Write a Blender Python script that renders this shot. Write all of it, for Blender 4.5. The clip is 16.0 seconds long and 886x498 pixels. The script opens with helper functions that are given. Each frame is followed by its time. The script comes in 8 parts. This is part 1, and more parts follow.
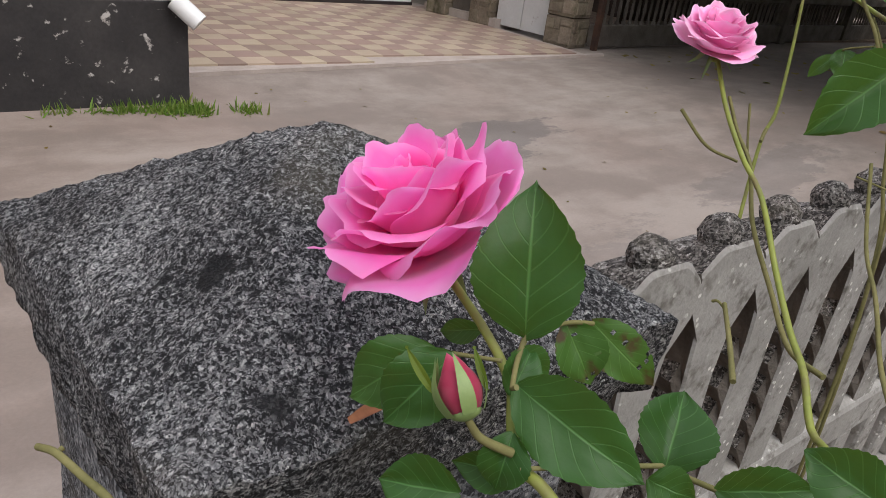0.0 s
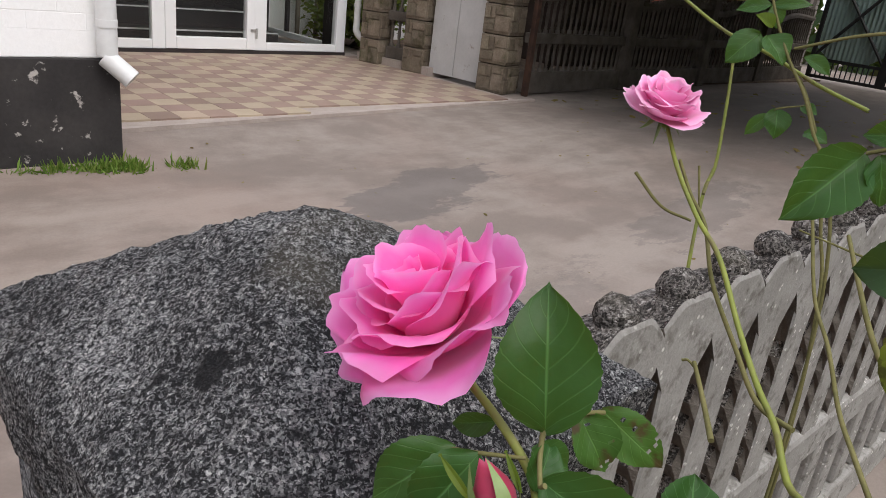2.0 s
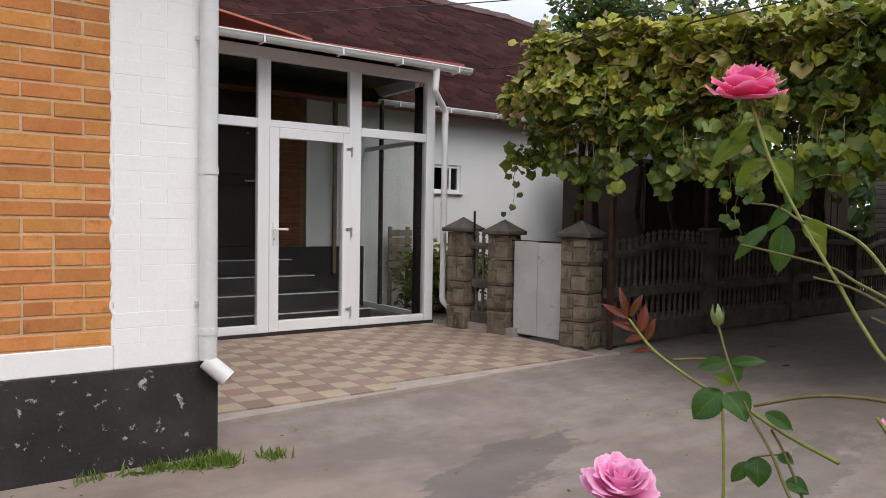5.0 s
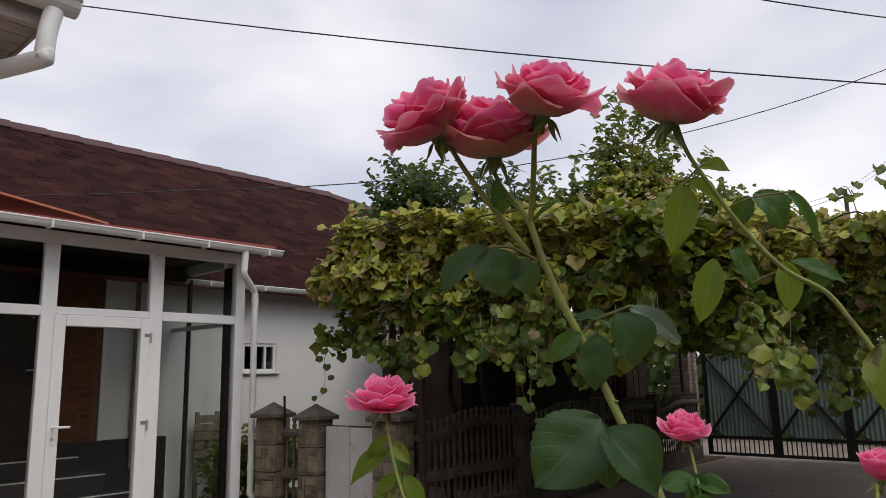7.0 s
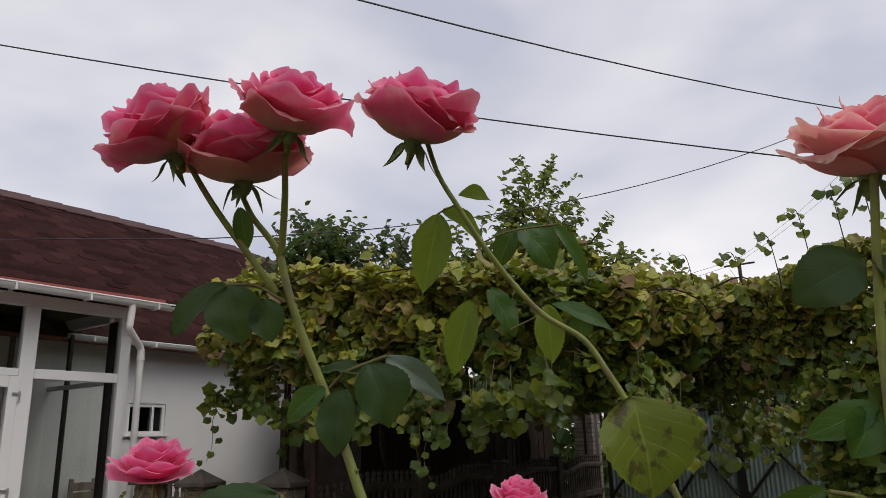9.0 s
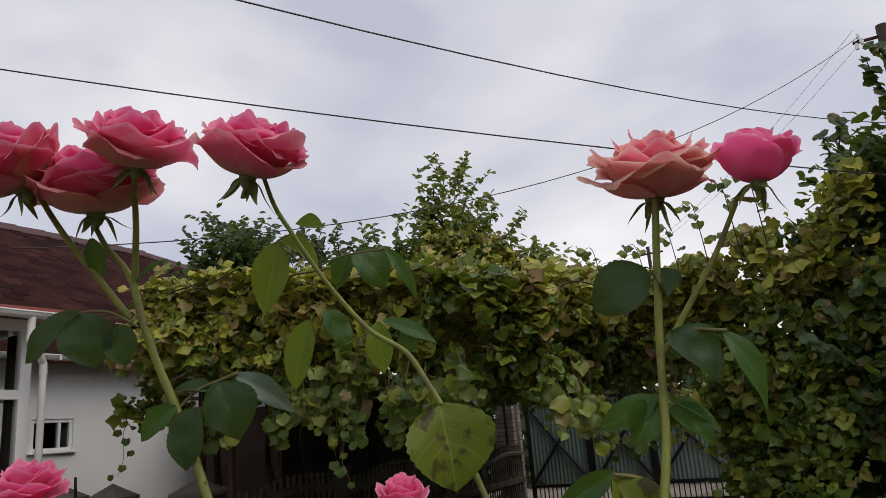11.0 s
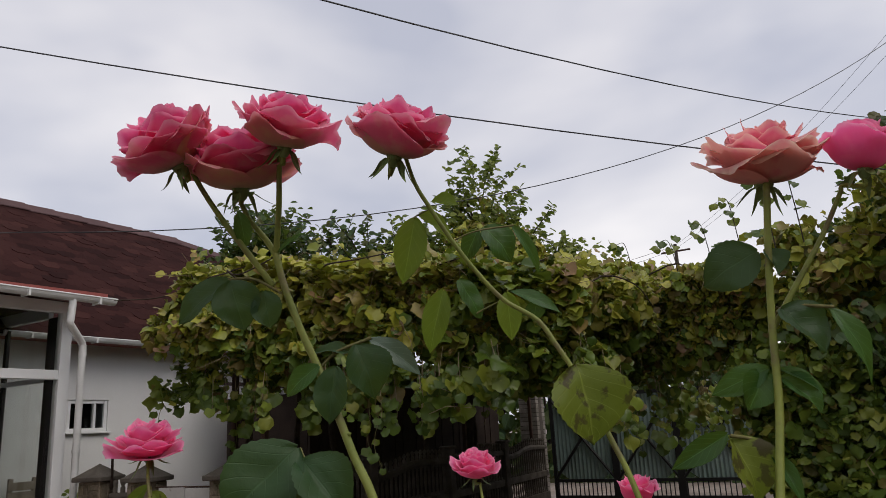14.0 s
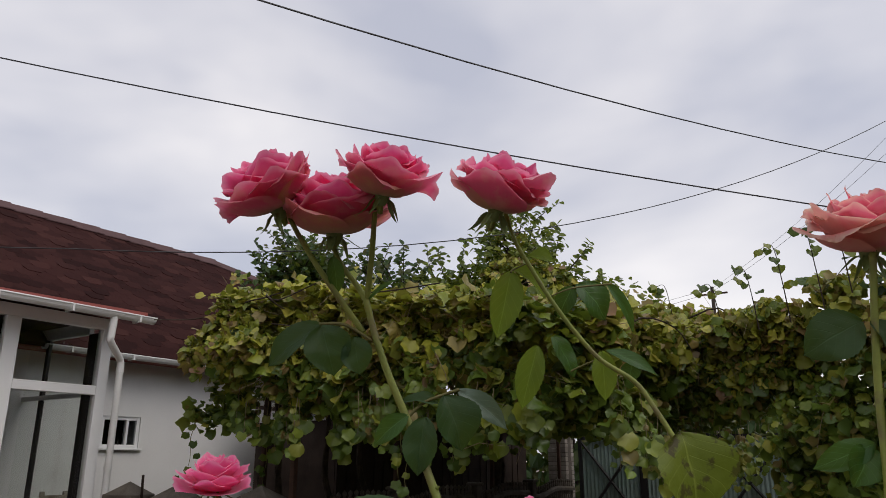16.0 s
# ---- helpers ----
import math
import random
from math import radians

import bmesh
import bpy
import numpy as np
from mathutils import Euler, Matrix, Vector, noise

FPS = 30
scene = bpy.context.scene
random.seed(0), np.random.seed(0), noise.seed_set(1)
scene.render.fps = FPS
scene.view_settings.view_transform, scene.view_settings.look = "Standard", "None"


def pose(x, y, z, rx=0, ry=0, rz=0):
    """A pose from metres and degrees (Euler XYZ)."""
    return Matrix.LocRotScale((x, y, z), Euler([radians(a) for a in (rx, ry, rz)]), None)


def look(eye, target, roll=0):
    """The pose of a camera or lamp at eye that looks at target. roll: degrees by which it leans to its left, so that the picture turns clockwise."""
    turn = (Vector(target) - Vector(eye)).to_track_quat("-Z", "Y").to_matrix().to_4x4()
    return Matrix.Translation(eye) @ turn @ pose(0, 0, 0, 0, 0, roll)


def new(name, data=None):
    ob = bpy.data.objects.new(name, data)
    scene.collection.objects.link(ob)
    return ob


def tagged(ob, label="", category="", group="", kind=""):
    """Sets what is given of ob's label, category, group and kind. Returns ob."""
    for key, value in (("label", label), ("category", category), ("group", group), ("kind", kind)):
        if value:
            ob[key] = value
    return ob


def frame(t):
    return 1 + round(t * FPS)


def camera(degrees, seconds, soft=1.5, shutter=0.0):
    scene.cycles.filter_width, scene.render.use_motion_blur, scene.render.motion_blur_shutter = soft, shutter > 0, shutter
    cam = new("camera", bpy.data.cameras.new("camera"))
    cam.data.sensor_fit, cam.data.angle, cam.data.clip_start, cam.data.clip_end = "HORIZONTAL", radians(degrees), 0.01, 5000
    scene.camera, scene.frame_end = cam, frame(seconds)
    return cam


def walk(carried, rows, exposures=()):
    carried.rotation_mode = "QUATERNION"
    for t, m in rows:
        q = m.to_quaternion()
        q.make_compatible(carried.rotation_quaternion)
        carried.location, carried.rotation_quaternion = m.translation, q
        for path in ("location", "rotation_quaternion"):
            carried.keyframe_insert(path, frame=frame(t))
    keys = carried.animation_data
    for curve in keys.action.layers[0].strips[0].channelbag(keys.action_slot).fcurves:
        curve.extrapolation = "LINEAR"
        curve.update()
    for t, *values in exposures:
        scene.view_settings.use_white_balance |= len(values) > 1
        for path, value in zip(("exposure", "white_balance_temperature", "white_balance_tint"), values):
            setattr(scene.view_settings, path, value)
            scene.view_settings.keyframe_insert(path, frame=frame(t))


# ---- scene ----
cam = camera(62.9, 16.0, 0.6)
PATH = [
    (0, (-4.596, -6.76, 1.009), (-3.436, -5.367, 0.163), 7.7),
    (0.5, (-4.603, -6.738, 1.007), (-3.364, -5.407, 0.173), 8.3),
    (1, (-4.608, -6.72, 1.004), (-3.274, -5.458, 0.21), 8.8),
    (1.5, (-4.617, -6.728, 1.015), (-3.284, -5.445, 0.254), 8.2),
    (2, (-4.622, -6.739, 1.031), (-3.312, -5.409, 0.313), 7.2),
    (2.5, (-4.623, -6.753, 1.047), (-3.312, -5.396, 0.385), 6.5),
    (3, (-4.626, -6.766, 1.066), (-3.315, -5.4, 0.421), 6.4),
    (3.2, (-4.627, -6.775, 1.081), (-3.325, -5.391, 0.454), 6.3),
    (5.3, (-4.541, -6.921, 1.25), (-3.398, -5.28, 1.276), 0.0),
    (5.5, (-4.522, -6.958, 1.278), (-3.347, -5.343, 1.375), 0.0),
    (6, (-4.471, -7.018, 1.344), (-3.155, -5.528, 1.562), 0.7),
    (6.5, (-4.389, -7.025, 1.387), (-2.937, -5.686, 1.699), -0.7),
    (7, (-4.354, -7.046, 1.425), (-2.895, -5.725, 1.782), -1.2),
    (7.5, (-4.329, -7.063, 1.435), (-2.803, -5.83, 1.824), -1.9),
    (8, (-4.274, -7.071, 1.428), (-2.721, -5.913, 1.926), -2.1),
    (8.5, (-4.203, -7.086, 1.424), (-2.636, -5.944, 1.915), -2.0),
    (9, (-4.181, -7.097, 1.423), (-2.603, -5.98, 1.935), -1.4),
    (9.5, (-4.175, -7.124, 1.428), (-2.559, -6.062, 1.939), -2.4),
    (10, (-4.185, -7.145, 1.43), (-2.541, -6.133, 1.952), -2.6),
    (10.2, (-4.188, -7.156, 1.429), (-2.532, -6.162, 1.948), -3.0),
    (12.3, (-4.207, -7.208, 1.412), (-2.475, -6.316, 1.862), -5.7),
    (12.5, (-4.218, -7.202, 1.407), (-2.487, -6.305, 1.856), -5.2),
    (13, (-4.244, -7.181, 1.401), (-2.529, -6.26, 1.858), -4.6),
    (13.5, (-4.263, -7.156, 1.402), (-2.571, -6.198, 1.871), -3.9),
    (14, (-4.282, -7.133, 1.404), (-2.614, -6.139, 1.882), -3.1),
    (14.5, (-4.294, -7.111, 1.404), (-2.636, -6.102, 1.885), -2.1),
    (15, (-4.306, -7.086, 1.411), (-2.684, -6.039, 1.931), -1.4),
    (15.5, (-4.325, -7.082, 1.419), (-2.723, -6.036, 2.0), -0.3),
    (16, (-4.318, -7.087, 1.425), (-2.715, -6.033, 1.988), -0.0),
]
EXPOSURES = [(0.0, 0.95, 6350, 12), (3.0, 0.92, 6350, 12), (5.5, 0.62, 6400, 12), (6.2, 0.37, 6500, 12), (7.0, 0.22, 6550, 12), (8.0, 0.04, 6600, 12), (9.0, 0.06, 6600, 12), (16.0, 0.05, 6600, 12)]
walk(cam, [(t, look(eye, target, roll)) for t, eye, target, roll in PATH],
     exposures=EXPOSURES)

# ---- world and sun ----
world = bpy.data.worlds.new("sky")
scene.world = world
world.use_nodes = True
wt = world.node_tree
wt.nodes.clear()


def wnode(kind, **values):
    n = wt.nodes.new(kind)
    for k, v in values.items():
        n.inputs[k].default_value = v
    return n


sky = wt.nodes.new("ShaderNodeTexSky")
sky.sky_type, sky.sun_disc = "NISHITA", False
sky.sun_elevation, sky.sun_rotation = radians(55), radians(182)
coord = wt.nodes.new("ShaderNodeTexCoord")
stretch = wnode("ShaderNodeMapping", Scale=(1.0, 1.0, 2.2))
clouds = wnode("ShaderNodeTexNoise", Scale=2.0, Detail=4.0, Roughness=0.45, Distortion=0.25)
ramp = wt.nodes.new("ShaderNodeValToRGB")
ramp.color_ramp.elements[0].position, ramp.color_ramp.elements[1].position = 0.36, 0.66
ramp.color_ramp.elements[0].color, ramp.color_ramp.elements[1].color = (0.56, 0.585, 0.68, 1), (1.02, 1.0, 1.0, 1)
dim = wt.nodes.new("ShaderNodeVectorMath")
dim.operation = "SCALE"
dim.inputs["Scale"].default_value = 0.10
blend = wt.nodes.new("ShaderNodeMix")
blend.data_type = "RGBA"
blend.inputs[0].default_value = 0.82
back = wnode("ShaderNodeBackground", Strength=1.0)
wout = wt.nodes.new("ShaderNodeOutputWorld")
wt.links.new(coord.outputs["Generated"], stretch.inputs["Vector"])
wt.links.new(stretch.outputs["Vector"], clouds.inputs["Vector"])
wt.links.new(clouds.outputs["Fac"], ramp.inputs["Fac"])
wt.links.new(sky.outputs["Color"], dim.inputs[0])
wt.links.new(dim.outputs["Vector"], blend.inputs[6])
wt.links.new(ramp.outputs["Color"], blend.inputs[7])
wt.links.new(blend.outputs[2], back.inputs["Color"])
wt.links.new(back.outputs["Background"], wout.inputs["Surface"])

sun_data = bpy.data.lights.new("sun", "SUN")
sun_data.energy, sun_data.angle, sun_data.color = 1.25, radians(50), (1.0, 0.95, 0.88)
sun = new("sun", sun_data)
sun.matrix_world = look((0, 0, 20), (0.25, 6.6, 10.6))


# ---- materials ----
def tree_of(name):
    m = bpy.data.materials.new(name)
    m.use_nodes = True
    nt = m.node_tree
    return m, nt, nt.nodes["Principled BSDF"], nt.nodes["Material Output"]


def add(nt, kind, **values):
    n = nt.nodes.new(kind)
    for k, v in values.items():
        n.inputs[k].default_value = v
    return n


def maths(nt, op, a, b=0.0):
    n = nt.nodes.new("ShaderNodeMath")
    n.operation = op
    for k, v in ((0, a), (1, b)):
        if isinstance(v, (int, float)):
            n.inputs[k].default_value = v
        else:
            nt.links.new(v, n.inputs[k])
    return n.outputs[0]


def mixed(nt, fac, a, b, mode="MIX"):
    n = nt.nodes.new("ShaderNodeMix")
    n.data_type, n.blend_type = "RGBA", mode
    for k, v in ((0, fac), (6, a), (7, b)):
        if isinstance(v, (int, float)):
            n.inputs[k].default_value = v
        elif isinstance(v, tuple):
            n.inputs[k].default_value = (*v, 1)
        else:
            nt.links.new(v, n.inputs[k])
    return n.outputs[2]


def ramped(nt, fac, *stops):
    n = nt.nodes.new("ShaderNodeValToRGB")
    e = n.color_ramp.elements
    while len(e) < len(stops):
        e.new(0.5)
    for item, (at, c) in zip(e, stops):
        item.position, item.color = at, (*c, 1)
    nt.links.new(fac, n.inputs["Fac"])
    return n.outputs["Color"]


def noise_of(nt, scale, detail=5.0, rough=0.55, coords="position", stretch3=None):
    if coords == "position":
        src = nt.nodes.new("ShaderNodeNewGeometry").outputs["Position"]
    else:
        src = nt.nodes.new("ShaderNodeTexCoord").outputs["Object"]
    if stretch3:
        mp = add(nt, "ShaderNodeMapping", Scale=stretch3)
        nt.links.new(src, mp.inputs["Vector"])
        src = mp.outputs["Vector"]
    n = add(nt, "ShaderNodeTexNoise", Scale=scale, Detail=detail, Roughness=rough)
    nt.links.new(src, n.inputs["Vector"])
    return n.outputs["Fac"]


def relief(nt, bsdf, height, strength, distance=0.01):
    b = add(nt, "ShaderNodeBump", Strength=strength, Distance=distance)
    nt.links.new(height, b.inputs["Height"])
    nt.links.new(b.outputs["Normal"], bsdf.inputs["Normal"])


def surface(name, c1, c2, rough=0.8, coarse=3.0, fine=60.0, bump=0.3, depth=0.006, grain=0.25, metal=0.0, vary=0.0, dirt=None, dirt_scale=1.3, dirt_from=0.55, dirt_to=0.7, flecks=None):
    """A weathered surface: two tones in broad patches, fine grain, relief, and stains of a third tone."""
    m, nt, b, _ = tree_of(name)
    broad = noise_of(nt, coarse)
    small = noise_of(nt, fine, 6.0, 0.65)
    col = ramped(nt, broad, (0.33, c1), (0.67, c2))
    lift = maths(nt, "ADD", maths(nt, "MULTIPLY", small, 2 * grain), 1.0 - grain)
    tone = nt.nodes.new("ShaderNodeCombineColor")
    for k in range(3):
        nt.links.new(lift, tone.inputs[k])
    col = mixed(nt, 1.0, col, tone.outputs[0], "MULTIPLY")
    if dirt:
        mask = ramped(nt, noise_of(nt, dirt_scale, 8.0, 0.6), (dirt_from, (0, 0, 0)), (dirt_to, (1, 1, 1)))
        col = mixed(nt, mask, col, dirt)
    if flecks:
        dots = add(nt, "ShaderNodeTexVoronoi", Scale=75.0)
        nt.links.new(nt.nodes.new("ShaderNodeNewGeometry").outputs["Position"], dots.inputs["Vector"])
        rare = ramped(nt, noise_of(nt, 22.0, 3.0), (0.52, (0, 0, 0)), (0.60, (1, 1, 1)))
        spot = ramped(nt, dots.outputs["Distance"], (0.16, (1, 1, 1)), (0.24, (0, 0, 0)))
        col = mixed(nt, maths(nt, "MULTIPLY", spot, rare), col, flecks)
    if vary:
        r = nt.nodes.new("ShaderNodeObjectInfo").outputs["Random"]
        h = nt.nodes.new("ShaderNodeHueSaturation")
        nt.links.new(maths(nt, "ADD", maths(nt, "MULTIPLY", r, 2 * vary), 1.0 - vary), h.inputs["Value"])
        nt.links.new(maths(nt, "ADD", maths(nt, "MULTIPLY", maths(nt, "FRACT", maths(nt, "MULTIPLY", r, 7.3)), 0.014), 0.493), h.inputs["Hue"])
        nt.links.new(col, h.inputs["Color"])
        col = h.outputs["Color"]
    nt.links.new(col, b.inputs["Base Color"])
    b.inputs["Roughness"].default_value, b.inputs["Metallic"].default_value = rough, metal
    b.inputs["Specular IOR Level"].default_value = 0.5 if rough < 0.65 else 0.2
    if bump:
        relief(nt, b, small, bump, depth)
    return m


def leaf_material(name, tones, rough=0.5, island=True, veins=False, glow=0.35, spots=None, vein_tone=0.38):
    """Leaf: tone by leaf, pale veins, light passing through."""
    m, nt, b, out = tree_of(name)
    r = nt.nodes.new("ShaderNodeNewGeometry").outputs["Random Per Island"] if island else nt.nodes.new("ShaderNodeObjectInfo").outputs["Random"]
    n = len(tones)
    col = ramped(nt, r, *[(i / max(1, n - 1), c) for i, c in enumerate(tones)])
    patch = noise_of(nt, 25.0 if island else 90.0)
    col = mixed(nt, maths(nt, "MULTIPLY", patch, 0.35), col, tuple(0.55 * x for x in tones[0]))
    if veins:
        uv = nt.nodes.new("ShaderNodeUVMap")
        sep = nt.nodes.new("ShaderNodeSeparateXYZ")
        nt.links.new(uv.outputs["UV"], sep.inputs[0])
        side = maths(nt, "ABSOLUTE", maths(nt, "SUBTRACT", sep.outputs["X"], 0.5))
        rib = ramped(nt, side, (0.006, (1, 1, 1)), (0.022, (0, 0, 0)))
        run = maths(nt, "FRACT", maths(nt, "MULTIPLY", maths(nt, "SUBTRACT", sep.outputs["Y"], maths(nt, "MULTIPLY", side, 0.75)), 6.0))
        near = maths(nt, "ABSOLUTE", maths(nt, "SUBTRACT", run, 0.5))
        vein = maths(nt, "MAXIMUM", rib, maths(nt, "MULTIPLY", ramped(nt, near, (0.012, (1, 1, 1)), (0.055, (0, 0, 0))), 0.5))
        col = mixed(nt, maths(nt, "MULTIPLY", vein, vein_tone), col, tuple(min(1.0, 1.9 * x + 0.03) for x in tones[-1]))
        crinkle = noise_of(nt, 190.0, 3.0)
        height = maths(nt, "SUBTRACT", maths(nt, "MULTIPLY", crinkle, 0.8), vein)
        relief(nt, b, height, 0.35, 0.0012)
    if spots:
        mask = ramped(nt, noise_of(nt, 70.0, 4.0), (0.535, (0, 0, 0)), (0.60, (1, 1, 1)))
        col = mixed(nt, mask, col, spots)
    nt.links.new(col, b.inputs["Base Color"])
    b.inputs["Roughness"].default_value, b.inputs["Specular IOR Level"].default_value = rough, 0.32
    t = nt.nodes.new("ShaderNodeBsdfTranslucent")
    nt.links.new(mixed(nt, 0.5, col, (0.25, 0.33, 0.03)), t.inputs["Color"])
    mix = nt.nodes.new("ShaderNodeMixShader")
    mix.inputs[0].default_value = glow
    nt.links.new(b.outputs[0], mix.inputs[1])
    nt.links.new(t.outputs[0], mix.inputs[2])
    nt.links.new(mix.outputs[0], out.inputs["Surface"])
    return m


def petal_material(name, base, rim, heart, rough=0.55, reach=0.32, fade=0.15, faded=(0.93, 0.62, 0.66), thin=0.58):
    """Petal: a pale or green heart near its foot, the main tone, and a lighter rim."""
    m, nt, b, out = tree_of(name)
    uv = nt.nodes.new("ShaderNodeUVMap")
    sep = nt.nodes.new("ShaderNodeSeparateXYZ")
    nt.links.new(uv.outputs["UV"], sep.inputs[0])
    col = ramped(nt, sep.outputs["Y"], (0.0, heart), (reach, base), (0.86, base), (1.0, rim))
    streak = noise_of(nt, 160.0, 3.0)
    col = mixed(nt, maths(nt, "MULTIPLY", streak, 0.25), col, tuple(0.75 * x for x in base))
    # fine veins fanning from the foot, and faded or stained blotches
    fan = add(nt, "ShaderNodeMapping", Scale=(26.0, 1.6, 1.0))
    nt.links.new(uv.outputs["UV"], fan.inputs["Vector"])
    vein = add(nt, "ShaderNodeTexNoise", Scale=1.0, Detail=2.0)
    nt.links.new(fan.outputs["Vector"], vein.inputs["Vector"])
    col = mixed(nt, maths(nt, "MULTIPLY", vein.outputs["Fac"], 0.22), col, tuple(0.5 * (x + y) for x, y in zip(rim, base)))
    blot = ramped(nt, noise_of(nt, 55.0, 3.0), (0.50, (0, 0, 0)), (0.72, (fade, fade, fade)))
    col = mixed(nt, blot, col, faded)
    r = nt.nodes.new("ShaderNodeObjectInfo").outputs["Random"]
    h = nt.nodes.new("ShaderNodeHueSaturation")
    nt.links.new(maths(nt, "ADD", maths(nt, "MULTIPLY", r, 0.16), 0.93), h.inputs["Value"])
    nt.links.new(col, h.inputs["Color"])
    nt.links.new(h.outputs["Color"], b.inputs["Base Color"])
    b.inputs["Roughness"].default_value = rough
    b.inputs["Sheen Weight"].default_value = 0.25
    t = nt.nodes.new("ShaderNodeBsdfTranslucent")
    nt.links.new(h.outputs["Color"], t.inputs["Color"])
    mix = nt.nodes.new("ShaderNodeMixShader")
    mix.inputs[0].default_value = thin
    nt.links.new(b.outputs[0], mix.inputs[1])
    nt.links.new(t.outputs[0], mix.inputs[2])
    nt.links.new(mix.outputs[0], out.inputs["Surface"])
    return m


def glass_material(name, tint):
    m, nt, b, out = tree_of(name)
    nt.nodes.remove(b)
    clear = nt.nodes.new("ShaderNodeBsdfTransparent")
    clear.inputs["Color"].default_value = (*tint, 1)
    shine = add(nt, "ShaderNodeBsdfGlossy", Roughness=0.02)
    edge = add(nt, "ShaderNodeFresnel", IOR=1.5)
    mix = nt.nodes.new("ShaderNodeMixShader")
    nt.links.new(edge.outputs[0], mix.inputs[0])
    nt.links.new(clear.outputs[0], mix.inputs[1])
    nt.links.new(shine.outputs[0], mix.inputs[2])
    nt.links.new(mix.outputs[0], out.inputs["Surface"])
    return m


def stone_material(name, dark, light, speck, scale=220.0, bump=0.8, pit=None):
    """Rough cast concrete: pale and dark grains of uneven size, worn patches and pits."""
    m, nt, b, _ = tree_of(name)
    broad = noise_of(nt, 11.0, 6.0, 0.6)
    small = noise_of(nt, scale * 1.3, 3.0, 0.6)
    mid = noise_of(nt, scale * 0.5, 4.0, 0.75)
    pos = nt.nodes.new("ShaderNodeNewGeometry").outputs["Position"]
    wob = add(nt, "ShaderNodeTexNoise", Scale=scale * 0.9, Detail=3.0)
    nt.links.new(pos, wob.inputs["Vector"])
    shift = nt.nodes.new("ShaderNodeVectorMath")
    shift.operation = "MULTIPLY_ADD"
    shift.inputs[1].default_value = (0.004, 0.004, 0.004)
    nt.links.new(wob.outputs["Color"], shift.inputs[0])
    nt.links.new(pos, shift.inputs[2])
    cells = []
    for k in (1.15, 2.6):
        vor = add(nt, "ShaderNodeTexVoronoi", Scale=scale * k)
        nt.links.new(shift.outputs["Vector"], vor.inputs["Vector"])
        sep = nt.nodes.new("ShaderNodeSeparateColor")
        nt.links.new(vor.outputs["Color"], sep.inputs[0])
        cells.append(sep.outputs[0])
    grain = maths(nt, "ADD", maths(nt, "MULTIPLY", cells[0], 0.16), maths(nt, "MULTIPLY", cells[1], 0.22))
    tone = maths(nt, "ADD", maths(nt, "MULTIPLY", broad, 0.34), maths(nt, "ADD", grain, maths(nt, "MULTIPLY", mid, 0.28)))
    half = tuple(0.5 * (p + c) for p, c in zip(dark, light))
    col = ramped(nt, tone, (0.42, tuple(0.30 * x for x in dark)), (0.485, dark), (0.54, half), (0.60, light), (0.68, speck))
    moss = ramped(nt, noise_of(nt, 7.0, 5.0), (0.55, (0, 0, 0)), (0.66, (1, 1, 1)))
    col = mixed(nt, maths(nt, "MULTIPLY", moss, 0.26), col, (0.25, 0.225, 0.165))
    stain = ramped(nt, noise_of(nt, 18.0, 4.0), (0.665, (0, 0, 0)), (0.70, (1, 1, 1)))
    col = mixed(nt, maths(nt, "MULTIPLY", stain, 0.9), col, tuple(0.2 * x for x in dark))
    if pit:
        # one worn dark hollow with a ragged edge
        far = nt.nodes.new("ShaderNodeVectorMath")
        far.operation = "DISTANCE"
        nt.links.new(pos, far.inputs[0])
        far.inputs[1].default_value = pit[:3]
        ragged = maths(nt, "ADD", far.outputs["Value"], maths(nt, "MULTIPLY", maths(nt, "SUBTRACT", noise_of(nt, 70.0, 3.0), 0.5), pit[3] * 1.1))
        hole = ramped(nt, ragged, (pit[3] * 0.8, (1, 1, 1)), (pit[3] * 1.05, (0, 0, 0)))
        col = mixed(nt, maths(nt, "MULTIPLY", hole, 0.88), col, tuple(0.28 * x for x in dark))
    nt.links.new(col, b.inputs["Base Color"])
    b.inputs["Roughness"].default_value = 0.9
    b.inputs["Specular IOR Level"].default_value = 0.2
    relief(nt, b, maths(nt, "ADD", maths(nt, "MULTIPLY", cells[1], 0.5), maths(nt, "ADD", small, maths(nt, "MULTIPLY", mid, 1.5))), bump, 0.006)
    return m


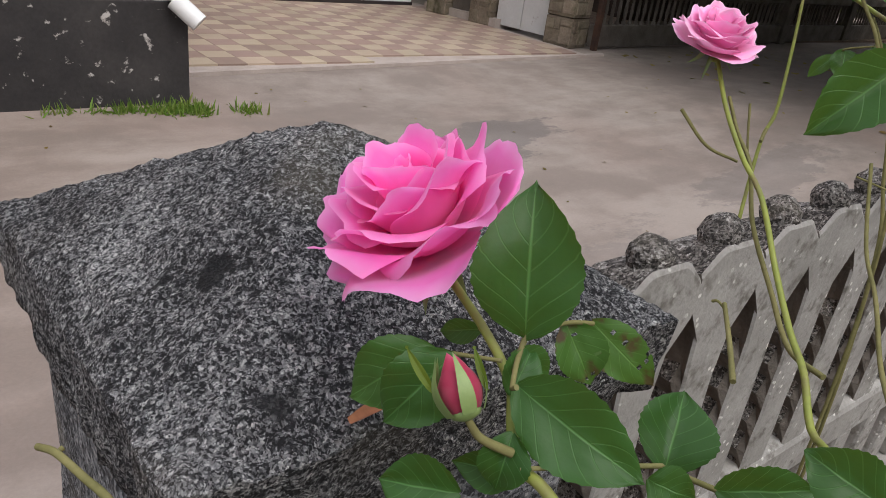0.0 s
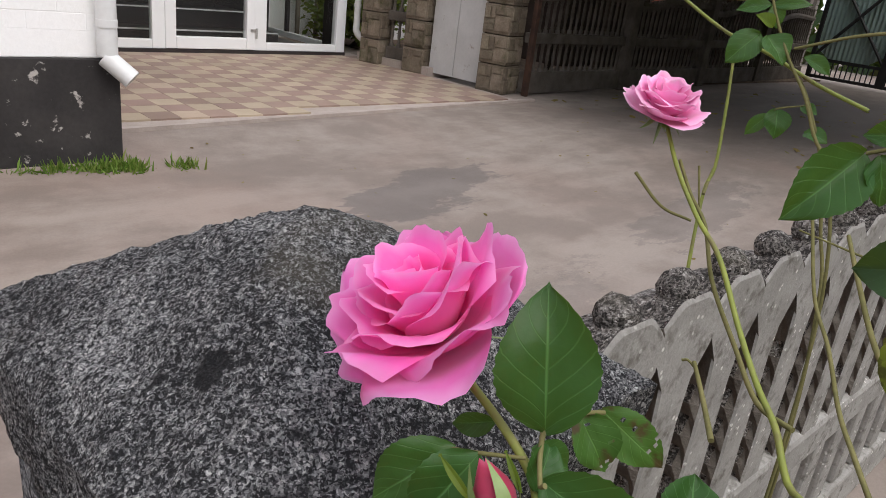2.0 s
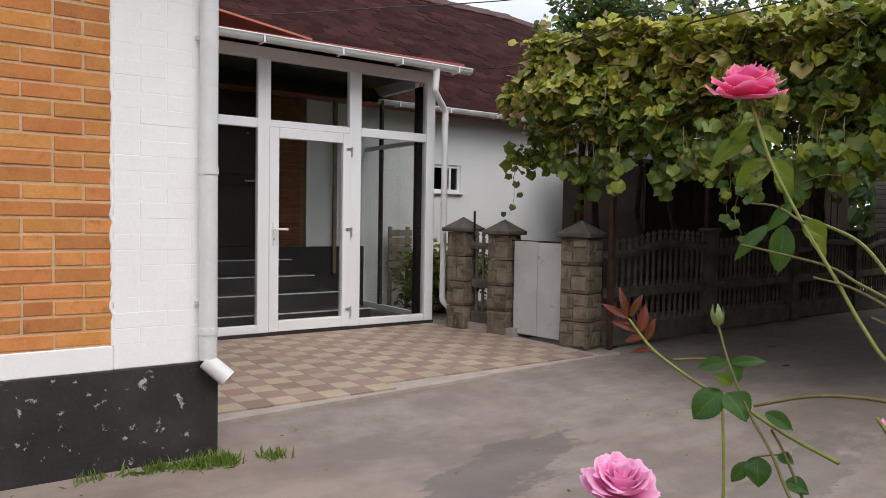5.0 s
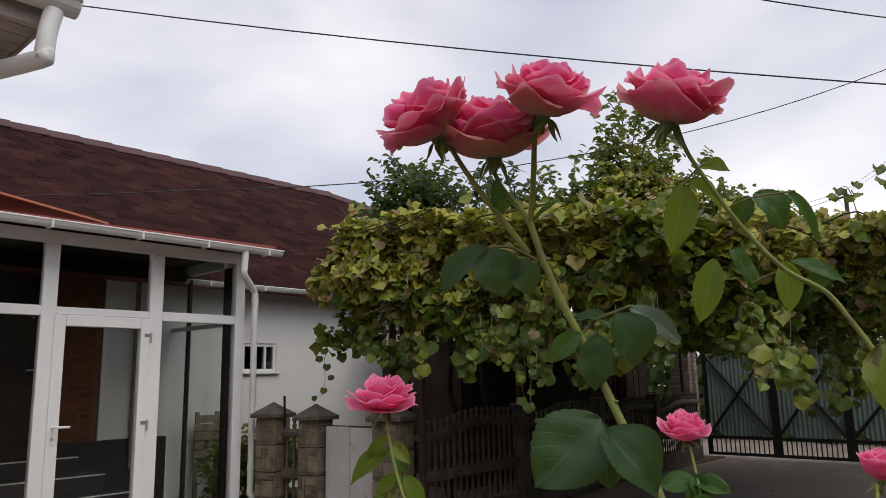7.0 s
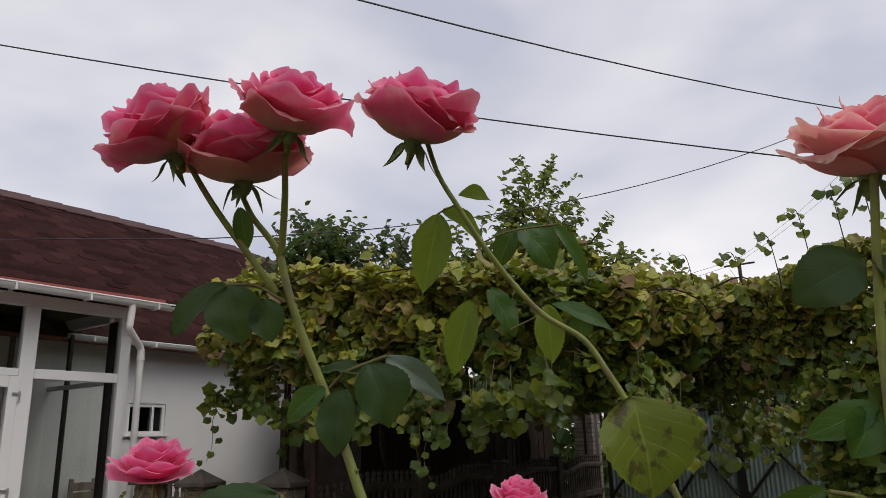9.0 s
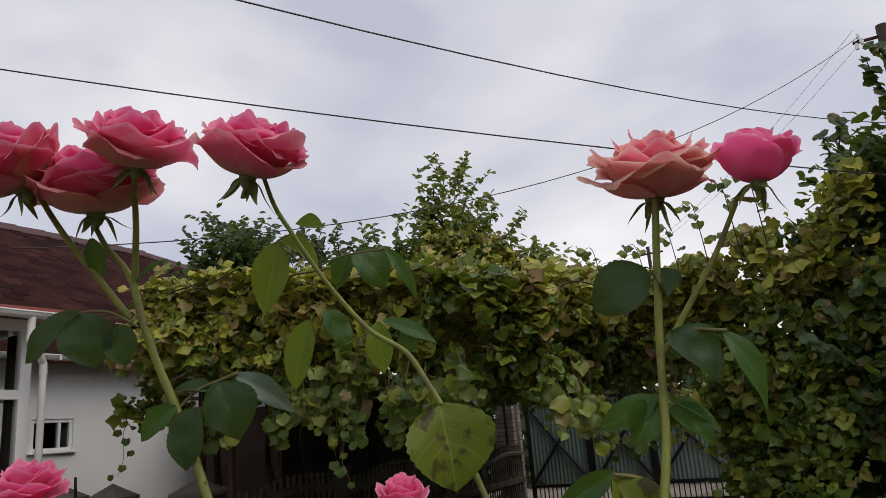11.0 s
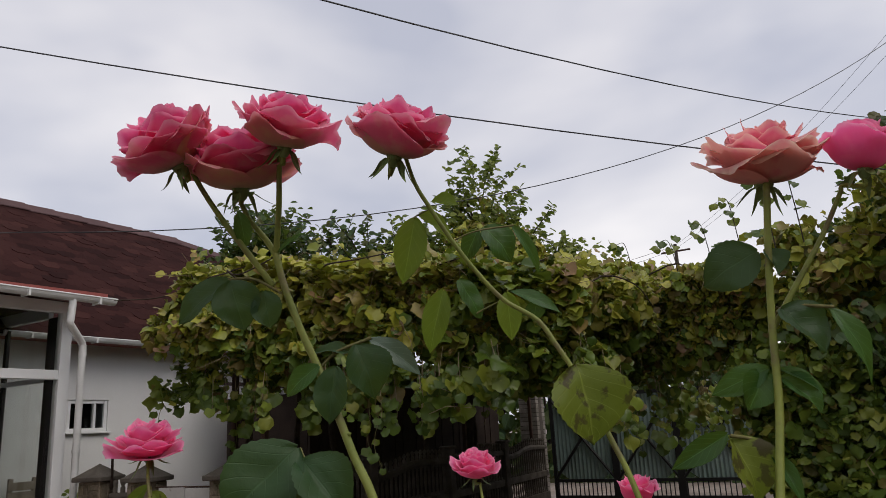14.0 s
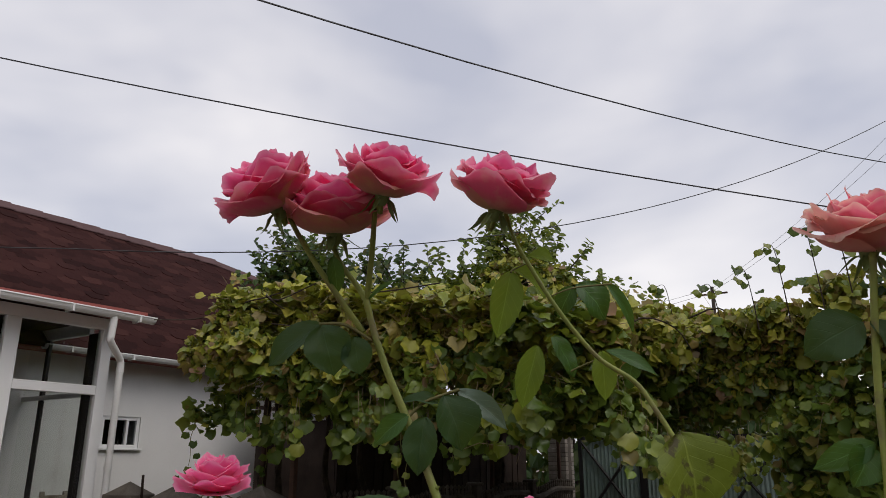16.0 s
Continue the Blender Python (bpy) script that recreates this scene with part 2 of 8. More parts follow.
def yard_material(name, c1, c2, spots):
    """Worn concrete: streaky bands of two tones, fine grit, and soft-edged spots (x, y, turn, length, width, strength):
    short ones are damp, long ones painted shade.
    """
    m, nt, b, _ = tree_of(name)
    pos = nt.nodes.new("ShaderNodeNewGeometry").outputs["Position"]
    band = noise_of(nt, 1.1, 6.0, 0.6, stretch3=(0.55, 1.5, 1.0))
    cloud = noise_of(nt, 3.2, 8.0, 0.65)
    grit = noise_of(nt, 90.0, 6.0, 0.75)
    tone = maths(nt, "ADD", maths(nt, "MULTIPLY", band, 0.6), maths(nt, "MULTIPLY", cloud, 0.4))
    col = ramped(nt, tone, (0.34, tuple(0.88 * x for x in c1)), (0.46, c1), (0.58, c2), (0.70, tuple(1.08 * x for x in c2)))
    red = ramped(nt, noise_of(nt, 0.8, 4.0), (0.5, (0, 0, 0)), (0.68, (1, 1, 1)))
    col = mixed(nt, maths(nt, "MULTIPLY", red, 0.35), col, (0.27, 0.19, 0.155))
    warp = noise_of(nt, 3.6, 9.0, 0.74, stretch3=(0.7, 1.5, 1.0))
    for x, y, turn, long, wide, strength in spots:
        # spots of 4 m and more paint the arbor's shade into the ground colour
        damp_shade_tone = (0.115, 0.103, 0.097) if long < 4 else (0.075, 0.062, 0.050)
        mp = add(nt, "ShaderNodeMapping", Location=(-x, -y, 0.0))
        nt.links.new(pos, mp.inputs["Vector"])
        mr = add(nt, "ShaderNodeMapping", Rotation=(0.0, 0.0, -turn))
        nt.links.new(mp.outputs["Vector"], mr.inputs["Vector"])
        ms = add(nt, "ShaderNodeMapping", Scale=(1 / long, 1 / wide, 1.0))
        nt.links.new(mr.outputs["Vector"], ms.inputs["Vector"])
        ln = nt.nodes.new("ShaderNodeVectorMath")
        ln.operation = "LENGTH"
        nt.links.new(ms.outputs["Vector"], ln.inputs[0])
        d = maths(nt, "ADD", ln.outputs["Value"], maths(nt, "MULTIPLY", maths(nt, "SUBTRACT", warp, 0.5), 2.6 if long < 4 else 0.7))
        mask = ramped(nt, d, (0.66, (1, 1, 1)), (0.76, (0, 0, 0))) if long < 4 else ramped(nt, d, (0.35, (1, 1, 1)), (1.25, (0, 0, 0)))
        col = mixed(nt, maths(nt, "MULTIPLY", mask, strength), col, damp_shade_tone)
    lift = maths(nt, "ADD", maths(nt, "MULTIPLY", grit, 0.4), 0.8)
    tint = nt.nodes.new("ShaderNodeCombineColor")
    for k in range(3):
        nt.links.new(lift, tint.inputs[k])
    col = mixed(nt, 1.0, col, tint.outputs[0], "MULTIPLY")
    nt.links.new(col, b.inputs["Base Color"])
    b.inputs["Roughness"].default_value, b.inputs["Specular IOR Level"].default_value = 0.7, 0.3
    relief(nt, b, maths(nt, "ADD", grit, cloud), 0.2, 0.004)
    return m


def shingle_material(name):
    """Bitumen shingles: each tab of its own tone, mineral grit."""
    m, nt, b, _ = tree_of(name)
    r = nt.nodes.new("ShaderNodeNewGeometry").outputs["Random Per Island"]
    col = ramped(nt, r, (0.0, (0.022, 0.009, 0.0085)), (0.35, (0.033, 0.013, 0.012)), (0.85, (0.040, 0.016, 0.0145)), (1.0, (0.052, 0.021, 0.0185)))
    grit = noise_of(nt, 150.0, 6.0, 0.7)
    broad = noise_of(nt, 1.3, 4.0, 0.6)
    lift = maths(nt, "ADD", maths(nt, "MULTIPLY", grit, 0.9), maths(nt, "ADD", maths(nt, "MULTIPLY", broad, 0.5), 0.32))
    tone = nt.nodes.new("ShaderNodeCombineColor")
    for k in range(3):
        nt.links.new(lift, tone.inputs[k])
    nt.links.new(mixed(nt, 1.0, col, tone.outputs[0], "MULTIPLY"), b.inputs["Base Color"])
    b.inputs["Roughness"].default_value, b.inputs["Specular IOR Level"].default_value = 0.95, 0.06
    relief(nt, b, grit, 0.5, 0.004)
    return m


M = {}
# the last, longest spot is the vine's shade, painted on the driveway
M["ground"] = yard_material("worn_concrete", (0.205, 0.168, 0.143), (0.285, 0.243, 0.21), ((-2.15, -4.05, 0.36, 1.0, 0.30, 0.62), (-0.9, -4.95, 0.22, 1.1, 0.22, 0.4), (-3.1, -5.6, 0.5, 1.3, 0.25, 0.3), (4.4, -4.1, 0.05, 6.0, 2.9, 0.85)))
M["soil"] = surface("garden_soil", (0.085, 0.060, 0.045), (0.15, 0.11, 0.08), 0.95, 5.0, 90.0, 0.8, 0.01, 0.35)
M["tile_light"] = surface("tile_light", (0.36, 0.285, 0.205), (0.42, 0.335, 0.245), 0.6, 4.0, 120.0, 0.1, 0.002, 0.12, vary=0.10)
M["tile_red"] = surface("tile_red", (0.255, 0.175, 0.140), (0.305, 0.212, 0.172), 0.6, 4.0, 120.0, 0.1, 0.002, 0.12, vary=0.10)
M["kerb"] = surface("edge_strip", (0.33, 0.28, 0.245), (0.42, 0.36, 0.32), 0.8, 6.0, 80.0, 0.3, 0.003, 0.2)
M["brick"] = surface("orange_brick", (0.54, 0.215, 0.066), (0.61, 0.27, 0.09), 0.85, 9.0, 70.0, 0.5, 0.004, 0.22, vary=0.17, dirt=(0.36, 0.15, 0.06), dirt_scale=14.0, dirt_from=0.58, dirt_to=0.75)
# dark copies of brick and mortar, with the porch's indoor shade in their colour
M["inner_mortar"] = surface("shaded_mortar", (0.15, 0.085, 0.055), (0.20, 0.12, 0.08), 0.95, 8.0, 90.0, 0.6, 0.004, 0.25)
M["inner_brick"] = surface("shaded_brick", (0.15, 0.055, 0.030), (0.21, 0.085, 0.045), 0.85, 9.0, 70.0, 0.4, 0.004, 0.22, vary=0.10)
M["mortar"] = surface("mortar", (0.55, 0.36, 0.20), (0.66, 0.45, 0.27), 0.95, 8.0, 90.0, 0.6, 0.004, 0.25)
M["whitewash"] = surface("whitewash", (0.90, 0.89, 0.865), (0.93, 0.925, 0.905), 0.75, 4.0, 60.0, 0.35, 0.004, 0.05)
M["white_pvc"] = surface("white_pvc", (0.82, 0.83, 0.83), (0.86, 0.87, 0.87), 0.35, 1.0, 30.0, 0.02, 0.001, 0.02)
M["gutter"] = surface("white_gutter", (0.66, 0.66, 0.64), (0.76, 0.76, 0.75), 0.4, 3.0, 40.0, 0.05, 0.001, 0.08)
M["plinth"] = surface("black_plinth", (0.026, 0.024, 0.024), (0.048, 0.044, 0.042), 0.7, 3.0, 45.0, 0.5, 0.005, 0.3, dirt=(0.44, 0.41, 0.38), dirt_scale=16.0, dirt_from=0.635, dirt_to=0.69)
M["render"] = surface("grey_render", (0.78, 0.78, 0.765), (0.84, 0.84, 0.83), 0.85, 1.2, 50.0, 0.2, 0.003, 0.05, dirt=(0.60, 0.59, 0.58), dirt_scale=0.9, dirt_from=0.55, dirt_to=0.8)
M["shingle"] = shingle_material("brown_shingle")
M["ridge"] = surface("ridge_cap", (0.075, 0.040, 0.040), (0.10, 0.055, 0.055), 0.75, 2.0, 90.0, 0.3, 0.003, 0.2)
M["red_metal"] = surface("red_sheet", (0.24, 0.055, 0.045), (0.30, 0.075, 0.06), 0.5, 1.5, 60.0, 0.1, 0.002, 0.12)
M["orange_metal"] = surface("orange_sheet", (0.44, 0.14, 0.075), (0.52, 0.18, 0.095), 0.55, 1.5, 60.0, 0.1, 0.002, 0.12)
M["dark_trim"] = surface("dark_trim", (0.018, 0.014, 0.014), (0.03, 0.024, 0.024), 0.6, 4.0, 60.0, 0.1, 0.002, 0.2)
M["step"] = surface("dark_step_tile", (0.030, 0.028, 0.030), (0.045, 0.042, 0.044), 0.45, 3.0, 60.0, 0.1, 0.002, 0.2)
M["nosing"] = surface("pale_nosing", (0.70, 0.70, 0.70), (0.78, 0.78, 0.78), 0.5, 5.0, 60.0, 0.05, 0.001, 0.1)
M["door_dark"] = surface("dark_door", (0.022, 0.014, 0.012), (0.035, 0.022, 0.018), 0.5, 2.0, 40.0, 0.1, 0.002, 0.2)
M["metal"] = surface("grey_metal", (0.55, 0.55, 0.55), (0.62, 0.62, 0.62), 0.35, 6.0, 60.0, 0.02, 0.001, 0.05, metal=0.8)
M["block"] = surface("cast_block", (0.165, 0.132, 0.095), (0.245, 0.203, 0.150), 0.92, 9.0, 55.0, 1.0, 0.014, 0.45, vary=0.22, dirt=(0.085, 0.080, 0.042), dirt_scale=7.0)
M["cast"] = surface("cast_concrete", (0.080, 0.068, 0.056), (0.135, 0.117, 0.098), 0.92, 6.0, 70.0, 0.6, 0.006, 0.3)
M["old_white"] = surface("old_white_sheet", (0.47, 0.46, 0.44), (0.56, 0.55, 0.53), 0.6, 3.0, 40.0, 0.15, 0.003, 0.1, dirt=(0.22, 0.17, 0.12), dirt_scale=7.0, dirt_from=0.62, dirt_to=0.72)
M["rust"] = surface("rusty_steel", (0.045, 0.028, 0.022), (0.085, 0.045, 0.03), 0.8, 9.0, 90.0, 0.4, 0.003, 0.3)
M["black_steel"] = surface("black_steel", (0.012, 0.012, 0.013), (0.022, 0.021, 0.021), 0.6, 6.0, 60.0, 0.1, 0.002, 0.2)
M["green_sheet"] = surface("green_sheet", (0.27, 0.37, 0.345), (0.33, 0.43, 0.40), 0.5, 1.2, 40.0, 0.05, 0.002, 0.12)
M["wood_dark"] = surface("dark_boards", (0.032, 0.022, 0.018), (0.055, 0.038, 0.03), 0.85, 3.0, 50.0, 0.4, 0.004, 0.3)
M["soffit"] = surface("weathered_soffit", (0.36, 0.31, 0.28), (0.50, 0.44, 0.40), 0.85, 6.0, 60.0, 0.3, 0.003, 0.2)
M["wood_grey"] = surface("grey_wood", (0.20, 0.165, 0.13), (0.28, 0.24, 0.19), 0.85, 8.0, 60.0, 0.4, 0.004, 0.25)
M["pole_wood"] = surface("pole_wood", (0.055, 0.045, 0.038), (0.09, 0.075, 0.06), 0.9, 5.0, 40.0, 0.5, 0.006, 0.3)
M["bark"] = surface("vine_bark", (0.035, 0.026, 0.02), (0.07, 0.052, 0.038), 0.95, 12.0, 70.0, 0.8, 0.01, 0.35)
M["cable"] = surface("cable", (0.018, 0.018, 0.02), (0.03, 0.03, 0.032), 0.6, 5.0, 40.0, 0.0, 0.001, 0.1)
M["cap_stone"] = stone_material("cap_stone", (0.090, 0.091, 0.095), (0.36, 0.36, 0.355), (0.70, 0.70, 0.68), 340.0, 1.2, (-4.474, -6.515, 0.803, 0.0155))
M["pillar_stone"] = stone_material("pillar_stone", (0.10, 0.105, 0.11), (0.22, 0.225, 0.23), (0.36, 0.36, 0.35), 150.0)
M["fence_stone"] = surface("pale_fence_concrete", (0.27, 0.26, 0.238), (0.385, 0.373, 0.345), 0.9, 14.0, 160.0, 0.5, 0.003, 0.28, dirt=(0.17, 0.16, 0.14), dirt_scale=45.0, dirt_from=0.53, dirt_to=0.68, flecks=(0.66, 0.65, 0.60))
M["knob_stone"] = stone_material("knob_stone", (0.115, 0.105, 0.095), (0.235, 0.22, 0.20), (0.48, 0.46, 0.43), 170.0)
# rough brownish flanks, toned darker still for the shade inside the openings
M["shaded_flank_stone"] = surface("shaded_flank_stone", (0.115, 0.098, 0.082), (0.19, 0.168, 0.142), 0.95, 30.0, 170.0, 0.8, 0.004, 0.35)
M["far_brick"] = surface("pale_brick", (0.20, 0.175, 0.15), (0.30, 0.27, 0.24), 0.9, 8.0, 50.0, 0.4, 0.004, 0.25, vary=0.2)
M["glass"] = glass_material("pane_glass", (0.94, 0.965, 0.945))
M["window_glass"] = glass_material("dark_window_glass", (0.55, 0.6, 0.6))
M["cane"] = surface("green_cane", (0.150, 0.185, 0.026), (0.225, 0.255, 0.042), 0.62, 30.0, 200.0, 0.2, 0.001, 0.15, dirt=(0.14, 0.10, 0.05), dirt_scale=24.0, dirt_from=0.52, dirt_to=0.70)
M["twig"] = surface("brown_twig", (0.12, 0.115, 0.042), (0.18, 0.165, 0.065), 0.8, 40.0, 200.0, 0.3, 0.001, 0.3)
M["pale_twig"] = surface("pale_twig", (0.22, 0.17, 0.10), (0.32, 0.26, 0.16), 0.8, 40.0, 200.0, 0.2, 0.001, 0.2)
M["sepal"] = surface("sepal", (0.12, 0.18, 0.05), (0.20, 0.27, 0.09), 0.55, 60.0, 300.0, 0.1, 0.001, 0.15)
M["leaf_g"] = leaf_material("rose_leaf", [(0.024, 0.086, 0.015), (0.036, 0.112, 0.022), (0.050, 0.136, 0.026)], 0.42, False, True, vein_tone=0.62)
M["leaf_d"] = leaf_material("rose_leaf_dark", [(0.024, 0.066, 0.020), (0.036, 0.086, 0.028)], 0.5, False, True, 0.25, vein_tone=0.22)
M["leaf_y"] = leaf_material("rose_leaf_light", [(0.13, 0.21, 0.022), (0.20, 0.28, 0.034)], 0.45, False, True, 0.58)
M["leaf_o"] = leaf_material("rose_leaf_spotted", [(0.15, 0.20, 0.022), (0.21, 0.25, 0.034)], 0.5, False, True, 0.4, (0.06, 0.045, 0.02))
M["leaf_b"] = leaf_material("rose_leaf_bitten", [(0.05, 0.14, 0.025), (0.08, 0.18, 0.03)], 0.5, False, True, 0.35, (0.075, 0.045, 0.025))
M["leaf_s"] = leaf_material("rose_leaf_silver", [(0.13, 0.19, 0.15), (0.16, 0.22, 0.17)], 0.35, False, True, 0.2)
M["leaf_r"] = leaf_material("rose_leaf_red", [(0.13, 0.012, 0.018), (0.20, 0.022, 0.026)], 0.4, False, True, 0.3)
# vine tones also carry light: yellowing top lifted, hanging green leaves lowered
M["vine_leaf"] = leaf_material("vine_leaf", [(0.06, 0.104, 0.021), (0.133, 0.2, 0.032), (0.258, 0.321, 0.044), (0.095, 0.153, 0.028), (0.168, 0.248, 0.032), (0.062, 0.106, 0.021), (0.322, 0.347, 0.052), (0.21, 0.134, 0.057)], 0.34, True, glow=0.25)
M["vine_ripe_lit"] = leaf_material("vine_leaf_yellowing_lit", [(0.128, 0.173, 0.029), (0.329, 0.335, 0.04), (0.49, 0.457, 0.052), (0.218, 0.276, 0.035), (0.508, 0.429, 0.068), (0.322, 0.319, 0.044), (0.342, 0.214, 0.08), (0.202, 0.233, 0.035), (0.274, 0.129, 0.08)], 0.38, True, glow=0.28)
M["vine_piece"] = leaf_material("vine_leaf_single", [(0.042, 0.079, 0.01), (0.075, 0.126, 0.014), (0.144, 0.196, 0.02), (0.228, 0.252, 0.027), (0.067, 0.119, 0.014)], 0.36, False, glow=0.25)
M["tree_leaf"] = leaf_material("tree_leaf", [(0.055, 0.090, 0.020), (0.12, 0.165, 0.030), (0.24, 0.275, 0.045), (0.075, 0.120, 0.024)], 0.42, True)
M["shrub_leaf"] = leaf_material("shrub_leaf", [(0.020, 0.050, 0.018), (0.035, 0.075, 0.022), (0.055, 0.105, 0.025), (0.10, 0.09, 0.03)], 0.5, True)
M["shrub_vine"] = leaf_material("dark_vine_leaf", [(0.027, 0.058, 0.02), (0.045, 0.09, 0.022), (0.075, 0.131, 0.028), (0.037, 0.076, 0.022), (0.15, 0.103, 0.041)], 0.5, True)
M["grass"] = leaf_material("grass_blade", [(0.09, 0.18, 0.025), (0.17, 0.30, 0.040), (0.30, 0.33, 0.10)], 0.6, True)
M["petal_hot"] = petal_material("petal_bright_pink", (0.99, 0.21, 0.64), (0.99, 0.44, 0.80), (0.96, 0.12, 0.46), fade=0.06, thin=0.56)
M["petal_bright"] = petal_material("petal_fresh_pink", (0.93, 0.135, 0.38), (0.95, 0.42, 0.60), (0.86, 0.08, 0.21), thin=0.48)
M["petal_pale"] = petal_material("petal_pale_pink", (0.95, 0.36, 0.66), (0.97, 0.64, 0.82), (0.88, 0.18, 0.43), thin=0.30)
M["petal_tall"] = petal_material("petal_rose_pink", (0.91, 0.115, 0.335), (0.97, 0.44, 0.60), (0.55, 0.30, 0.12), fade=0.25, faded=(0.92, 0.36, 0.44), thin=0.50)
M["petal_outer"] = petal_material("petal_salmon_outer", (0.82, 0.105, 0.24), (0.95, 0.42, 0.54), (0.42, 0.30, 0.10), 0.55, 0.55, fade=0.50, faded=(0.74, 0.36, 0.30), thin=0.38)
M["petal_guard"] = petal_material("petal_guard", (0.72, 0.20, 0.20), (0.92, 0.42, 0.50), (0.46, 0.36, 0.12), 0.6, 0.75, fade=0.7, faded=(0.62, 0.38, 0.18), thin=0.40)
M["petal_peach"] = petal_material("petal_peach", (0.82, 0.36, 0.31), (0.94, 0.74, 0.60), (0.52, 0.38, 0.12), fade=0.6, faded=(0.78, 0.16, 0.24), thin=0.42)
M["petal_fading"] = petal_material("petal_fading_pink", (0.86, 0.17, 0.29), (0.95, 0.66, 0.56), (0.60, 0.36, 0.14), fade=0.30, faded=(0.92, 0.55, 0.50), thin=0.45)
M["petal_deep"] = petal_material("petal_deep", (0.62, 0.05, 0.13), (0.74, 0.14, 0.26), (0.5, 0.05, 0.1))
M["litter"] = leaf_material("fallen_leaf", [(0.16, 0.10, 0.035), (0.24, 0.17, 0.05), (0.11, 0.06, 0.03), (0.20, 0.20, 0.05)], 0.7, True)
M["dry"] = surface("dry_leaf", (0.20, 0.085, 0.04), (0.30, 0.13, 0.06), 0.7, 40.0, 200.0, 0.3, 0.002, 0.25)


# ---- building helpers ----
ORIGIN = {}


def thing(name, at, label, category, group="", kind=""):
    """An empty at the thing's base, which carries its tags."""
    ob = new(name)
    ob.location = at
    ob.empty_display_size = 0.1
    ORIGIN[ob] = Vector(at)
    return tagged(ob, label, category, group, kind)


def part(name, bm, material, parent, label="", smooth=False):
    """Links a bmesh, made in world metres, as one mesh object under a thing or a part."""
    me = bpy.data.meshes.new(name)
    base = ORIGIN.get(parent, Vector())
    if parent:
        bmesh.ops.translate(bm, verts=bm.verts, vec=-base)
    bm.to_mesh(me)
    bm.free()
    return as_part(name, me, material, parent, label, smooth)


def as_part(name, me, material, parent, label="", smooth=False):
    if material and not me.materials:
        me.materials.append(material)
    if smooth:
        for p in me.polygons:
            p.use_smooth = True
    ob = new(name, me)
    if parent:
        ob.parent = parent
    ORIGIN[ob] = ORIGIN.get(parent, Vector())
    if label:
        tagged(ob, label)
    return ob


def structure(name, bm, material, label, category, smooth=False):
    ob = part(name, bm, material, None, "", smooth)
    return tagged(ob, label, category, "", "structure")


def piece(name, mesh, parent, m):
    """One of many alike pieces that share a mesh; m is a pose in the world."""
    ob = new(name, mesh)
    ob.parent = parent
    ob.matrix_basis = Matrix.Translation(-ORIGIN.get(parent, Vector())) @ m
    return ob


def box(bm, x0, x1, y0, y1, z0, z1, bevel=0.0):
    vs = [bm.verts.new((x, y, z)) for x in (x0, x1) for y in (y0, y1) for z in (z0, z1)]
    fs = [bm.faces.new([vs[i] for i in f]) for f in ((0, 1, 3, 2), (4, 6, 7, 5), (0, 4, 5, 1), (2, 3, 7, 6), (0, 2, 6, 4), (1, 5, 7, 3))]
    if bevel:
        es = list({e for f in fs for e in f.edges})
        bmesh.ops.bevel(bm, geom=es, offset=bevel, segments=2, affect="EDGES", profile=0.5)


def boxed(*size, bevel=0.0):
    bm = bmesh.new()
    box(bm, *size, bevel=bevel)
    return bm


def box_mesh(name, sx, sy, sz, material, bevel=0.0):
    bm = boxed(-sx / 2, sx / 2, -sy / 2, sy / 2, -sz / 2, sz / 2, bevel=bevel)
    me = bpy.data.meshes.new(name)
    bm.to_mesh(me)
    bm.free()
    me.materials.append(material)
    return me


def smooth_line(points, steps=5):
    """A finer line through the points (Catmull-Rom)."""
    p = [Vector(q) for q in points]
    if len(p) < 3:
        return p
    p = [2 * p[0] - p[1]] + p + [2 * p[-1] - p[-2]]
    out = []
    for i in range(1, len(p) - 2):
        for k in range(steps):
            t = k / steps
            out.append(0.5 * (2 * p[i] + (p[i + 1] - p[i - 1]) * t + (2 * p[i - 1] - 5 * p[i] + 4 * p[i + 1] - p[i + 2]) * t * t + (3 * p[i] - p[i - 1] - 3 * p[i + 1] + p[i + 2]) * t ** 3))
    return out + [p[-2]]


def tube(bm, line, radius, sides=8, end=None, caps=True):
    """A tube along a line; radius at its start, end radius at its end."""
    n = len(line)
    rings = []
    up = Vector((0.31, 0.52, 0.79))
    for i, q in enumerate(line):
        d = (line[min(i + 1, n - 1)] - line[max(i - 1, 0)]).normalized()
        a = d.cross(up).normalized()
        b = d.cross(a)
        r = radius + ((end if end is not None else radius) - radius) * i / max(1, n - 1)
        rings.append([bm.verts.new(q + r * (math.cos(k * math.tau / sides) * a + math.sin(k * math.tau / sides) * b)) for k in range(sides)])
    for r0, r1 in zip(rings, rings[1:]):
        for k in range(sides):
            bm.faces.new((r0[k], r0[(k + 1) % sides], r1[(k + 1) % sides], r1[k]))
    if caps:
        bm.faces.new([bm.verts.new(v.co) for v in rings[0]][::-1])
        bm.faces.new([bm.verts.new(v.co) for v in rings[-1]])


def tubed(points, radius, sides=8, end=None, steps=5):
    bm = bmesh.new()
    tube(bm, smooth_line(points, steps), radius, sides, end)
    return bm


def straight(points, radius, sides=10):
    bm = bmesh.new()
    tube(bm, [Vector(p) for p in points], radius, sides)
    return bm


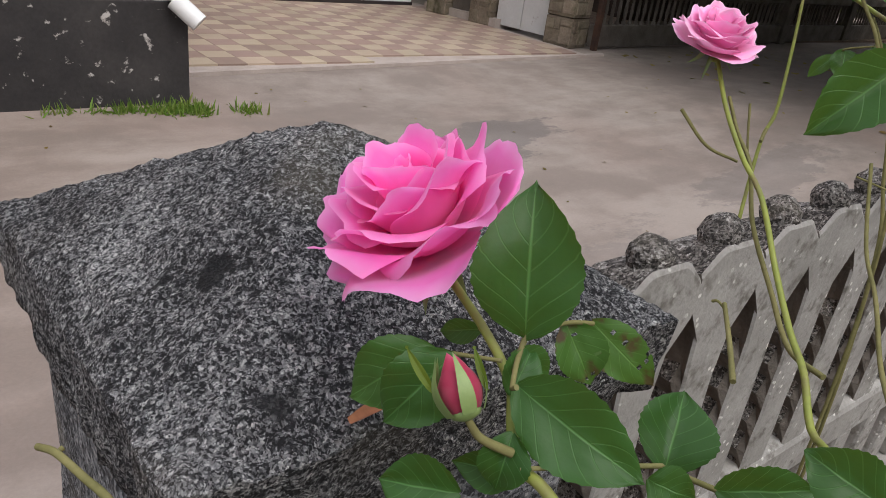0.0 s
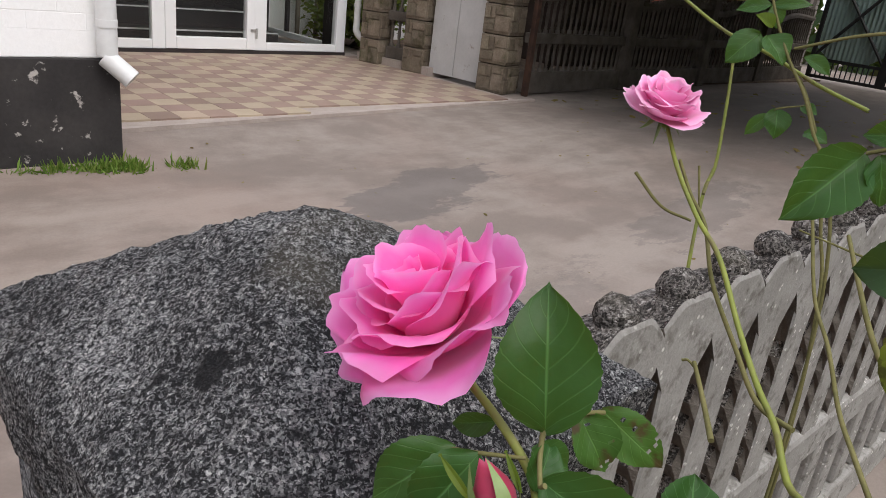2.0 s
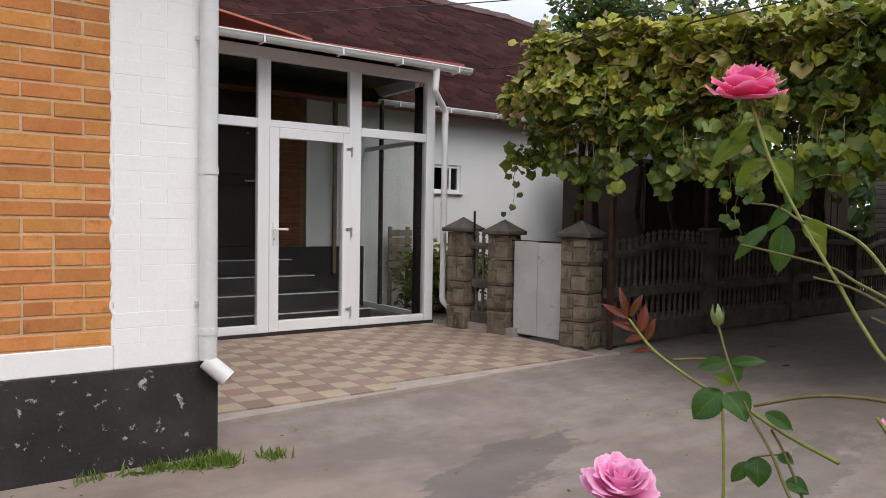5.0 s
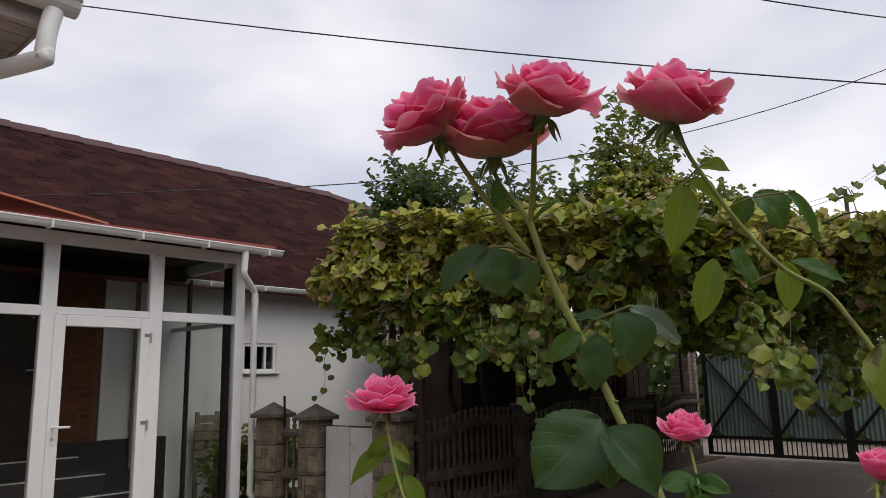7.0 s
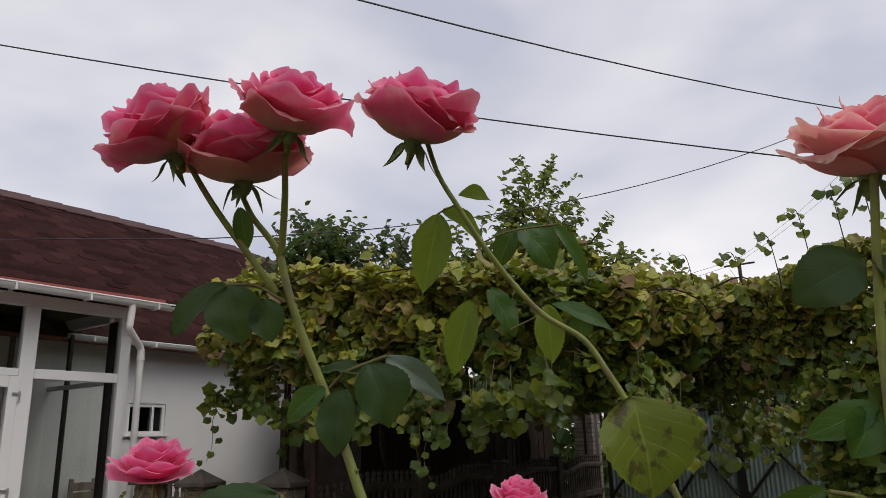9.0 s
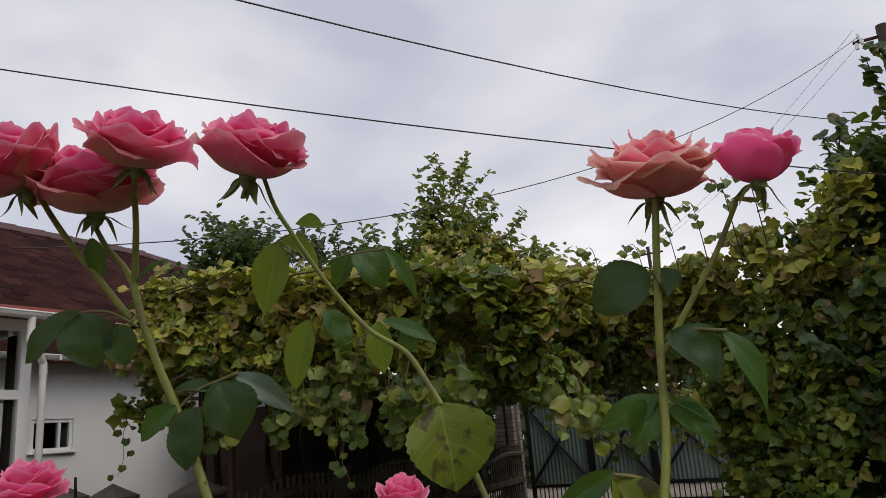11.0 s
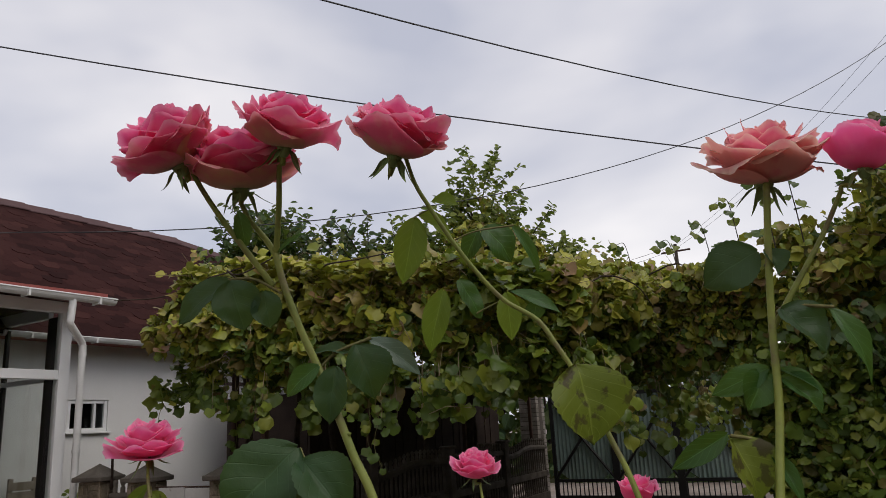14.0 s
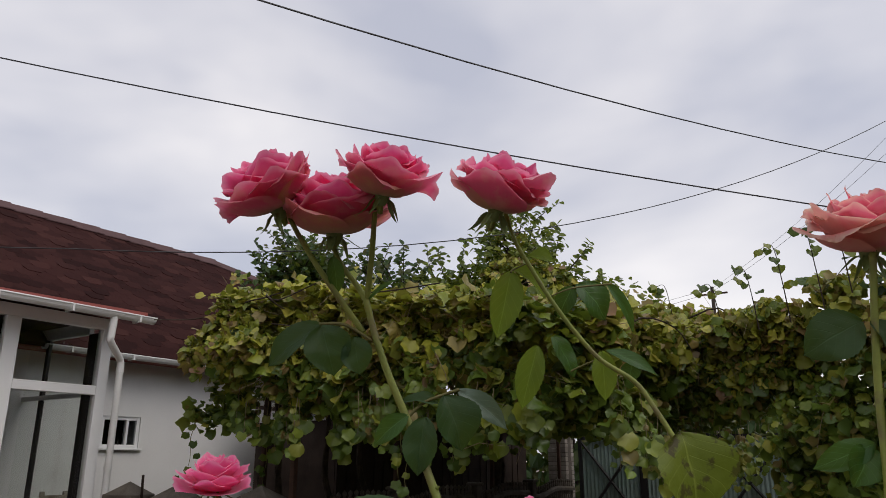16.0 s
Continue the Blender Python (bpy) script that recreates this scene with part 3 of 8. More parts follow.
def half_gutter(x0, x1, y, z, r=0.06):
    """A half-round gutter with a rolled rim, along x."""
    bm = bmesh.new()
    prof = [(r * math.cos(a), r * math.sin(a)) for a in np.linspace(math.pi, math.tau, 11)]
    prof += [(r * 0.9 * math.cos(a), r * 0.9 * math.sin(a)) for a in np.linspace(math.tau, math.pi, 11)]
    ends = []
    for x in (x0, x1):
        ends.append([bm.verts.new((x, y + p[0], z + p[1])) for p in prof])
    n = len(prof)
    for k in range(n):
        bm.faces.new((ends[0][k], ends[0][(k + 1) % n], ends[1][(k + 1) % n], ends[1][k]))
    for e in ends:
        disc = [bm.verts.new(v.co) for v in e[:11]]
        bm.faces.new(disc)
    tube(bm, [Vector((x0, y - r, z)), Vector((x1, y - r, z))], r * 0.16, 6)
    return bm


def sheet_x(x0, x1, y, z0, z1):
    """A sheet of glass facing along y."""
    bm = bmesh.new()
    bm.faces.new([bm.verts.new(p) for p in ((x0, y, z0), (x1, y, z0), (x1, y, z1), (x0, y, z1))])
    return bm


def sheet_y(x, y0, y1, z0, z1):
    """A sheet of glass facing along x."""
    bm = bmesh.new()
    bm.faces.new([bm.verts.new(p) for p in ((x, y1, z0), (x, y0, z0), (x, y0, z1), (x, y1, z1))])
    return bm


def quad_sheet(corners, thick):
    """A thin plate from four corners in order, thick downwards."""
    bm = bmesh.new()
    up = [bm.verts.new(c) for c in corners]
    low = [bm.verts.new(Vector(c) - Vector((0, 0, thick))) for c in corners]
    bm.faces.new(up)
    bm.faces.new(low[::-1])
    n = len(corners)
    for i in range(n):
        bm.faces.new((up[i], low[i], low[(i + 1) % n], up[(i + 1) % n]))
    return bm


def mesh_of(name, verts, faces, material=None):
    me = bpy.data.meshes.new(name)
    me.from_pydata([tuple(map(float, v)) for v in verts], [], faces)
    if material:
        me.materials.append(material)
    return me


# ---- ground ----
def ease(t):
    t = max(0.0, min(1.0, t))
    return t * t * (3 - 2 * t)


def yard(x, y):
    """Height of the yard: a shallow fall along the brick wing."""
    return -0.055 * ease((-2.75 - y) / 0.4) * ease((0.2 - x) / 2.0) * ease((y + 6.1) / 1.0)


xs = [-900, -120, -30, -14] + [-9 + 0.25 * k for k in range(53)] + [6, 8.5, 14, 30, 120, 900]
ys = [-900, -120, -30, -14, -9] + [-7 + 0.2 * k for k in range(31)] + [1.5, 4, 9, 30, 120, 900]
bm = bmesh.new()
mesh_grid = [[bm.verts.new((x, y, yard(x, y))) for y in ys] for x in xs]
for i in range(len(xs) - 1):
    for j in range(len(ys) - 1):
        bm.faces.new((mesh_grid[i][j], mesh_grid[i + 1][j], mesh_grid[i + 1][j + 1], mesh_grid[i][j + 1]))
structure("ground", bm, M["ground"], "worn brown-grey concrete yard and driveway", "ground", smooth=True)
bm = bmesh.new()
beds = []
for i in range(91):
    beds.append([])
    for j in range(31):
        x, y = -14.0 + i * 26.0 / 90, -14.6 + j * (14.6 - 6.5) / 30
        edge = min(i, 90 - i, j, 30 - j)
        h = 0.03 + 0.05 * noise.fractal(Vector((x * 1.3, y * 1.3, 2.0)), 0.8, 2.1, 4) if edge else -0.01
        beds[-1].append(bm.verts.new((x + 0.12 * noise.noise(Vector((x, y, 5.0))) * (edge > 0 or j == 0), y, max(h, 0.008) if edge else h)))
for i in range(90):
    for j in range(30):
        bm.faces.new((beds[i][j], beds[i + 1][j], beds[i + 1][j + 1], beds[i][j + 1]))
structure("garden_bed", bm, M["soil"], "dark garden soil behind the low fence", "ground", smooth=True)
structure("garden_floor", quad_sheet([(0.75, -1.85, 0.02), (8.6, -1.85, 0.02), (8.6, 1.5, 0.02), (0.75, 1.5, 0.02)], 0.02), M["soil"], "dark garden soil behind the concrete fence", "ground")

# ---- tiled apron before the porch ----
apron = structure("pavement", quad_sheet([(-3.36, -2.72, 0.012), (0.35, -2.405, 0.012), (0.35, 0.2, 0.012), (-3.36, 0.2, 0.012)], 0.05), M["kerb"], "chequered red and sand tiled apron before the porch", "pavement")
TILE = 0.18
tile_meshes = [box_mesh("tile", TILE - 0.003, TILE - 0.003, 0.014, M["tile_light"]), box_mesh("tile", TILE - 0.003, TILE - 0.003, 0.014, M["tile_red"])]
for i in range(21):
    for j in range(16):
        x, y = -3.27 + i * TILE, -0.14 - j * TILE
        front = -2.70 + (x + 3.36) * 0.085
        if x > 0.30 or y - TILE / 2 < front:
            continue
        piece("tile", tile_meshes[(i + j) % 2], apron, Matrix.Translation((x, y, 0.0165)))
structure("pavement_edge", quad_sheet([(-3.36, -2.765, 0.022), (0.55, -2.433, 0.022), (0.55, -2.393, 0.022), (-3.36, -2.725, 0.022)], 0.06), M["kerb"], "pale mortar edge of the tiled apron", "pavement")

# ---- brick wing ----
WX, WY = -3.365, -3.09
wing = structure("wall_brick_wing", boxed(-9.0, WX, WY + 0.005, -2.70, 0.0, 3.12), M["mortar"], "orange brick wall with sandy mortar", "wall")
structure("wall_wing_side", boxed(WX - 0.3, WX, -2.70, 1.5, 0.0, 3.12), M["whitewash"], "whitewashed side wall of the brick wing", "wall")
BX1 = -3.862
ROW = 0.0771
brick_len = {k: box_mesh("brick", k, 0.03, 0.065, M["brick"], bevel=0.004) for k in (0.245, 0.118)}
random.seed(5)
left_over = []
row = 0
z = 0.612
while z < 3.08:
    x = BX1 - 0.004
    first = 0.118 if row % 2 else 0.245
    k = first
    while x > -8.9:
        near = x > -5.0
        w = k if near else 0.245
        pos = Vector((x - w / 2 + random.uniform(-0.002, 0.002), WY + 0.015 + random.uniform(-0.002, 0.003), z + random.uniform(-0.002, 0.002)))
        if near:
            piece("brick", brick_len[w], wing, Matrix.Translation(pos) @ Euler((0, random.uniform(-0.008, 0.008), 0)).to_matrix().to_4x4())
        else:
            left_over.append(pos)
        x -= w + 0.011
        k = 0.245 if random.random() < 0.75 else 0.118
    z += ROW
    row += 1
vs, fs = [], []
for p in left_over:
    b0 = len(vs)
    for dx in (-0.1225, 0.1225):
        for dy in (-0.015, 0.015):
            for dz in (-0.0325, 0.0325):
                vs.append((p.x + dx, p.y + dy, p.z + dz))
    fs += [[b0 + i for i in f] for f in ((0, 1, 3, 2), (4, 6, 7, 5), (0, 4, 5, 1), (2, 3, 7, 6), (0, 2, 6, 4), (1, 5, 7, 3))]
tagged(as_part("brick_rest", mesh_of("brick_rest", vs, fs, M["brick"]), None, wing), kind="stuff")

pilaster = structure("wall_pilaster", boxed(BX1, WX, WY - 0.004, -2.72, 0.45, 3.12, bevel=0.006), M["whitewash"], "whitewashed brick corner pilaster", "wall")
white_brick = {k: box_mesh("white_brick", k, 0.02, 0.0752, M["whitewash"], bevel=0.0016) for k in (0.245, 0.118)}
z, row = 0.612, 0
while z < 3.06:
    x = BX1 + 0.003
    for k in ((0.245, 0.245) if row % 2 else (0.118, 0.245, 0.118)):
        piece("brick", white_brick[k], pilaster, Matrix.Translation((x + k / 2, WY + 0.0052 + random.uniform(-0.0008, 0.0008), z + random.uniform(-0.002, 0.002))) @ Euler((0, random.uniform(-0.01, 0.01), 0)).to_matrix().to_4x4())
        x += k + 0.0035
    z += ROW
    row += 1
structure("wall_white_band", boxed(-9.0, BX1 - 0.001, WY - 0.006, -2.72, 0.45, 0.570, bevel=0.005), M["whitewash"], "whitewashed band under the brickwork", "wall")
random.seed(15)
structure("wall_joint", tubed([(BX1 - 0.003 + random.gauss(0, 0.0025), WY - 0.001 + random.uniform(-0.002, 0.002), 0.57 + 0.0375 * k) for k in range(68)], 0.009, 7, None, 2), M["whitewash"], "rough mortar bead between brick and pilaster", "trim")
structure("plinth", boxed(-9.0, WX + 0.012, WY - 0.016, -2.70, -0.12, 0.45, bevel=0.006), M["plinth"], "black painted plinth with flaking spots", "wall")

# eave of the wing
bm = bmesh.new()
for k in range(9):
    y = -3.52 + k * 0.115
    box(bm, -9.0, -3.24, y, y + 0.108, 3.14, 3.16)
structure("eave_boards", bm, M["soffit"], "weathered timber soffit boards under the eave", "eave")
structure("eave_fascia", boxed(-9.0, -3.235, -3.545, -3.522, 3.10, 3.24), M["soffit"], "weathered timber fascia board", "eave")
structure("eave_rake", boxed(-3.24, -3.222, -3.52, -2.4, 3.13, 3.25), M["soffit"], "weathered timber rake board of the eave", "eave")
structure("roof_wing", quad_sheet([(-9, -3.62, 3.26), (-3.20, -3.62, 3.26), (-3.20, 0.6, 5.3), (-9, 0.6, 5.3)], 0.05), M["shingle"], "dark brown shingle roof of the wing", "roof")

pipe = thing("downpipe", (-3.42, -3.15, 0.33), "white plastic downpipe down the whitewashed corner", "downpipe")
part("pipe", straight([(-3.42, -3.15, 0.47), (-3.42, -3.15, 2.90)], 0.046, 18), M["gutter"], pipe, smooth=True)
part("spout", straight([(-3.43, -3.148, 0.465), (-3.335, -3.215, 0.370)], 0.046, 18), M["gutter"], pipe, smooth=True)
part("top_bend", tubed([(-3.42, -3.15, 2.86), (-3.42, -3.15, 2.90), (-3.415, -3.165, 2.925), (-3.27, -3.575, 2.925), (-3.262, -3.60, 2.95), (-3.255, -3.60, 3.06), (-3.235, -3.60, 3.17)], 0.043, 16, None, 3), M["gutter"], pipe, smooth=True)
for z in (0.60, 1.42, 2.62):
    part("joint_collar", straight([(-3.42, -3.15, z), (-3.42, -3.15, z + 0.035)], 0.0495, 18), M["gutter"], pipe, smooth=True)
for z in (0.75, 2.1):
    part("bracket", boxed(-3.475, -3.365, -3.115, -3.085, z, z + 0.02), M["gutter"], pipe)
gut = thing("gutter", (-3.1, -3.6, 3.26), "white half-round plastic gutter along the wing eave", "gutter")
part("channel", half_gutter(-9.0, -3.135, -3.60, 3.235, 0.068), M["gutter"], gut)

# ---- glazed porch ----
porch = thing("glazed_porch", (-1.6, 0.0, 0.0), "white framed glazed porch with a glass door", "porch")
FZ0, TR0, TR1, TOP = 0.055, 2.072, 2.165, 2.742


def bar(x0, x1, z0, z1, y0=-0.035, y1=0.035, name="frame_bar"):
    return part(name, boxed(x0, x1, y0, y1, z0, z1, bevel=0.006), M["white_pvc"], porch)


bar(-3.36, 0.085, TOP, 2.86)
bar(-3.36, -1.985, FZ0, 0.135)
bar(-0.848, -0.02, FZ0, 0.13)
bar(-3.36, -1.985, TR0, TR1)
bar(-0.848, -0.02, TR0, TR1)
bar(-1.855, -0.988, 2.092, 2.160)
for x0, x1 in ((-3.36, -3.28), (-1.985, -1.855), (-0.988, -0.848)):
    bar(x0, x1, FZ0, TOP, -0.038, 0.038, "mullion")
bar(-0.02, 0.092, FZ0, TOP, -0.045, 0.05, "corner_post")
part("sill_strip", boxed(-3.36, 0.10, -0.05, 0.05, 0.0, FZ0), M["dark_trim"], porch, "dark base strip")
for x0, x1, z0, z1 in ((-3.28, -1.985, 0.135, TR0), (-3.28, -1.985, TR1, TOP), (-0.848, -0.02, 0.13, TR0), (-0.848, -0.02, TR1, TOP), (-1.855, -0.988, 2.16, TOP)):
    g = part("pane", sheet_x(x0, x1, 0.0, z0, z1), M["glass"], porch, "clear window glass")
    g.visible_shadow = False
# side glazing towards the garden
# post and mullion coloured dark to stand for the frame's unlit inner side
part("side_post", boxed(0.03, 0.085, 0.055, 0.30, FZ0, 2.73, bevel=0.005), M["dark_trim"], porch)
part("side_mullion", boxed(0.035, 0.075, 1.07, 1.125, FZ0, 2.73, bevel=0.005), M["dark_trim"], porch)
for z0, z1 in ((FZ0, 0.12), (TR0, TR0 + 0.05), (2.73, 2.86)):
    part("side_bar", boxed(0.03, 0.085, 0.30, 1.49, z0, z1, bevel=0.005), M["white_pvc"], porch)
for y0, y1 in ((0.30, 1.09), (1.125, 1.49)):
    for z0, z1 in ((0.12, TR0), (TR0 + 0.05, TOP)):
        g = part("side_pane", sheet_y(0.05, y0, y1, z0, z1), M["glass"], porch)
        g.visible_shadow = False
leafdoor = part("door_leaf", bmesh.new(), M["white_pvc"], porch, "white glazed door leaf")
for x0, x1, z0, z1 in ((-1.872, -1.770, 0.060, 2.088), (-1.068, -0.975, 0.060, 2.088), (-1.770, -1.068, 0.060, 0.168), (-1.770, -1.068, 1.985, 2.088)):
    part("rail", boxed(x0, x1, -0.052, 0.03, z0, z1, bevel=0.007), M["white_pvc"], leafdoor)
g = part("door_glass", sheet_x(-1.770, -1.068, -0.006, 0.168, 1.985), M["glass"], leafdoor)
g.visible_shadow = False
bm = bmesh.new()
box(bm, -1.842, -1.810, -0.060, -0.050, 0.93, 1.15, bevel=0.004)
part("handle_plate", bm, M["white_pvc"], leafdoor)
bm = tubed([(-1.826, -0.055, 1.085), (-1.826, -0.105, 1.085), (-1.80, -0.112, 1.085), (-1.70, -0.112, 1.083)], 0.011, 10)
part("door_handle", bm, M["white_pvc"], leafdoor, "white lever handle")
part("lock_cylinder", straight([(-1.826, -0.05, 0.985), (-1.826, -0.067, 0.985)], 0.012, 12), M["metal"], leafdoor)
for z in (0.22, 1.06, 1.90):
    bm = bmesh.new()
    tube(bm, [Vector((-0.968, -0.062, z - 0.05)), Vector((-0.968, -0.062, z + 0.05))], 0.010, 10)
    box(bm, -1.03, -0.968, -0.058, -0.05, z + 0.01, z + 0.04)
    part("hinge", bm, M["metal"], leafdoor)

roof_p = thing("porch_roof", (-1.5, 0.3, 2.9), "low red sheet-metal roof over the glazed porch", "roof")
part("sheet", quad_sheet([(-3.40, -0.33, 2.880), (0.25, -0.33, 2.915), (0.25, 1.42, 3.03), (-3.40, 1.42, 3.03)], 0.022), M["red_metal"], roof_p)
part("gable_sheet", quad_sheet([(-3.40, -0.10, 3.25), (-2.75, -0.25, 3.13), (-1.56, -0.33, 2.935), (-2.2, 1.3, 3.3), (-3.40, 1.3, 3.6)], 0.02), M["orange_metal"], roof_p, "faded orange sheet over the corner")
part("edge_trim", quad_sheet([(-3.40, -0.352, 2.895), (0.26, -0.352, 2.930), (0.26, -0.334, 2.930), (-3.40, -0.334, 2.895)], 0.06), M["red_metal"], roof_p)
part("ceiling", boxed(-3.36, 0.08, 0.04, 1.48, 2.86, 2.88), M["wood_dark"], roof_p)
gut2 = thing("gutter", (-1.5, -0.39, 2.86), "white half-round gutter along the porch roof", "gutter")
part("channel", half_gutter(-3.38, 0.30, -0.405, 2.862, 0.058), M["gutter"], gut2)
for x in (-2.9, -2.1, -1.3, -0.62, 0.1):
    part("gutter_bracket", boxed(x, x + 0.02, -0.472, -0.335, 2.796, 2.868), M["gutter"], gut2)
pipe2 = thing("downpipe", (0.10, -0.25, 0.2), "white plastic downpipe beside the porch corner", "downpipe")
part("pipe", tubed([(-0.145, -0.405, 2.83), (-0.150, -0.405, 2.74), (-0.155, -0.402, 2.63), (-0.145, -0.39, 2.57), (0.045, -0.27, 2.44), (0.082, -0.25, 2.39), (0.085, -0.25, 2.30)], 0.036, 14, None, 3), M["gutter"], pipe2, smooth=True)
part("pipe", straight([(0.085, -0.25, 2.32), (0.085, -0.25, 0.30)], 0.034, 14), M["gutter"], pipe2, smooth=True)
part("spout", tubed([(0.085, -0.25, 0.36), (0.085, -0.255, 0.31), (0.115, -0.28, 0.26), (0.155, -0.31, 0.225)], 0.036, 14), M["gutter"], pipe2, smooth=True)
for z in (0.55, 1.35, 2.29):
    part("joint_collar", straight([(0.085, -0.25, z), (0.085, -0.25, z + 0.035)], 0.0395, 14), M["gutter"], pipe2)

# inside the porch
stair = thing("entrance_steps", (-2.0, 0.9, 0.0), "dark tiled entrance steps with pale nosings", "steps")
for k, (y, z, xr) in enumerate(((0.42, 0.175, -0.45), (0.72, 0.35, -0.66), (1.02, 0.525, -0.88), (1.30, 0.70, -1.05))):
    z0 = (0.175, 0.35, 0.525, 0.70)[k] - 0.175
    part("step", boxed(-3.34, xr, y, 1.49, z0, z - 0.004), M["step"], stair)
    part("nosing", boxed(-3.34, xr, y - 0.006, y + 0.022, z - 0.012, z), M["nosing"], stair, "pale nosing strip")
structure("porch_floor", quad_sheet([(-3.36, 0.05, 0.03), (0.02, 0.05, 0.03), (0.02, 1.49, 0.03), (-3.36, 1.49, 0.03)], 0.03), M["step"], "dark tiled porch floor", "floor")
entry = thing("entrance_door", (-2.0, 1.48, 0.70), "dark brown panelled house door", "door")
part("door_leaf", boxed(-2.62, -1.40, 1.44, 1.485, 0.70, 2.72, bevel=0.006), M["door_dark"], entry)
for z0, z1 in ((0.85, 1.55), (1.70, 2.55)):
    for x0, x1 in ((-2.52, -2.08), (-1.94, -1.50)):
        part("panel", boxed(x0, x1, 1.425, 1.44, z0, z1, bevel=0.006), M["door_dark"], entry)
part("door_handle", straight([(-1.50, 1.43, 1.62), (-1.50, 1.37, 1.62), (-1.61, 1.37, 1.62)], 0.010, 8), M["metal"], entry)
part("peephole", straight([(-1.56, 1.44, 2.18), (-1.56, 1.42, 2.18)], 0.012, 10), M["metal"], entry)
# this panel uses the brick tones darkened for indoor shade
inner = structure("wall_inner_brick", boxed(-1.38, -0.80, 1.475, 1.499, 0.84, 2.86), M["inner_mortar"], "orange brick panel of the inner wall, toned dark for shade", "wall")
structure("trim_strip", boxed(-0.798, -0.752, 1.455, 1.499, 0.84, 2.86), M["white_pvc"], "white strip at the brick panel's edge", "trim")
structure("trim_post", boxed(-0.445, -0.395, 1.42, 1.459, 0.50, 2.86, bevel=0.006), M["wood_grey"], "rough brown timber strip on the inner wall", "trim")
structure("baseboard", boxed(-1.38, 0.018, 1.46, 1.499, 0.03, 0.84), M["step"], "dark tiled base of the inner wall", "wall")
random.seed(11)
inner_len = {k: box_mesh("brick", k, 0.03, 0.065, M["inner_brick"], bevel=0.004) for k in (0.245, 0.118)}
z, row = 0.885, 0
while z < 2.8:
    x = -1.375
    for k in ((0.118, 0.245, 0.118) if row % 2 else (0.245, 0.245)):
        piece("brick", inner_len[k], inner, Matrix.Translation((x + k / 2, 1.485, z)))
        x += k + 0.011
    z += ROW
    row += 1

# ---- main house ----
wall = structure("wall_main", boxed(-3.36, 1.055, 1.5, 1.85, 0.0, 2.72), M["render"], "grey-white rendered house wall", "wall")
structure("wall_main_right", boxed(1.595, 7.0, 1.5, 1.85, 0.0, 2.72), M["render"], "grey-white rendered house wall", "wall")
structure("wall_main_above", boxed(1.055, 1.595, 1.5, 1.85, 1.975, 2.72), M["render"], "grey-white rendered wall above the window", "wall")
structure("wall_main_below", boxed(1.055, 1.595, 1.5, 1.85, 0.0, 1.585), M["render"], "grey-white rendered wall under the window", "wall")
structure("wall_east", boxed(7.0, 7.35, 1.5, 6.5, 0.0, 2.72), M["render"], "grey-white rendered end wall", "wall")
structure("wall_back", boxed(-9.0, 7.35, 6.5, 6.8, 0.0, 2.72), M["render"], "plain rendered back wall", "wall")
# unseen dark sheet, added so the room behind the window looks unlit
structure("wall_room_dark", boxed(-9.0, 7.0, 2.6, 2.7, 0.0, 2.72), M["wood_dark"], "dark backdrop added for the unlit room", "wall")
win = thing("window", (1.325, 1.5, 1.585), "small white framed window in the rendered wall", "window")
for x0, x1, z0, z1 in ((1.055, 1.10, 1.585, 1.975), (1.55, 1.595, 1.585, 1.975), (1.10, 1.55, 1.585, 1.63), (1.10, 1.55, 1.93, 1.975), (1.405, 1.44, 1.63, 1.93)):
    part("window_frame", boxed(x0, x1, 1.515, 1.575, z0, z1, bevel=0.004), M["white_pvc"], win)
for x0, x1 in ((1.10, 1.405), (1.44, 1.55)):
    part("pane", sheet_x(x0, x1, 1.548, 1.63, 1.93), M["window_glass"], win)
part("window_sill", boxed(1.02, 1.63, 1.455, 1.515, 1.562, 1.585, bevel=0.004), M["white_pvc"], win)
gut3 = thing("gutter", (3.0, 1.15, 2.68), "white half-round gutter under the brown roof", "gutter")
part("channel", half_gutter(0.0, 7.1, 1.13, 2.695, 0.055), M["gutter"], gut3)
for k in range(9):
    part("gutter_bracket", boxed(0.3 + k * 0.8, 0.32 + k * 0.8, 1.065, 1.19, 2.635, 2.70), M["gutter"], gut3)
structure("eave_main", boxed(-3.3, 7.1, 1.19, 1.5, 2.66, 2.70), M["red_metal"], "dark red eave edge of the main roof", "eave")

# main roof: deck, and courses of shingle tabs
roof = thing("house_roof", (0, 2.5, 2.7), "dark brown bitumen shingle roof with a ridge cap", "roof")
RY0, RZ0, RY1, RZ1 = 1.10, 2.72, 4.0, 5.13
part("deck", quad_sheet([(-7.0, RY0, RZ0), (7.6, RY0, RZ0), (7.6, 3.35, 4.55), (4.36, RY1, RZ1), (-7.0, RY1, RZ1)], 0.06), M["shingle"], roof)
part("back_slope", quad_sheet([(-7.0, RY1, RZ1), (4.36, RY1, RZ1), (7.6, 3.35, 4.55), (7.6, 6.9, 2.72), (-7.0, 6.9, 2.72)], 0.06), M["shingle"], roof)
slope = Vector((0, RY1 - RY0, RZ1 - RZ0)).normalized()
normal = Vector((0, -slope.z, slope.y))
random.seed(8)
vs, fs = [], []
rows = 26
pitch = (Vector((0, RY1, RZ1)) - Vector((0, RY0, RZ0))).length / rows
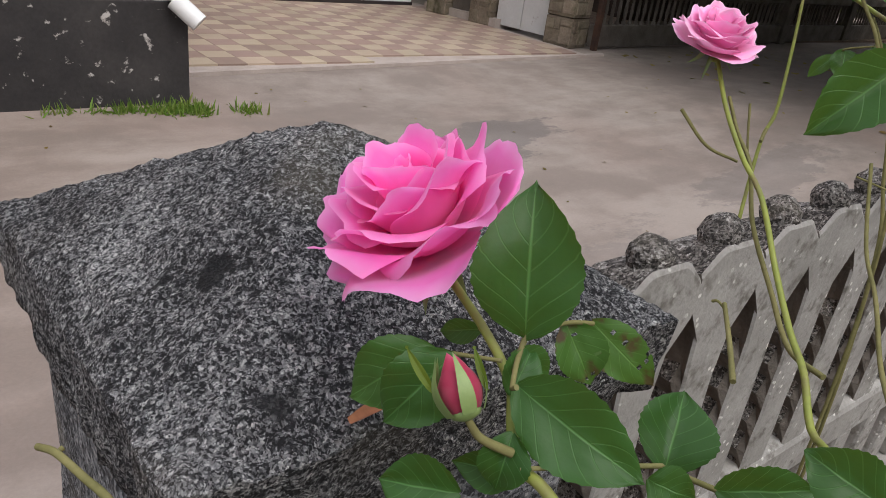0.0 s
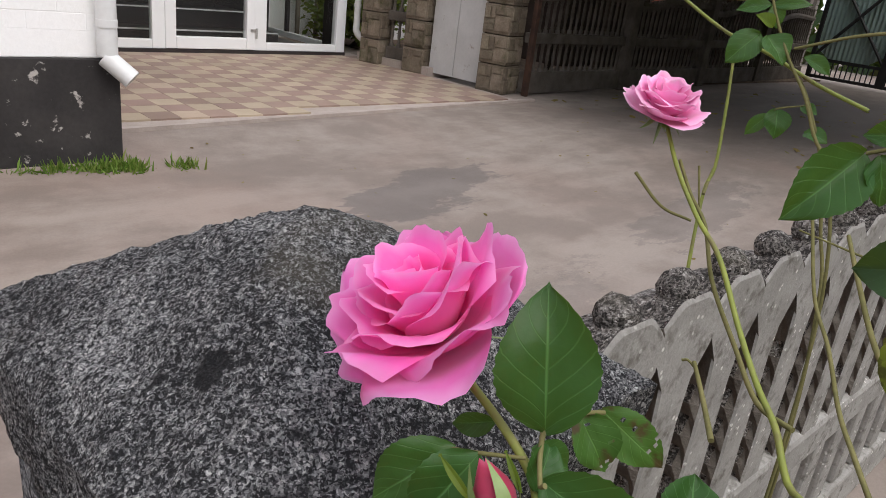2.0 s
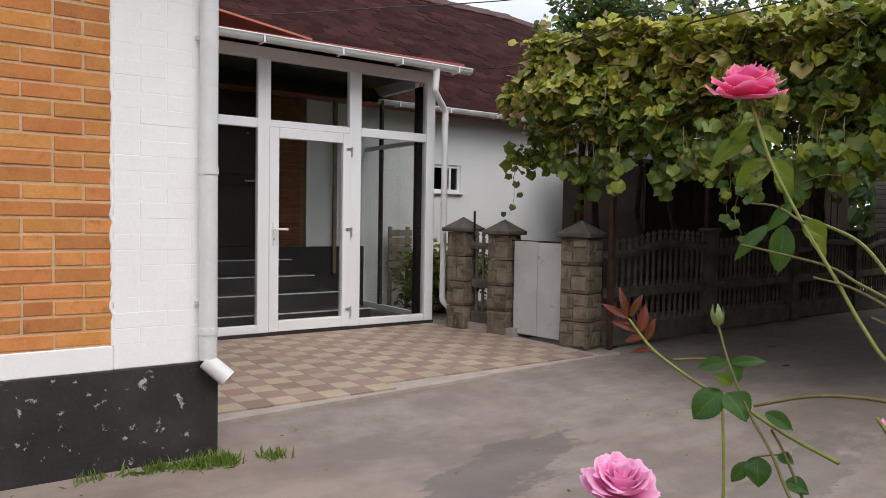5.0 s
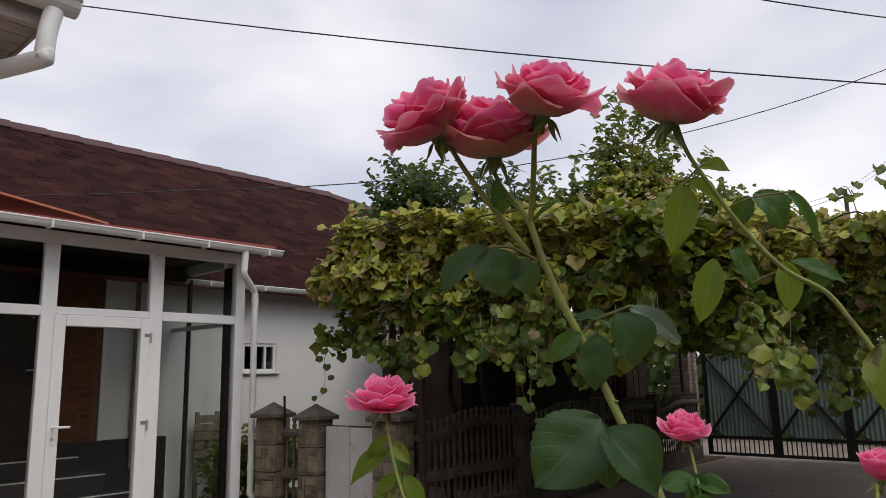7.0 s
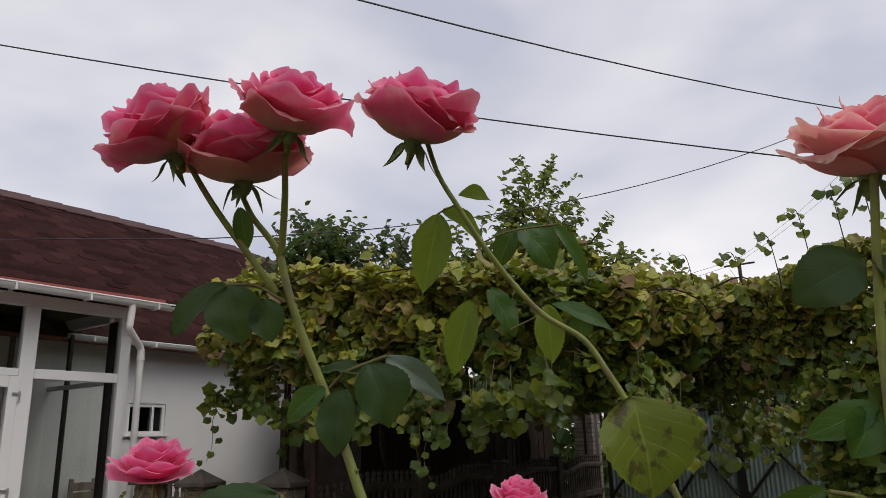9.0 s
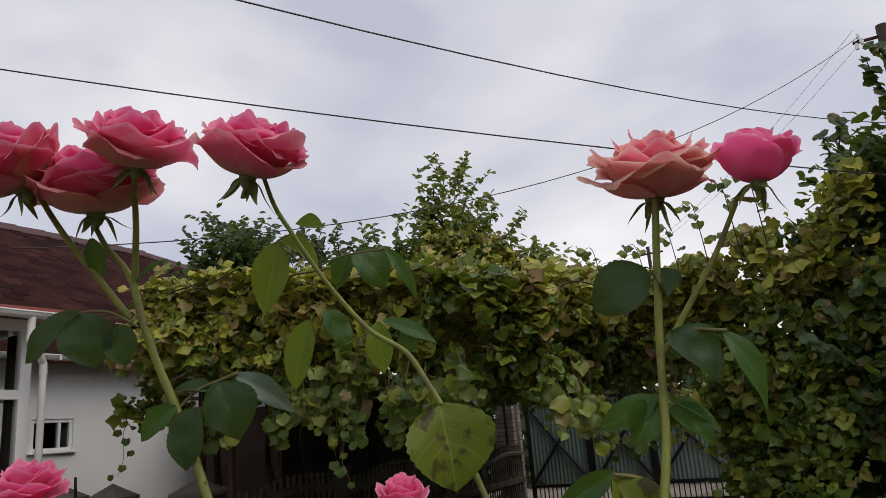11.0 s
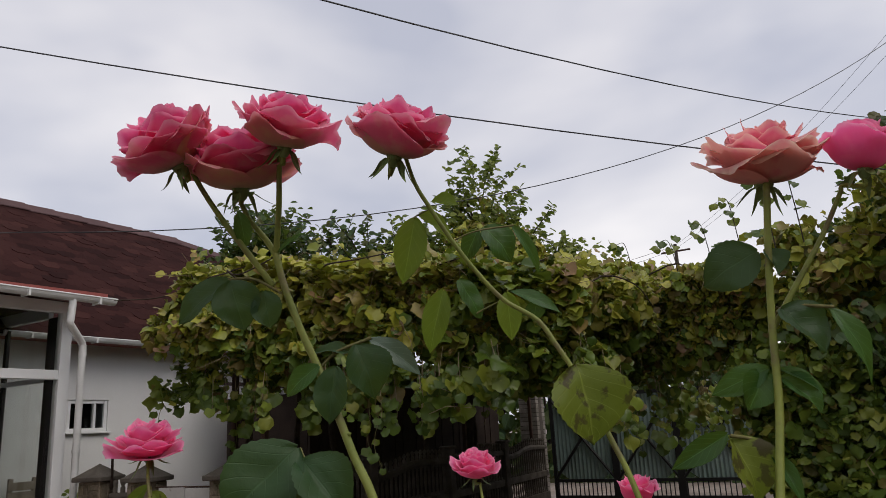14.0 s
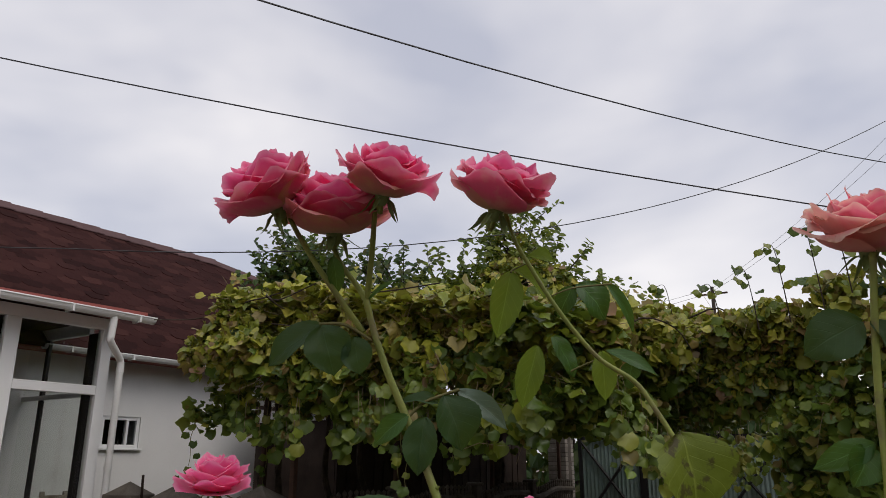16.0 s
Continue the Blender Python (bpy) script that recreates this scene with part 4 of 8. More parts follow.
for r in range(rows):
    for c in range(52):
        x = -7.0 + (c + 0.5 * (r % 2)) * 0.28
        s0 = r * pitch
        if x > 7.3 or (x > 4.2 and s0 > 3.7 - (x - 4.2) * 0.27):
            continue
        lift = 0.002 + 0.008 * random.random() ** 4
        o = Vector((x, RY0, RZ0)) + slope * s0
        b0 = len(vs)
        w = 0.272
        drop = random.uniform(-0.008, 0.008)
        for dx, ds, up in ((0.05, -0.035 + drop, lift), (w - 0.05, -0.035 + drop, lift), (w, 0.04, lift), (w, pitch, 0.002), (0.0, pitch, 0.002), (0.0, 0.04, lift), (0.05, -0.035 + drop, 0.0), (w - 0.05, -0.035 + drop, 0.0), (w, 0.04, 0.0), (0.0, 0.04, 0.0)):
            vs.append(o + Vector((dx, 0, 0)) + slope * ds + normal * up)
        fs += [[b0 + i for i in (0, 1, 2, 3, 4, 5)], [b0 + i for i in (0, 6, 7, 1)], [b0 + i for i in (1, 7, 8, 2)], [b0 + i for i in (5, 9, 6, 0)]]
tagged(as_part("shingles", mesh_of("shingles", [v - ORIGIN[roof] for v in vs], fs, M["shingle"]), None, roof), kind="stuff")
for k in range(24):
    x = -7.0 + k * 0.48
    if x < 4.3:
        part("ridge_cap", quad_sheet([(x, RY1 - 0.17, RZ1 - 0.115), (x + 0.5, RY1 - 0.17, RZ1 - 0.10), (x + 0.5, RY1 + 0.02, RZ1 + 0.05), (x, RY1 + 0.02, RZ1 + 0.035)], 0.015), M["ridge"], roof)
part("ridge_cap", quad_sheet([(4.36, RY1 - 0.17, RZ1 - 0.11), (7.6, 3.18, 4.43), (7.6, 3.37, 4.60), (4.36, RY1 + 0.02, RZ1 + 0.045)], 0.015), M["ridge"], roof)


# ---- concrete posts, small gate and driveway fence ----
def block_post(x, y, turn, height=1.06, width=0.27):
    p = thing("gate_post", (x, y, 0), "rough cast concrete block post with a pyramid cap", "post", "concrete posts")
    rot = Matrix.Translation((x, y, 0)) @ Matrix.Rotation(turn, 4, "Z")
    courses = 4
    h = height / courses
    random.seed(int(x * 100) + 7)
    for k in range(courses):
        w = width / 2 - 0.012
        bm2 = boxed(-w, w, -w, w, k * h + 0.004, (k + 1) * h - 0.004, bevel=0.006)
        bmesh.ops.transform(bm2, matrix=rot, verts=bm2.verts)
        block = part("block", bm2, M["block"], p)
        # raised stones of uneven size on the faces that show
        for side in (0, 3):
            turn_s = Matrix.Rotation(side * math.pi / 2, 4, "Z")
            cut, level = random.uniform(0.35, 0.65), random.uniform(0.42, 0.58)
            for u0, u1, v0, v1 in ((0.02, cut, 0.10, level), (cut, 0.98, 0.10, level + 0.14), (0.02, cut * 0.62, level, 0.92), (cut * 0.62, cut, level, 0.92), (cut, 0.98, level + 0.14, 0.92)):
                proud = w + random.uniform(0.006, 0.014)
                bm3 = boxed(-w + 2 * w * u0 + 0.005, -w + 2 * w * u1 - 0.005, -proud, -w + 0.01, (k + v0) * h + 0.005, (k + v1) * h - 0.005, bevel=0.005)
                for v in bm3.verts:
                    v.co += 0.003 * noise.noise_vector(v.co * 30 + Vector((x * 9, side, 0)))
                bmesh.ops.transform(bm3, matrix=rot @ turn_s, verts=bm3.verts)
                part("stone", bm3, M["block"], block)
    bm2 = bmesh.new()
    w = width / 2 + 0.035
    box(bm2, -w, w, -w, w, height, height + 0.045, bevel=0.01)
    top = bm2.verts.new((0, 0, height + 0.16))
    base = [bm2.verts.new((sx * (w - 0.015), sy * (w - 0.015), height + 0.045)) for sx, sy in ((-1, -1), (1, -1), (1, 1), (-1, 1))]
    mid = [bm2.verts.new((sx * w * 0.35, sy * w * 0.35, height + 0.115)) for sx, sy in ((-1, -1), (1, -1), (1, 1), (-1, 1))]
    for i in range(4):
        j = (i + 1) % 4
        bm2.faces.new((base[i], base[j], mid[j], mid[i]))
        bm2.faces.new((mid[i], mid[j], top))
    bmesh.ops.transform(bm2, matrix=rot, verts=bm2.verts)
    part("cap", bm2, M["cast"], p)
    return p


LINE = Vector((0.40, -1.54)).normalized()
TURN_L = math.atan2(LINE.y, LINE.x) + math.pi / 2
block_post(0.20, -0.47, TURN_L, 1.08)
block_post(0.33, -1.02, TURN_L, 1.06)
block_post(0.50, -1.97, TURN_L, 1.06, 0.31)


def profile_mesh(name, prof, material, sides=8):
    """A turned bar: (radius, height) pairs, upright."""
    bm2 = bmesh.new()
    rings2 = [[bm2.verts.new((r * math.cos(k * math.tau / sides), r * math.sin(k * math.tau / sides), z2)) for k in range(sides)] for r, z2 in prof]
    for a, b in zip(rings2, rings2[1:]):
        for k in range(sides):
            bm2.faces.new((a[k], a[(k + 1) % sides], b[(k + 1) % sides], b[k]))
    me = bpy.data.meshes.new(name)
    bm2.to_mesh(me)
    bm2.free()
    me.materials.append(material)
    for p in me.polygons:
        p.use_smooth = True
    return me


def turned(h, r):
    """Outline of a turned baluster of that height."""
    return [(r * k, h * t) for k, t in ((0.95, 0), (0.95, 0.10), (0.5, 0.13), (0.75, 0.17), (0.5, 0.21), (0.78, 0.45), (0.62, 0.74), (0.5, 0.80), (0.8, 0.84), (0.5, 0.88), (0.95, 0.91), (0.95, 1.0))]


TIER = {k: profile_mesh("baluster", turned(k, 0.024), M["cast"]) for k in (0.32, 0.26)}
TIP = profile_mesh("finial", [(0.022, 0), (0.022, 0.05), (0.012, 0.06), (0.024, 0.085), (0.024, 0.10), (0.0, 0.125)], M["cast"])


def panel(a, b, label, gap=0.095, base=0.02, sag=0.0):
    """A cast fence panel between two ground points: two tiers of turned bars between rails."""
    a, b = Vector((*a, 0)), Vector((*b, 0))
    d = (b - a)
    length = d.length
    turn = math.atan2(d.y, d.x)
    f = thing("concrete_fence", a, label, "fence", "driveway fence panels")
    m = Matrix.Translation(a) @ Matrix.Rotation(turn, 4, "Z")

    def beam(name, z0, z1, thick):
        bm2 = boxed(0, length, -thick / 2, thick / 2, z0, z1, bevel=0.008)
        bmesh.ops.transform(bm2, matrix=m, verts=bm2.verts)
        part(name, bm2, M["cast"], f)
    beam("base_rail", base, 0.22, 0.08)
    beam("middle_rail", 0.48, 0.575, 0.075)
    def crest(x):
        """Height of the swept top rail's underside."""
        return 0.865 + (0.095 * ease((x / length - 0.12) / 0.42) - 0.02 * ease((x / length - 0.6) / 0.4) if length > 1 else 0.03)

    bm2 = bmesh.new()
    cuts = [[bm2.verts.new((length * i / 16, y, crest(length * i / 16) + z)) for y, z in ((-0.04, 0), (-0.045, 0.04), (-0.02, 0.07), (0.02, 0.07), (0.045, 0.04), (0.04, 0))] for i in range(17)]
    for c0, c1 in zip(cuts, cuts[1:]):
        for i in range(6):
            bm2.faces.new((c0[i], c0[(i + 1) % 6], c1[(i + 1) % 6], c1[i]))
    bm2.faces.new(cuts[0][::-1])
    bm2.faces.new(cuts[-1])
    bmesh.ops.transform(bm2, matrix=m, verts=bm2.verts)
    part("top_rail", bm2, M["cast"], f)
    n2 = max(2, int(length / gap))
    for k in range(n2):
        x = (k + 0.5) * length / n2
        piece("baluster", TIER[0.26], f, m @ Matrix.Translation((x, 0, 0.22)))
        piece("baluster", TIER[0.32], f, m @ Matrix.Translation((x, 0, 0.575)) @ Matrix.Diagonal((1, 1, (crest(x) - 0.57) / 0.32, 1)))
        piece("finial", TIP, f, m @ Matrix.Translation((x, 0, crest(x) + 0.068)))
    return f


panel((0.235, -0.62), (0.305, -0.87), "short worn concrete baluster panel between two posts", 0.075, 0.1)
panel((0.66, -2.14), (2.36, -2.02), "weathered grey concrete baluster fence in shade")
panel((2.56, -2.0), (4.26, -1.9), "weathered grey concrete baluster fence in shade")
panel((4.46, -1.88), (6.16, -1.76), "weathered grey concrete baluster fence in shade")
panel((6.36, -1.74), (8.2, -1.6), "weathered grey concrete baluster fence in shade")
for x, y in ((2.46, -2.01), (4.36, -1.89), (6.26, -1.75)):
    q = thing("fence_post", (x, y, 0), "dark square concrete fence post", "post", "fence posts")
    part("shaft", boxed(x - 0.07, x + 0.07, y - 0.07, y + 0.07, 0, 1.12, bevel=0.012), M["cast"], q)
    part("cap", boxed(x - 0.09, x + 0.09, y - 0.09, y + 0.09, 1.12, 1.16, bevel=0.015), M["cast"], q)
structure("kerb_fence", quad_sheet([(0.12, -0.25, 0.10), (0.40, -0.25, 0.10), (0.62, -1.25, 0.10), (0.26, -1.25, 0.10)], 0.1), M["kerb"], "low concrete footing under the posts", "kerb")

wg = thing("garden_gate", (0.42, -1.5, 0.03), "old white sheet-metal garden gate with rusty lower edge", "gate")
ga, gb = Vector((0.335, -1.185, 0)), Vector((0.425, -1.80, 0))
gd = (gb - ga).normalized()
gturn = Matrix.Translation(ga) @ Matrix.Rotation(math.atan2(gd.y, gd.x), 4, "Z")
for k in range(2):
    bm = boxed(k * 0.312 + 0.003, (k + 1) * 0.312 - 0.003, -0.012, 0.008, 0.05, 1.0 - 0.01 * k, bevel=0.004)
    bmesh.ops.transform(bm, matrix=gturn, verts=bm.verts)
    part("gate_sheet", bm, M["old_white"], wg)
bm = bmesh.new()
tube(bm, [gturn @ Vector((-0.05, 0, 1.005)), gturn @ Vector((0.68, 0, 1.0))], 0.008, 6)
part("top_wire", bm, M["rust"], wg)
for z in (0.25, 0.8):
    bm = boxed(0.0, 0.62, 0.01, 0.04, z, z + 0.04)
    bmesh.ops.transform(bm, matrix=gturn, verts=bm.verts)
    part("cross_bar", bm, M["rust"], wg)

rp = thing("steel_post", (0.66, -2.20, 0), "thin dark rusty steel post carrying the vine", "post")
part("shaft", boxed(0.635, 0.685, -2.225, -2.175, 0, 2.6, bevel=0.005), M["rust"], rp)
stickthing = thing("leaning_stick", (0.27, -0.75, 1.0), "dark stick leaning on the concrete post", "stick")
part("stick", straight([(0.24, -0.62, 1.0), (0.16, -0.72, 1.30)], 0.012, 8), M["wood_dark"], stickthing)

# ---- green sheet-metal driveway gate ----
GX = 8.6


def gate_leaf(y0, y1):
    f = thing("driveway_gate", (GX, (y0 + y1) / 2, 0.05), "green corrugated sheet gate leaf in a black frame", "gate", "driveway gate leaves")
    zb, zt = 0.36, 1.80
    # corrugated sheet with cut corners
    bm2 = bmesh.new()
    n3 = int(abs(y1 - y0) / 0.018)
    cols = []
    for k in range(n3 + 1):
        y = y0 + (y1 - y0) * k / n3
        off = 0.012 * math.cos(k * math.pi / 2.0)
        edge = min(abs(y - y0), abs(y - y1))
        cut = max(0.0, 0.26 - edge)
        cols.append((bm2.verts.new((GX + off, y, zb + cut * 0.75)), bm2.verts.new((GX + off, y, zt - cut * 0.75))))
    for a, b in zip(cols, cols[1:]):
        bm2.faces.new((a[0], b[0], b[1], a[1]))
    part("sheet", bm2, M["green_sheet"], f, "green corrugated sheet")
    xf = GX - 0.03
    for yy in (y0, y1):
        part("stile", boxed(xf - 0.025, xf + 0.025, yy - 0.03, yy + 0.03, 0.05, 1.88), M["black_steel"], f)
    lo, hi = min(y0, y1), max(y0, y1)
    for z0, z1 in ((0.05, 0.10), (0.33, 0.38), (1.80, 1.86)):
        part("rail", boxed(xf - 0.02, xf + 0.02, lo, hi, z0, z1), M["black_steel"], f)
    part("brace", straight([(xf, lo, 0.38), (xf, hi, 1.8)], 0.026, 6), M["black_steel"], f)
    part("brace", straight([(xf - 0.01, hi, 0.38), (xf - 0.01, lo, 1.8)], 0.026, 6), M["black_steel"], f)
    for k in range(14):
        y = lo + (k + 0.5) * (hi - lo) / 14
        part("grille_bar", boxed(xf - 0.008, xf + 0.008, y - 0.008, y + 0.008, 0.10, 0.33), M["black_steel"], f)


gate_leaf(-1.62, -2.74)
gate_leaf(-2.80, -3.85)
gate_leaf(-3.91, -5.10)
for y, w in ((-1.22, 0.36), (-5.6, 0.4)):
    gp = thing("gate_pillar", (GX, y, 0), "pale brick gate pillar", "pillar", "driveway gate pillars")
    part("core", boxed(GX - w / 2 + 0.012, GX + w / 2 - 0.012, y - w / 2 + 0.012, y + w / 2 - 0.012, 0, 2.1), M["cast"], gp)
    me = box_mesh("brick", 0.115, w / 2 - 0.008, 0.068, M["far_brick"], bevel=0.004)
    for k in range(26):
        for col in range(2):
            for sx in (-1, 1):
                piece("brick", me, gp, Matrix.Translation((GX + sx * (w / 2 - 0.055), y - w / 4 + col * w / 2 + (0.0 if k % 2 else 0.004), 0.045 + k * 0.079)))
    part("cap", boxed(GX - w / 2 - 0.03, GX + w / 2 + 0.03, y - w / 2 - 0.03, y + w / 2 + 0.03, 2.1, 2.16, bevel=0.015), M["cast"], gp)
structure("wall_street", boxed(GX - 0.1, GX + 0.1, -14.0, -5.82, 0, 1.9), M["far_brick"], "pale brick boundary wall", "wall")

shed = thing("garden_shed", (4.5, -0.4, 0), "dark brown boarded shed behind the fence", "shed")
for k in range(28):
    x = 3.04 + k * 0.19
    part("board", boxed(x, x + 0.182, -0.62 - 0.01 * (k % 3), -0.59, 0.02, 1.98 + 0.03 * (k % 4 == 0)), M["wood_dark"], shed)
part("body", boxed(3.04, 8.36, -0.58, 0.9, 0.02, 1.95), M["wood_dark"], shed)
part("roof", quad_sheet([(2.95, -0.75, 2.02), (8.45, -0.75, 2.02), (8.45, 1.0, 2.2), (2.95, 1.0, 2.2)], 0.05), M["wood_dark"], shed)

crate = thing("wooden_crate", (0.52, 1.39, 0.0), "grey wooden crate leaning by the house wall", "crate")
for k in range(5):
    part("slat", boxed(0.34, 0.70, 1.36, 1.38, 0.55 + k * 0.105, 0.64 + k * 0.105, bevel=0.004), M["wood_grey"], crate)
for x in (0.36, 0.63):
    part("upright", boxed(x, x + 0.045, 1.382, 1.42, 0.0, 1.10), M["wood_grey"], crate)

# ---- low front fence and its pillar ----
CX, CY = -4.37, -6.365
pillar = thing("fence_pillar", (CX, CY, 0), "rough concrete fence pillar with a slab cap", "pillar")
bm = boxed(CX - 0.163, CX + 0.143, CY - 0.135, CY + 0.128, 0, 0.728, bevel=0.012)
bmesh.ops.subdivide_edges(bm, edges=bm.edges[:], cuts=5, use_grid_fill=True)
for v in bm.verts:
    v.co += 0.006 * noise.noise_vector(v.co * 14)
part("shaft", bm, M["pillar_stone"], pillar)
bm = bmesh.new()
N, HALF = 72, 0.170
grid = []
for i in range(N + 1):
    line = []
    for j in range(N + 1):
        u, v = 2 * i / N - 1, 2 * j / N - 1
        x, y = CX + HALF * u, CY + HALF * v
        apex_u, apex_v = 0.03, 0.05
        d = max(abs(u - apex_u) / (1 + abs(apex_u)), abs(v - apex_v) / (1 + abs(apex_v)))
        d = (d ** 6 + (0.5 * (abs(u) + abs(v))) ** 6) ** (1 / 6)
        h = 0.874 - 0.090 * min(1.0, d) ** 1.2
        edge = max(abs(u), abs(v))
        h -= 0.006 * max(0.0, edge - 0.96) / 0.04
        q = Vector((x * 55, y * 55, 1.7))
        h += 0.0036 * noise.fractal(q, 0.8, 2.1, 4) + 0.0018 * noise.noise(Vector((x * 260, y * 260, 0.3))) + 0.004 * noise.noise(Vector((x * 14, y * 14, 4.4)))
        wob = 0.004 * noise.noise(Vector((x * 40, y * 40, 7.7))) * edge ** 4
        line.append(bm.verts.new((x + wob * u - 0.0045 * v * (1 - u), y + wob * v, h)))
    grid.append(line)
for i in range(N):
    for j in range(N):
        bm.faces.new((grid[i][j], grid[i + 1][j], grid[i + 1][j + 1], grid[i][j + 1]))
top_rim = [grid[i][0] for i in range(N)] + [grid[N][j] for j in range(N)] + [grid[i][N] for i in range(N, 0, -1)] + [grid[0][j] for j in range(N, 0, -1)]
rim = [bm.verts.new(v.co) for v in top_rim]
lower = []
for step in range(1, 6):
    ring = []
    for v in rim:
        c = v.co
        zz = c.z + (0.722 - c.z) * step / 5
        k = 0.0035 * noise.fractal(Vector((c.x * 60, c.y * 60, zz * 60)), 0.8, 2.1, 3)
        ring.append(bm.verts.new((c.x + k * (1 if c.x > CX else -1) - 0.01 * (c.x - CX) * step / 5, c.y + k * (1 if c.y > CY else -1) - 0.05 * (c.y - CY) * step / 5, zz)))
    lower.append(ring)
seq = [rim] + lower
for a, b in zip(seq, seq[1:]):
    for k in range(len(rim)):
        m2 = (k + 1) % len(rim)
        bm.faces.new((a[k], b[k], b[m2], a[m2]))
bm.faces.new(lower[-1][::-1])
part("cap", bm, M["cap_stone"], pillar, "rough dark grey concrete slab cap", smooth=True)

bar_gap = 0.112
knob_me = profile_mesh("knob", [(0.019, -0.05), (0.017, -0.012), (0.020, -0.004), (0.0225, 0.006), (0.0205, 0.017), (0.013, 0.025), (0.0, 0.028)], M["knob_stone"], 12)
for v in knob_me.vertices:
    v.co += 0.005 * noise.noise_vector(v.co * 60)


def low_panel(x0, count):
    """A deep cast panel: flat pale bars with rough stepped flanks in a darker, shaded tone, pointed openings, knobs on
    top and a lower tier.
    """
    f = thing("low_fence", (x0, -6.40, 0), "pale weathered cast concrete fence panel with knobs", "fence", "front fence panels")
    yf, yb = -6.432, -6.362
    x1 = x0 + count * bar_gap
    part("base_rail", boxed(x0, x1, yf - 0.008, yb + 0.008, 0.0, 0.10, bevel=0.008), M["fence_stone"], f)
    part("middle_rail", boxed(x0, x1, yf - 0.004, yb + 0.004, 0.285, 0.365, bevel=0.012), M["fence_stone"], f)
    rnd = random.Random(int(-100 * x0))
    for k in range(count):
        xc = x0 + (k + 0.5) * bar_gap
        rise = 0.024 + 0.024 * math.sin(math.pi * (k + 0.5) / count)
        top = 0.712 + rise
        hw = 0.0290
        steps = [(hw + rnd.uniform(-0.0012, 0.0012), 0.37 + 0.0232 * i) for i in range(11)]
        right = [(hw, 0.355)] + steps + [(hw + 0.004, 0.610 + rise), (bar_gap / 2, 0.650 + rise), (bar_gap / 2, 0.688 + rise), (0.034, top - 0.004), (0.026, top)]
        bump3 = [0.0] + [0.007 if i % 2 else -0.008 for i in range(11)] + [-0.006, 0.0, 0.0, -0.004, -0.004]
        outline = right + [(-a, b) for a, b in reversed(right)]
        swell = bump3 + bump3[::-1]
        bm3 = bmesh.new()
        rings3 = []
        for y, share, dip in ((yf + 0.003, 0.0, -0.002), (yf + 0.014, 0.8, 0.002), (yf + 0.036, 1.0, 0.008), (yb, 1.0, 0.022)):
            ring = []
            for (a, b), g in zip(outline, swell):
                side = 1 if a > 0 else -1
                jag = 0.0015 * noise.noise(Vector((xc * 40 + a * 90, y * 90, b * 70)))
                ring.append(bm3.verts.new((xc + a + (side * g + jag) * share * (abs(a) < bar_gap / 2 - 0.001), y, b - (dip if b > 0.6 else 0.0))))
            rings3.append(ring)
        face = [bm3.verts.new((xc + a - math.copysign(0.003, a) * (abs(a) < bar_gap / 2 - 0.001), yf, b - (0.003 if b > 0.64 else 0))) for a, b in outline]
        rings3.insert(0, face)
        bm3.faces.new(face)
        bm3.faces.new(rings3[-1][::-1])
        for r0, r1 in zip(rings3, rings3[1:]):
            for i in range(len(outline)):
                j = (i + 1) % len(outline)
                bm3.faces.new((r0[j], r0[i], r1[i], r1[j]))
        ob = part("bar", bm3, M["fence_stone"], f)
        ob.data.materials.append(M["shaded_flank_stone"])
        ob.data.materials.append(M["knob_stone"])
        # fronts stay pale, flanks get the stone with shade in its colour
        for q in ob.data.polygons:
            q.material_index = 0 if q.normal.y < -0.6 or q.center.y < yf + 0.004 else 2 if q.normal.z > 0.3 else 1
        piece("knob", knob_me, f, Matrix.Translation((xc - 0.004, yf + 0.024, top - 0.004)) @ Matrix.Rotation(rnd.uniform(0, 6), 4, "Z"))
        part("lower_bar", boxed(xc - 0.026, xc + 0.026, yf, yb, 0.10, 0.29, bevel=0.007), M["fence_stone"], f)


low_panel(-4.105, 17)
q = thing("fence_pillar", (-2.07, CY, 0), "rough concrete fence pillar with a slab cap", "pillar")
part("shaft", boxed(-2.195, -1.945, CY - 0.125, CY + 0.125, 0, 0.725, bevel=0.012), M["pillar_stone"], q)
part("cap", boxed(-2.24, -1.90, CY - 0.17, CY + 0.17, 0.725, 0.80, bevel=0.02), M["cap_stone"], q)
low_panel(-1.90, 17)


# ---- foliage in bulk ----
def basis(normal_v, tip_v):
    nz = normal_v / np.linalg.norm(normal_v, axis=-1, keepdims=True)
    ty = tip_v - nz * (tip_v * nz).sum(-1, keepdims=True)
    ty /= np.linalg.norm(ty, axis=-1, keepdims=True) + 1e-9
    tx = np.cross(ty, nz)
    return tx, ty, nz


# vine leaves: round, heart-footed, bluntly lobed, each kind cupped, folded or curled in its own way
def vine_leaf(fold, cup, wave, skew):
    rim = []
    for k in range(15):
        a = math.tau * k / 15
        r = 0.50 + 0.045 * math.cos(5 * a) + (0.03 if k % 2 else -0.02)
        r *= 1 - 0.34 * math.exp(-((a - math.pi) / 0.42) ** 2)
        x, y = r * math.sin(a) * (1.04 + skew * math.sin(a)), 0.30 + r * math.cos(a) * 1.02
        rim.append((x, y, fold * abs(x) - cup * (x * x + (y - 0.3) ** 2) + wave * math.sin(3 * a + 4 * skew)))
    return np.array([(0.0, 0.20, 0.0)] + rim)


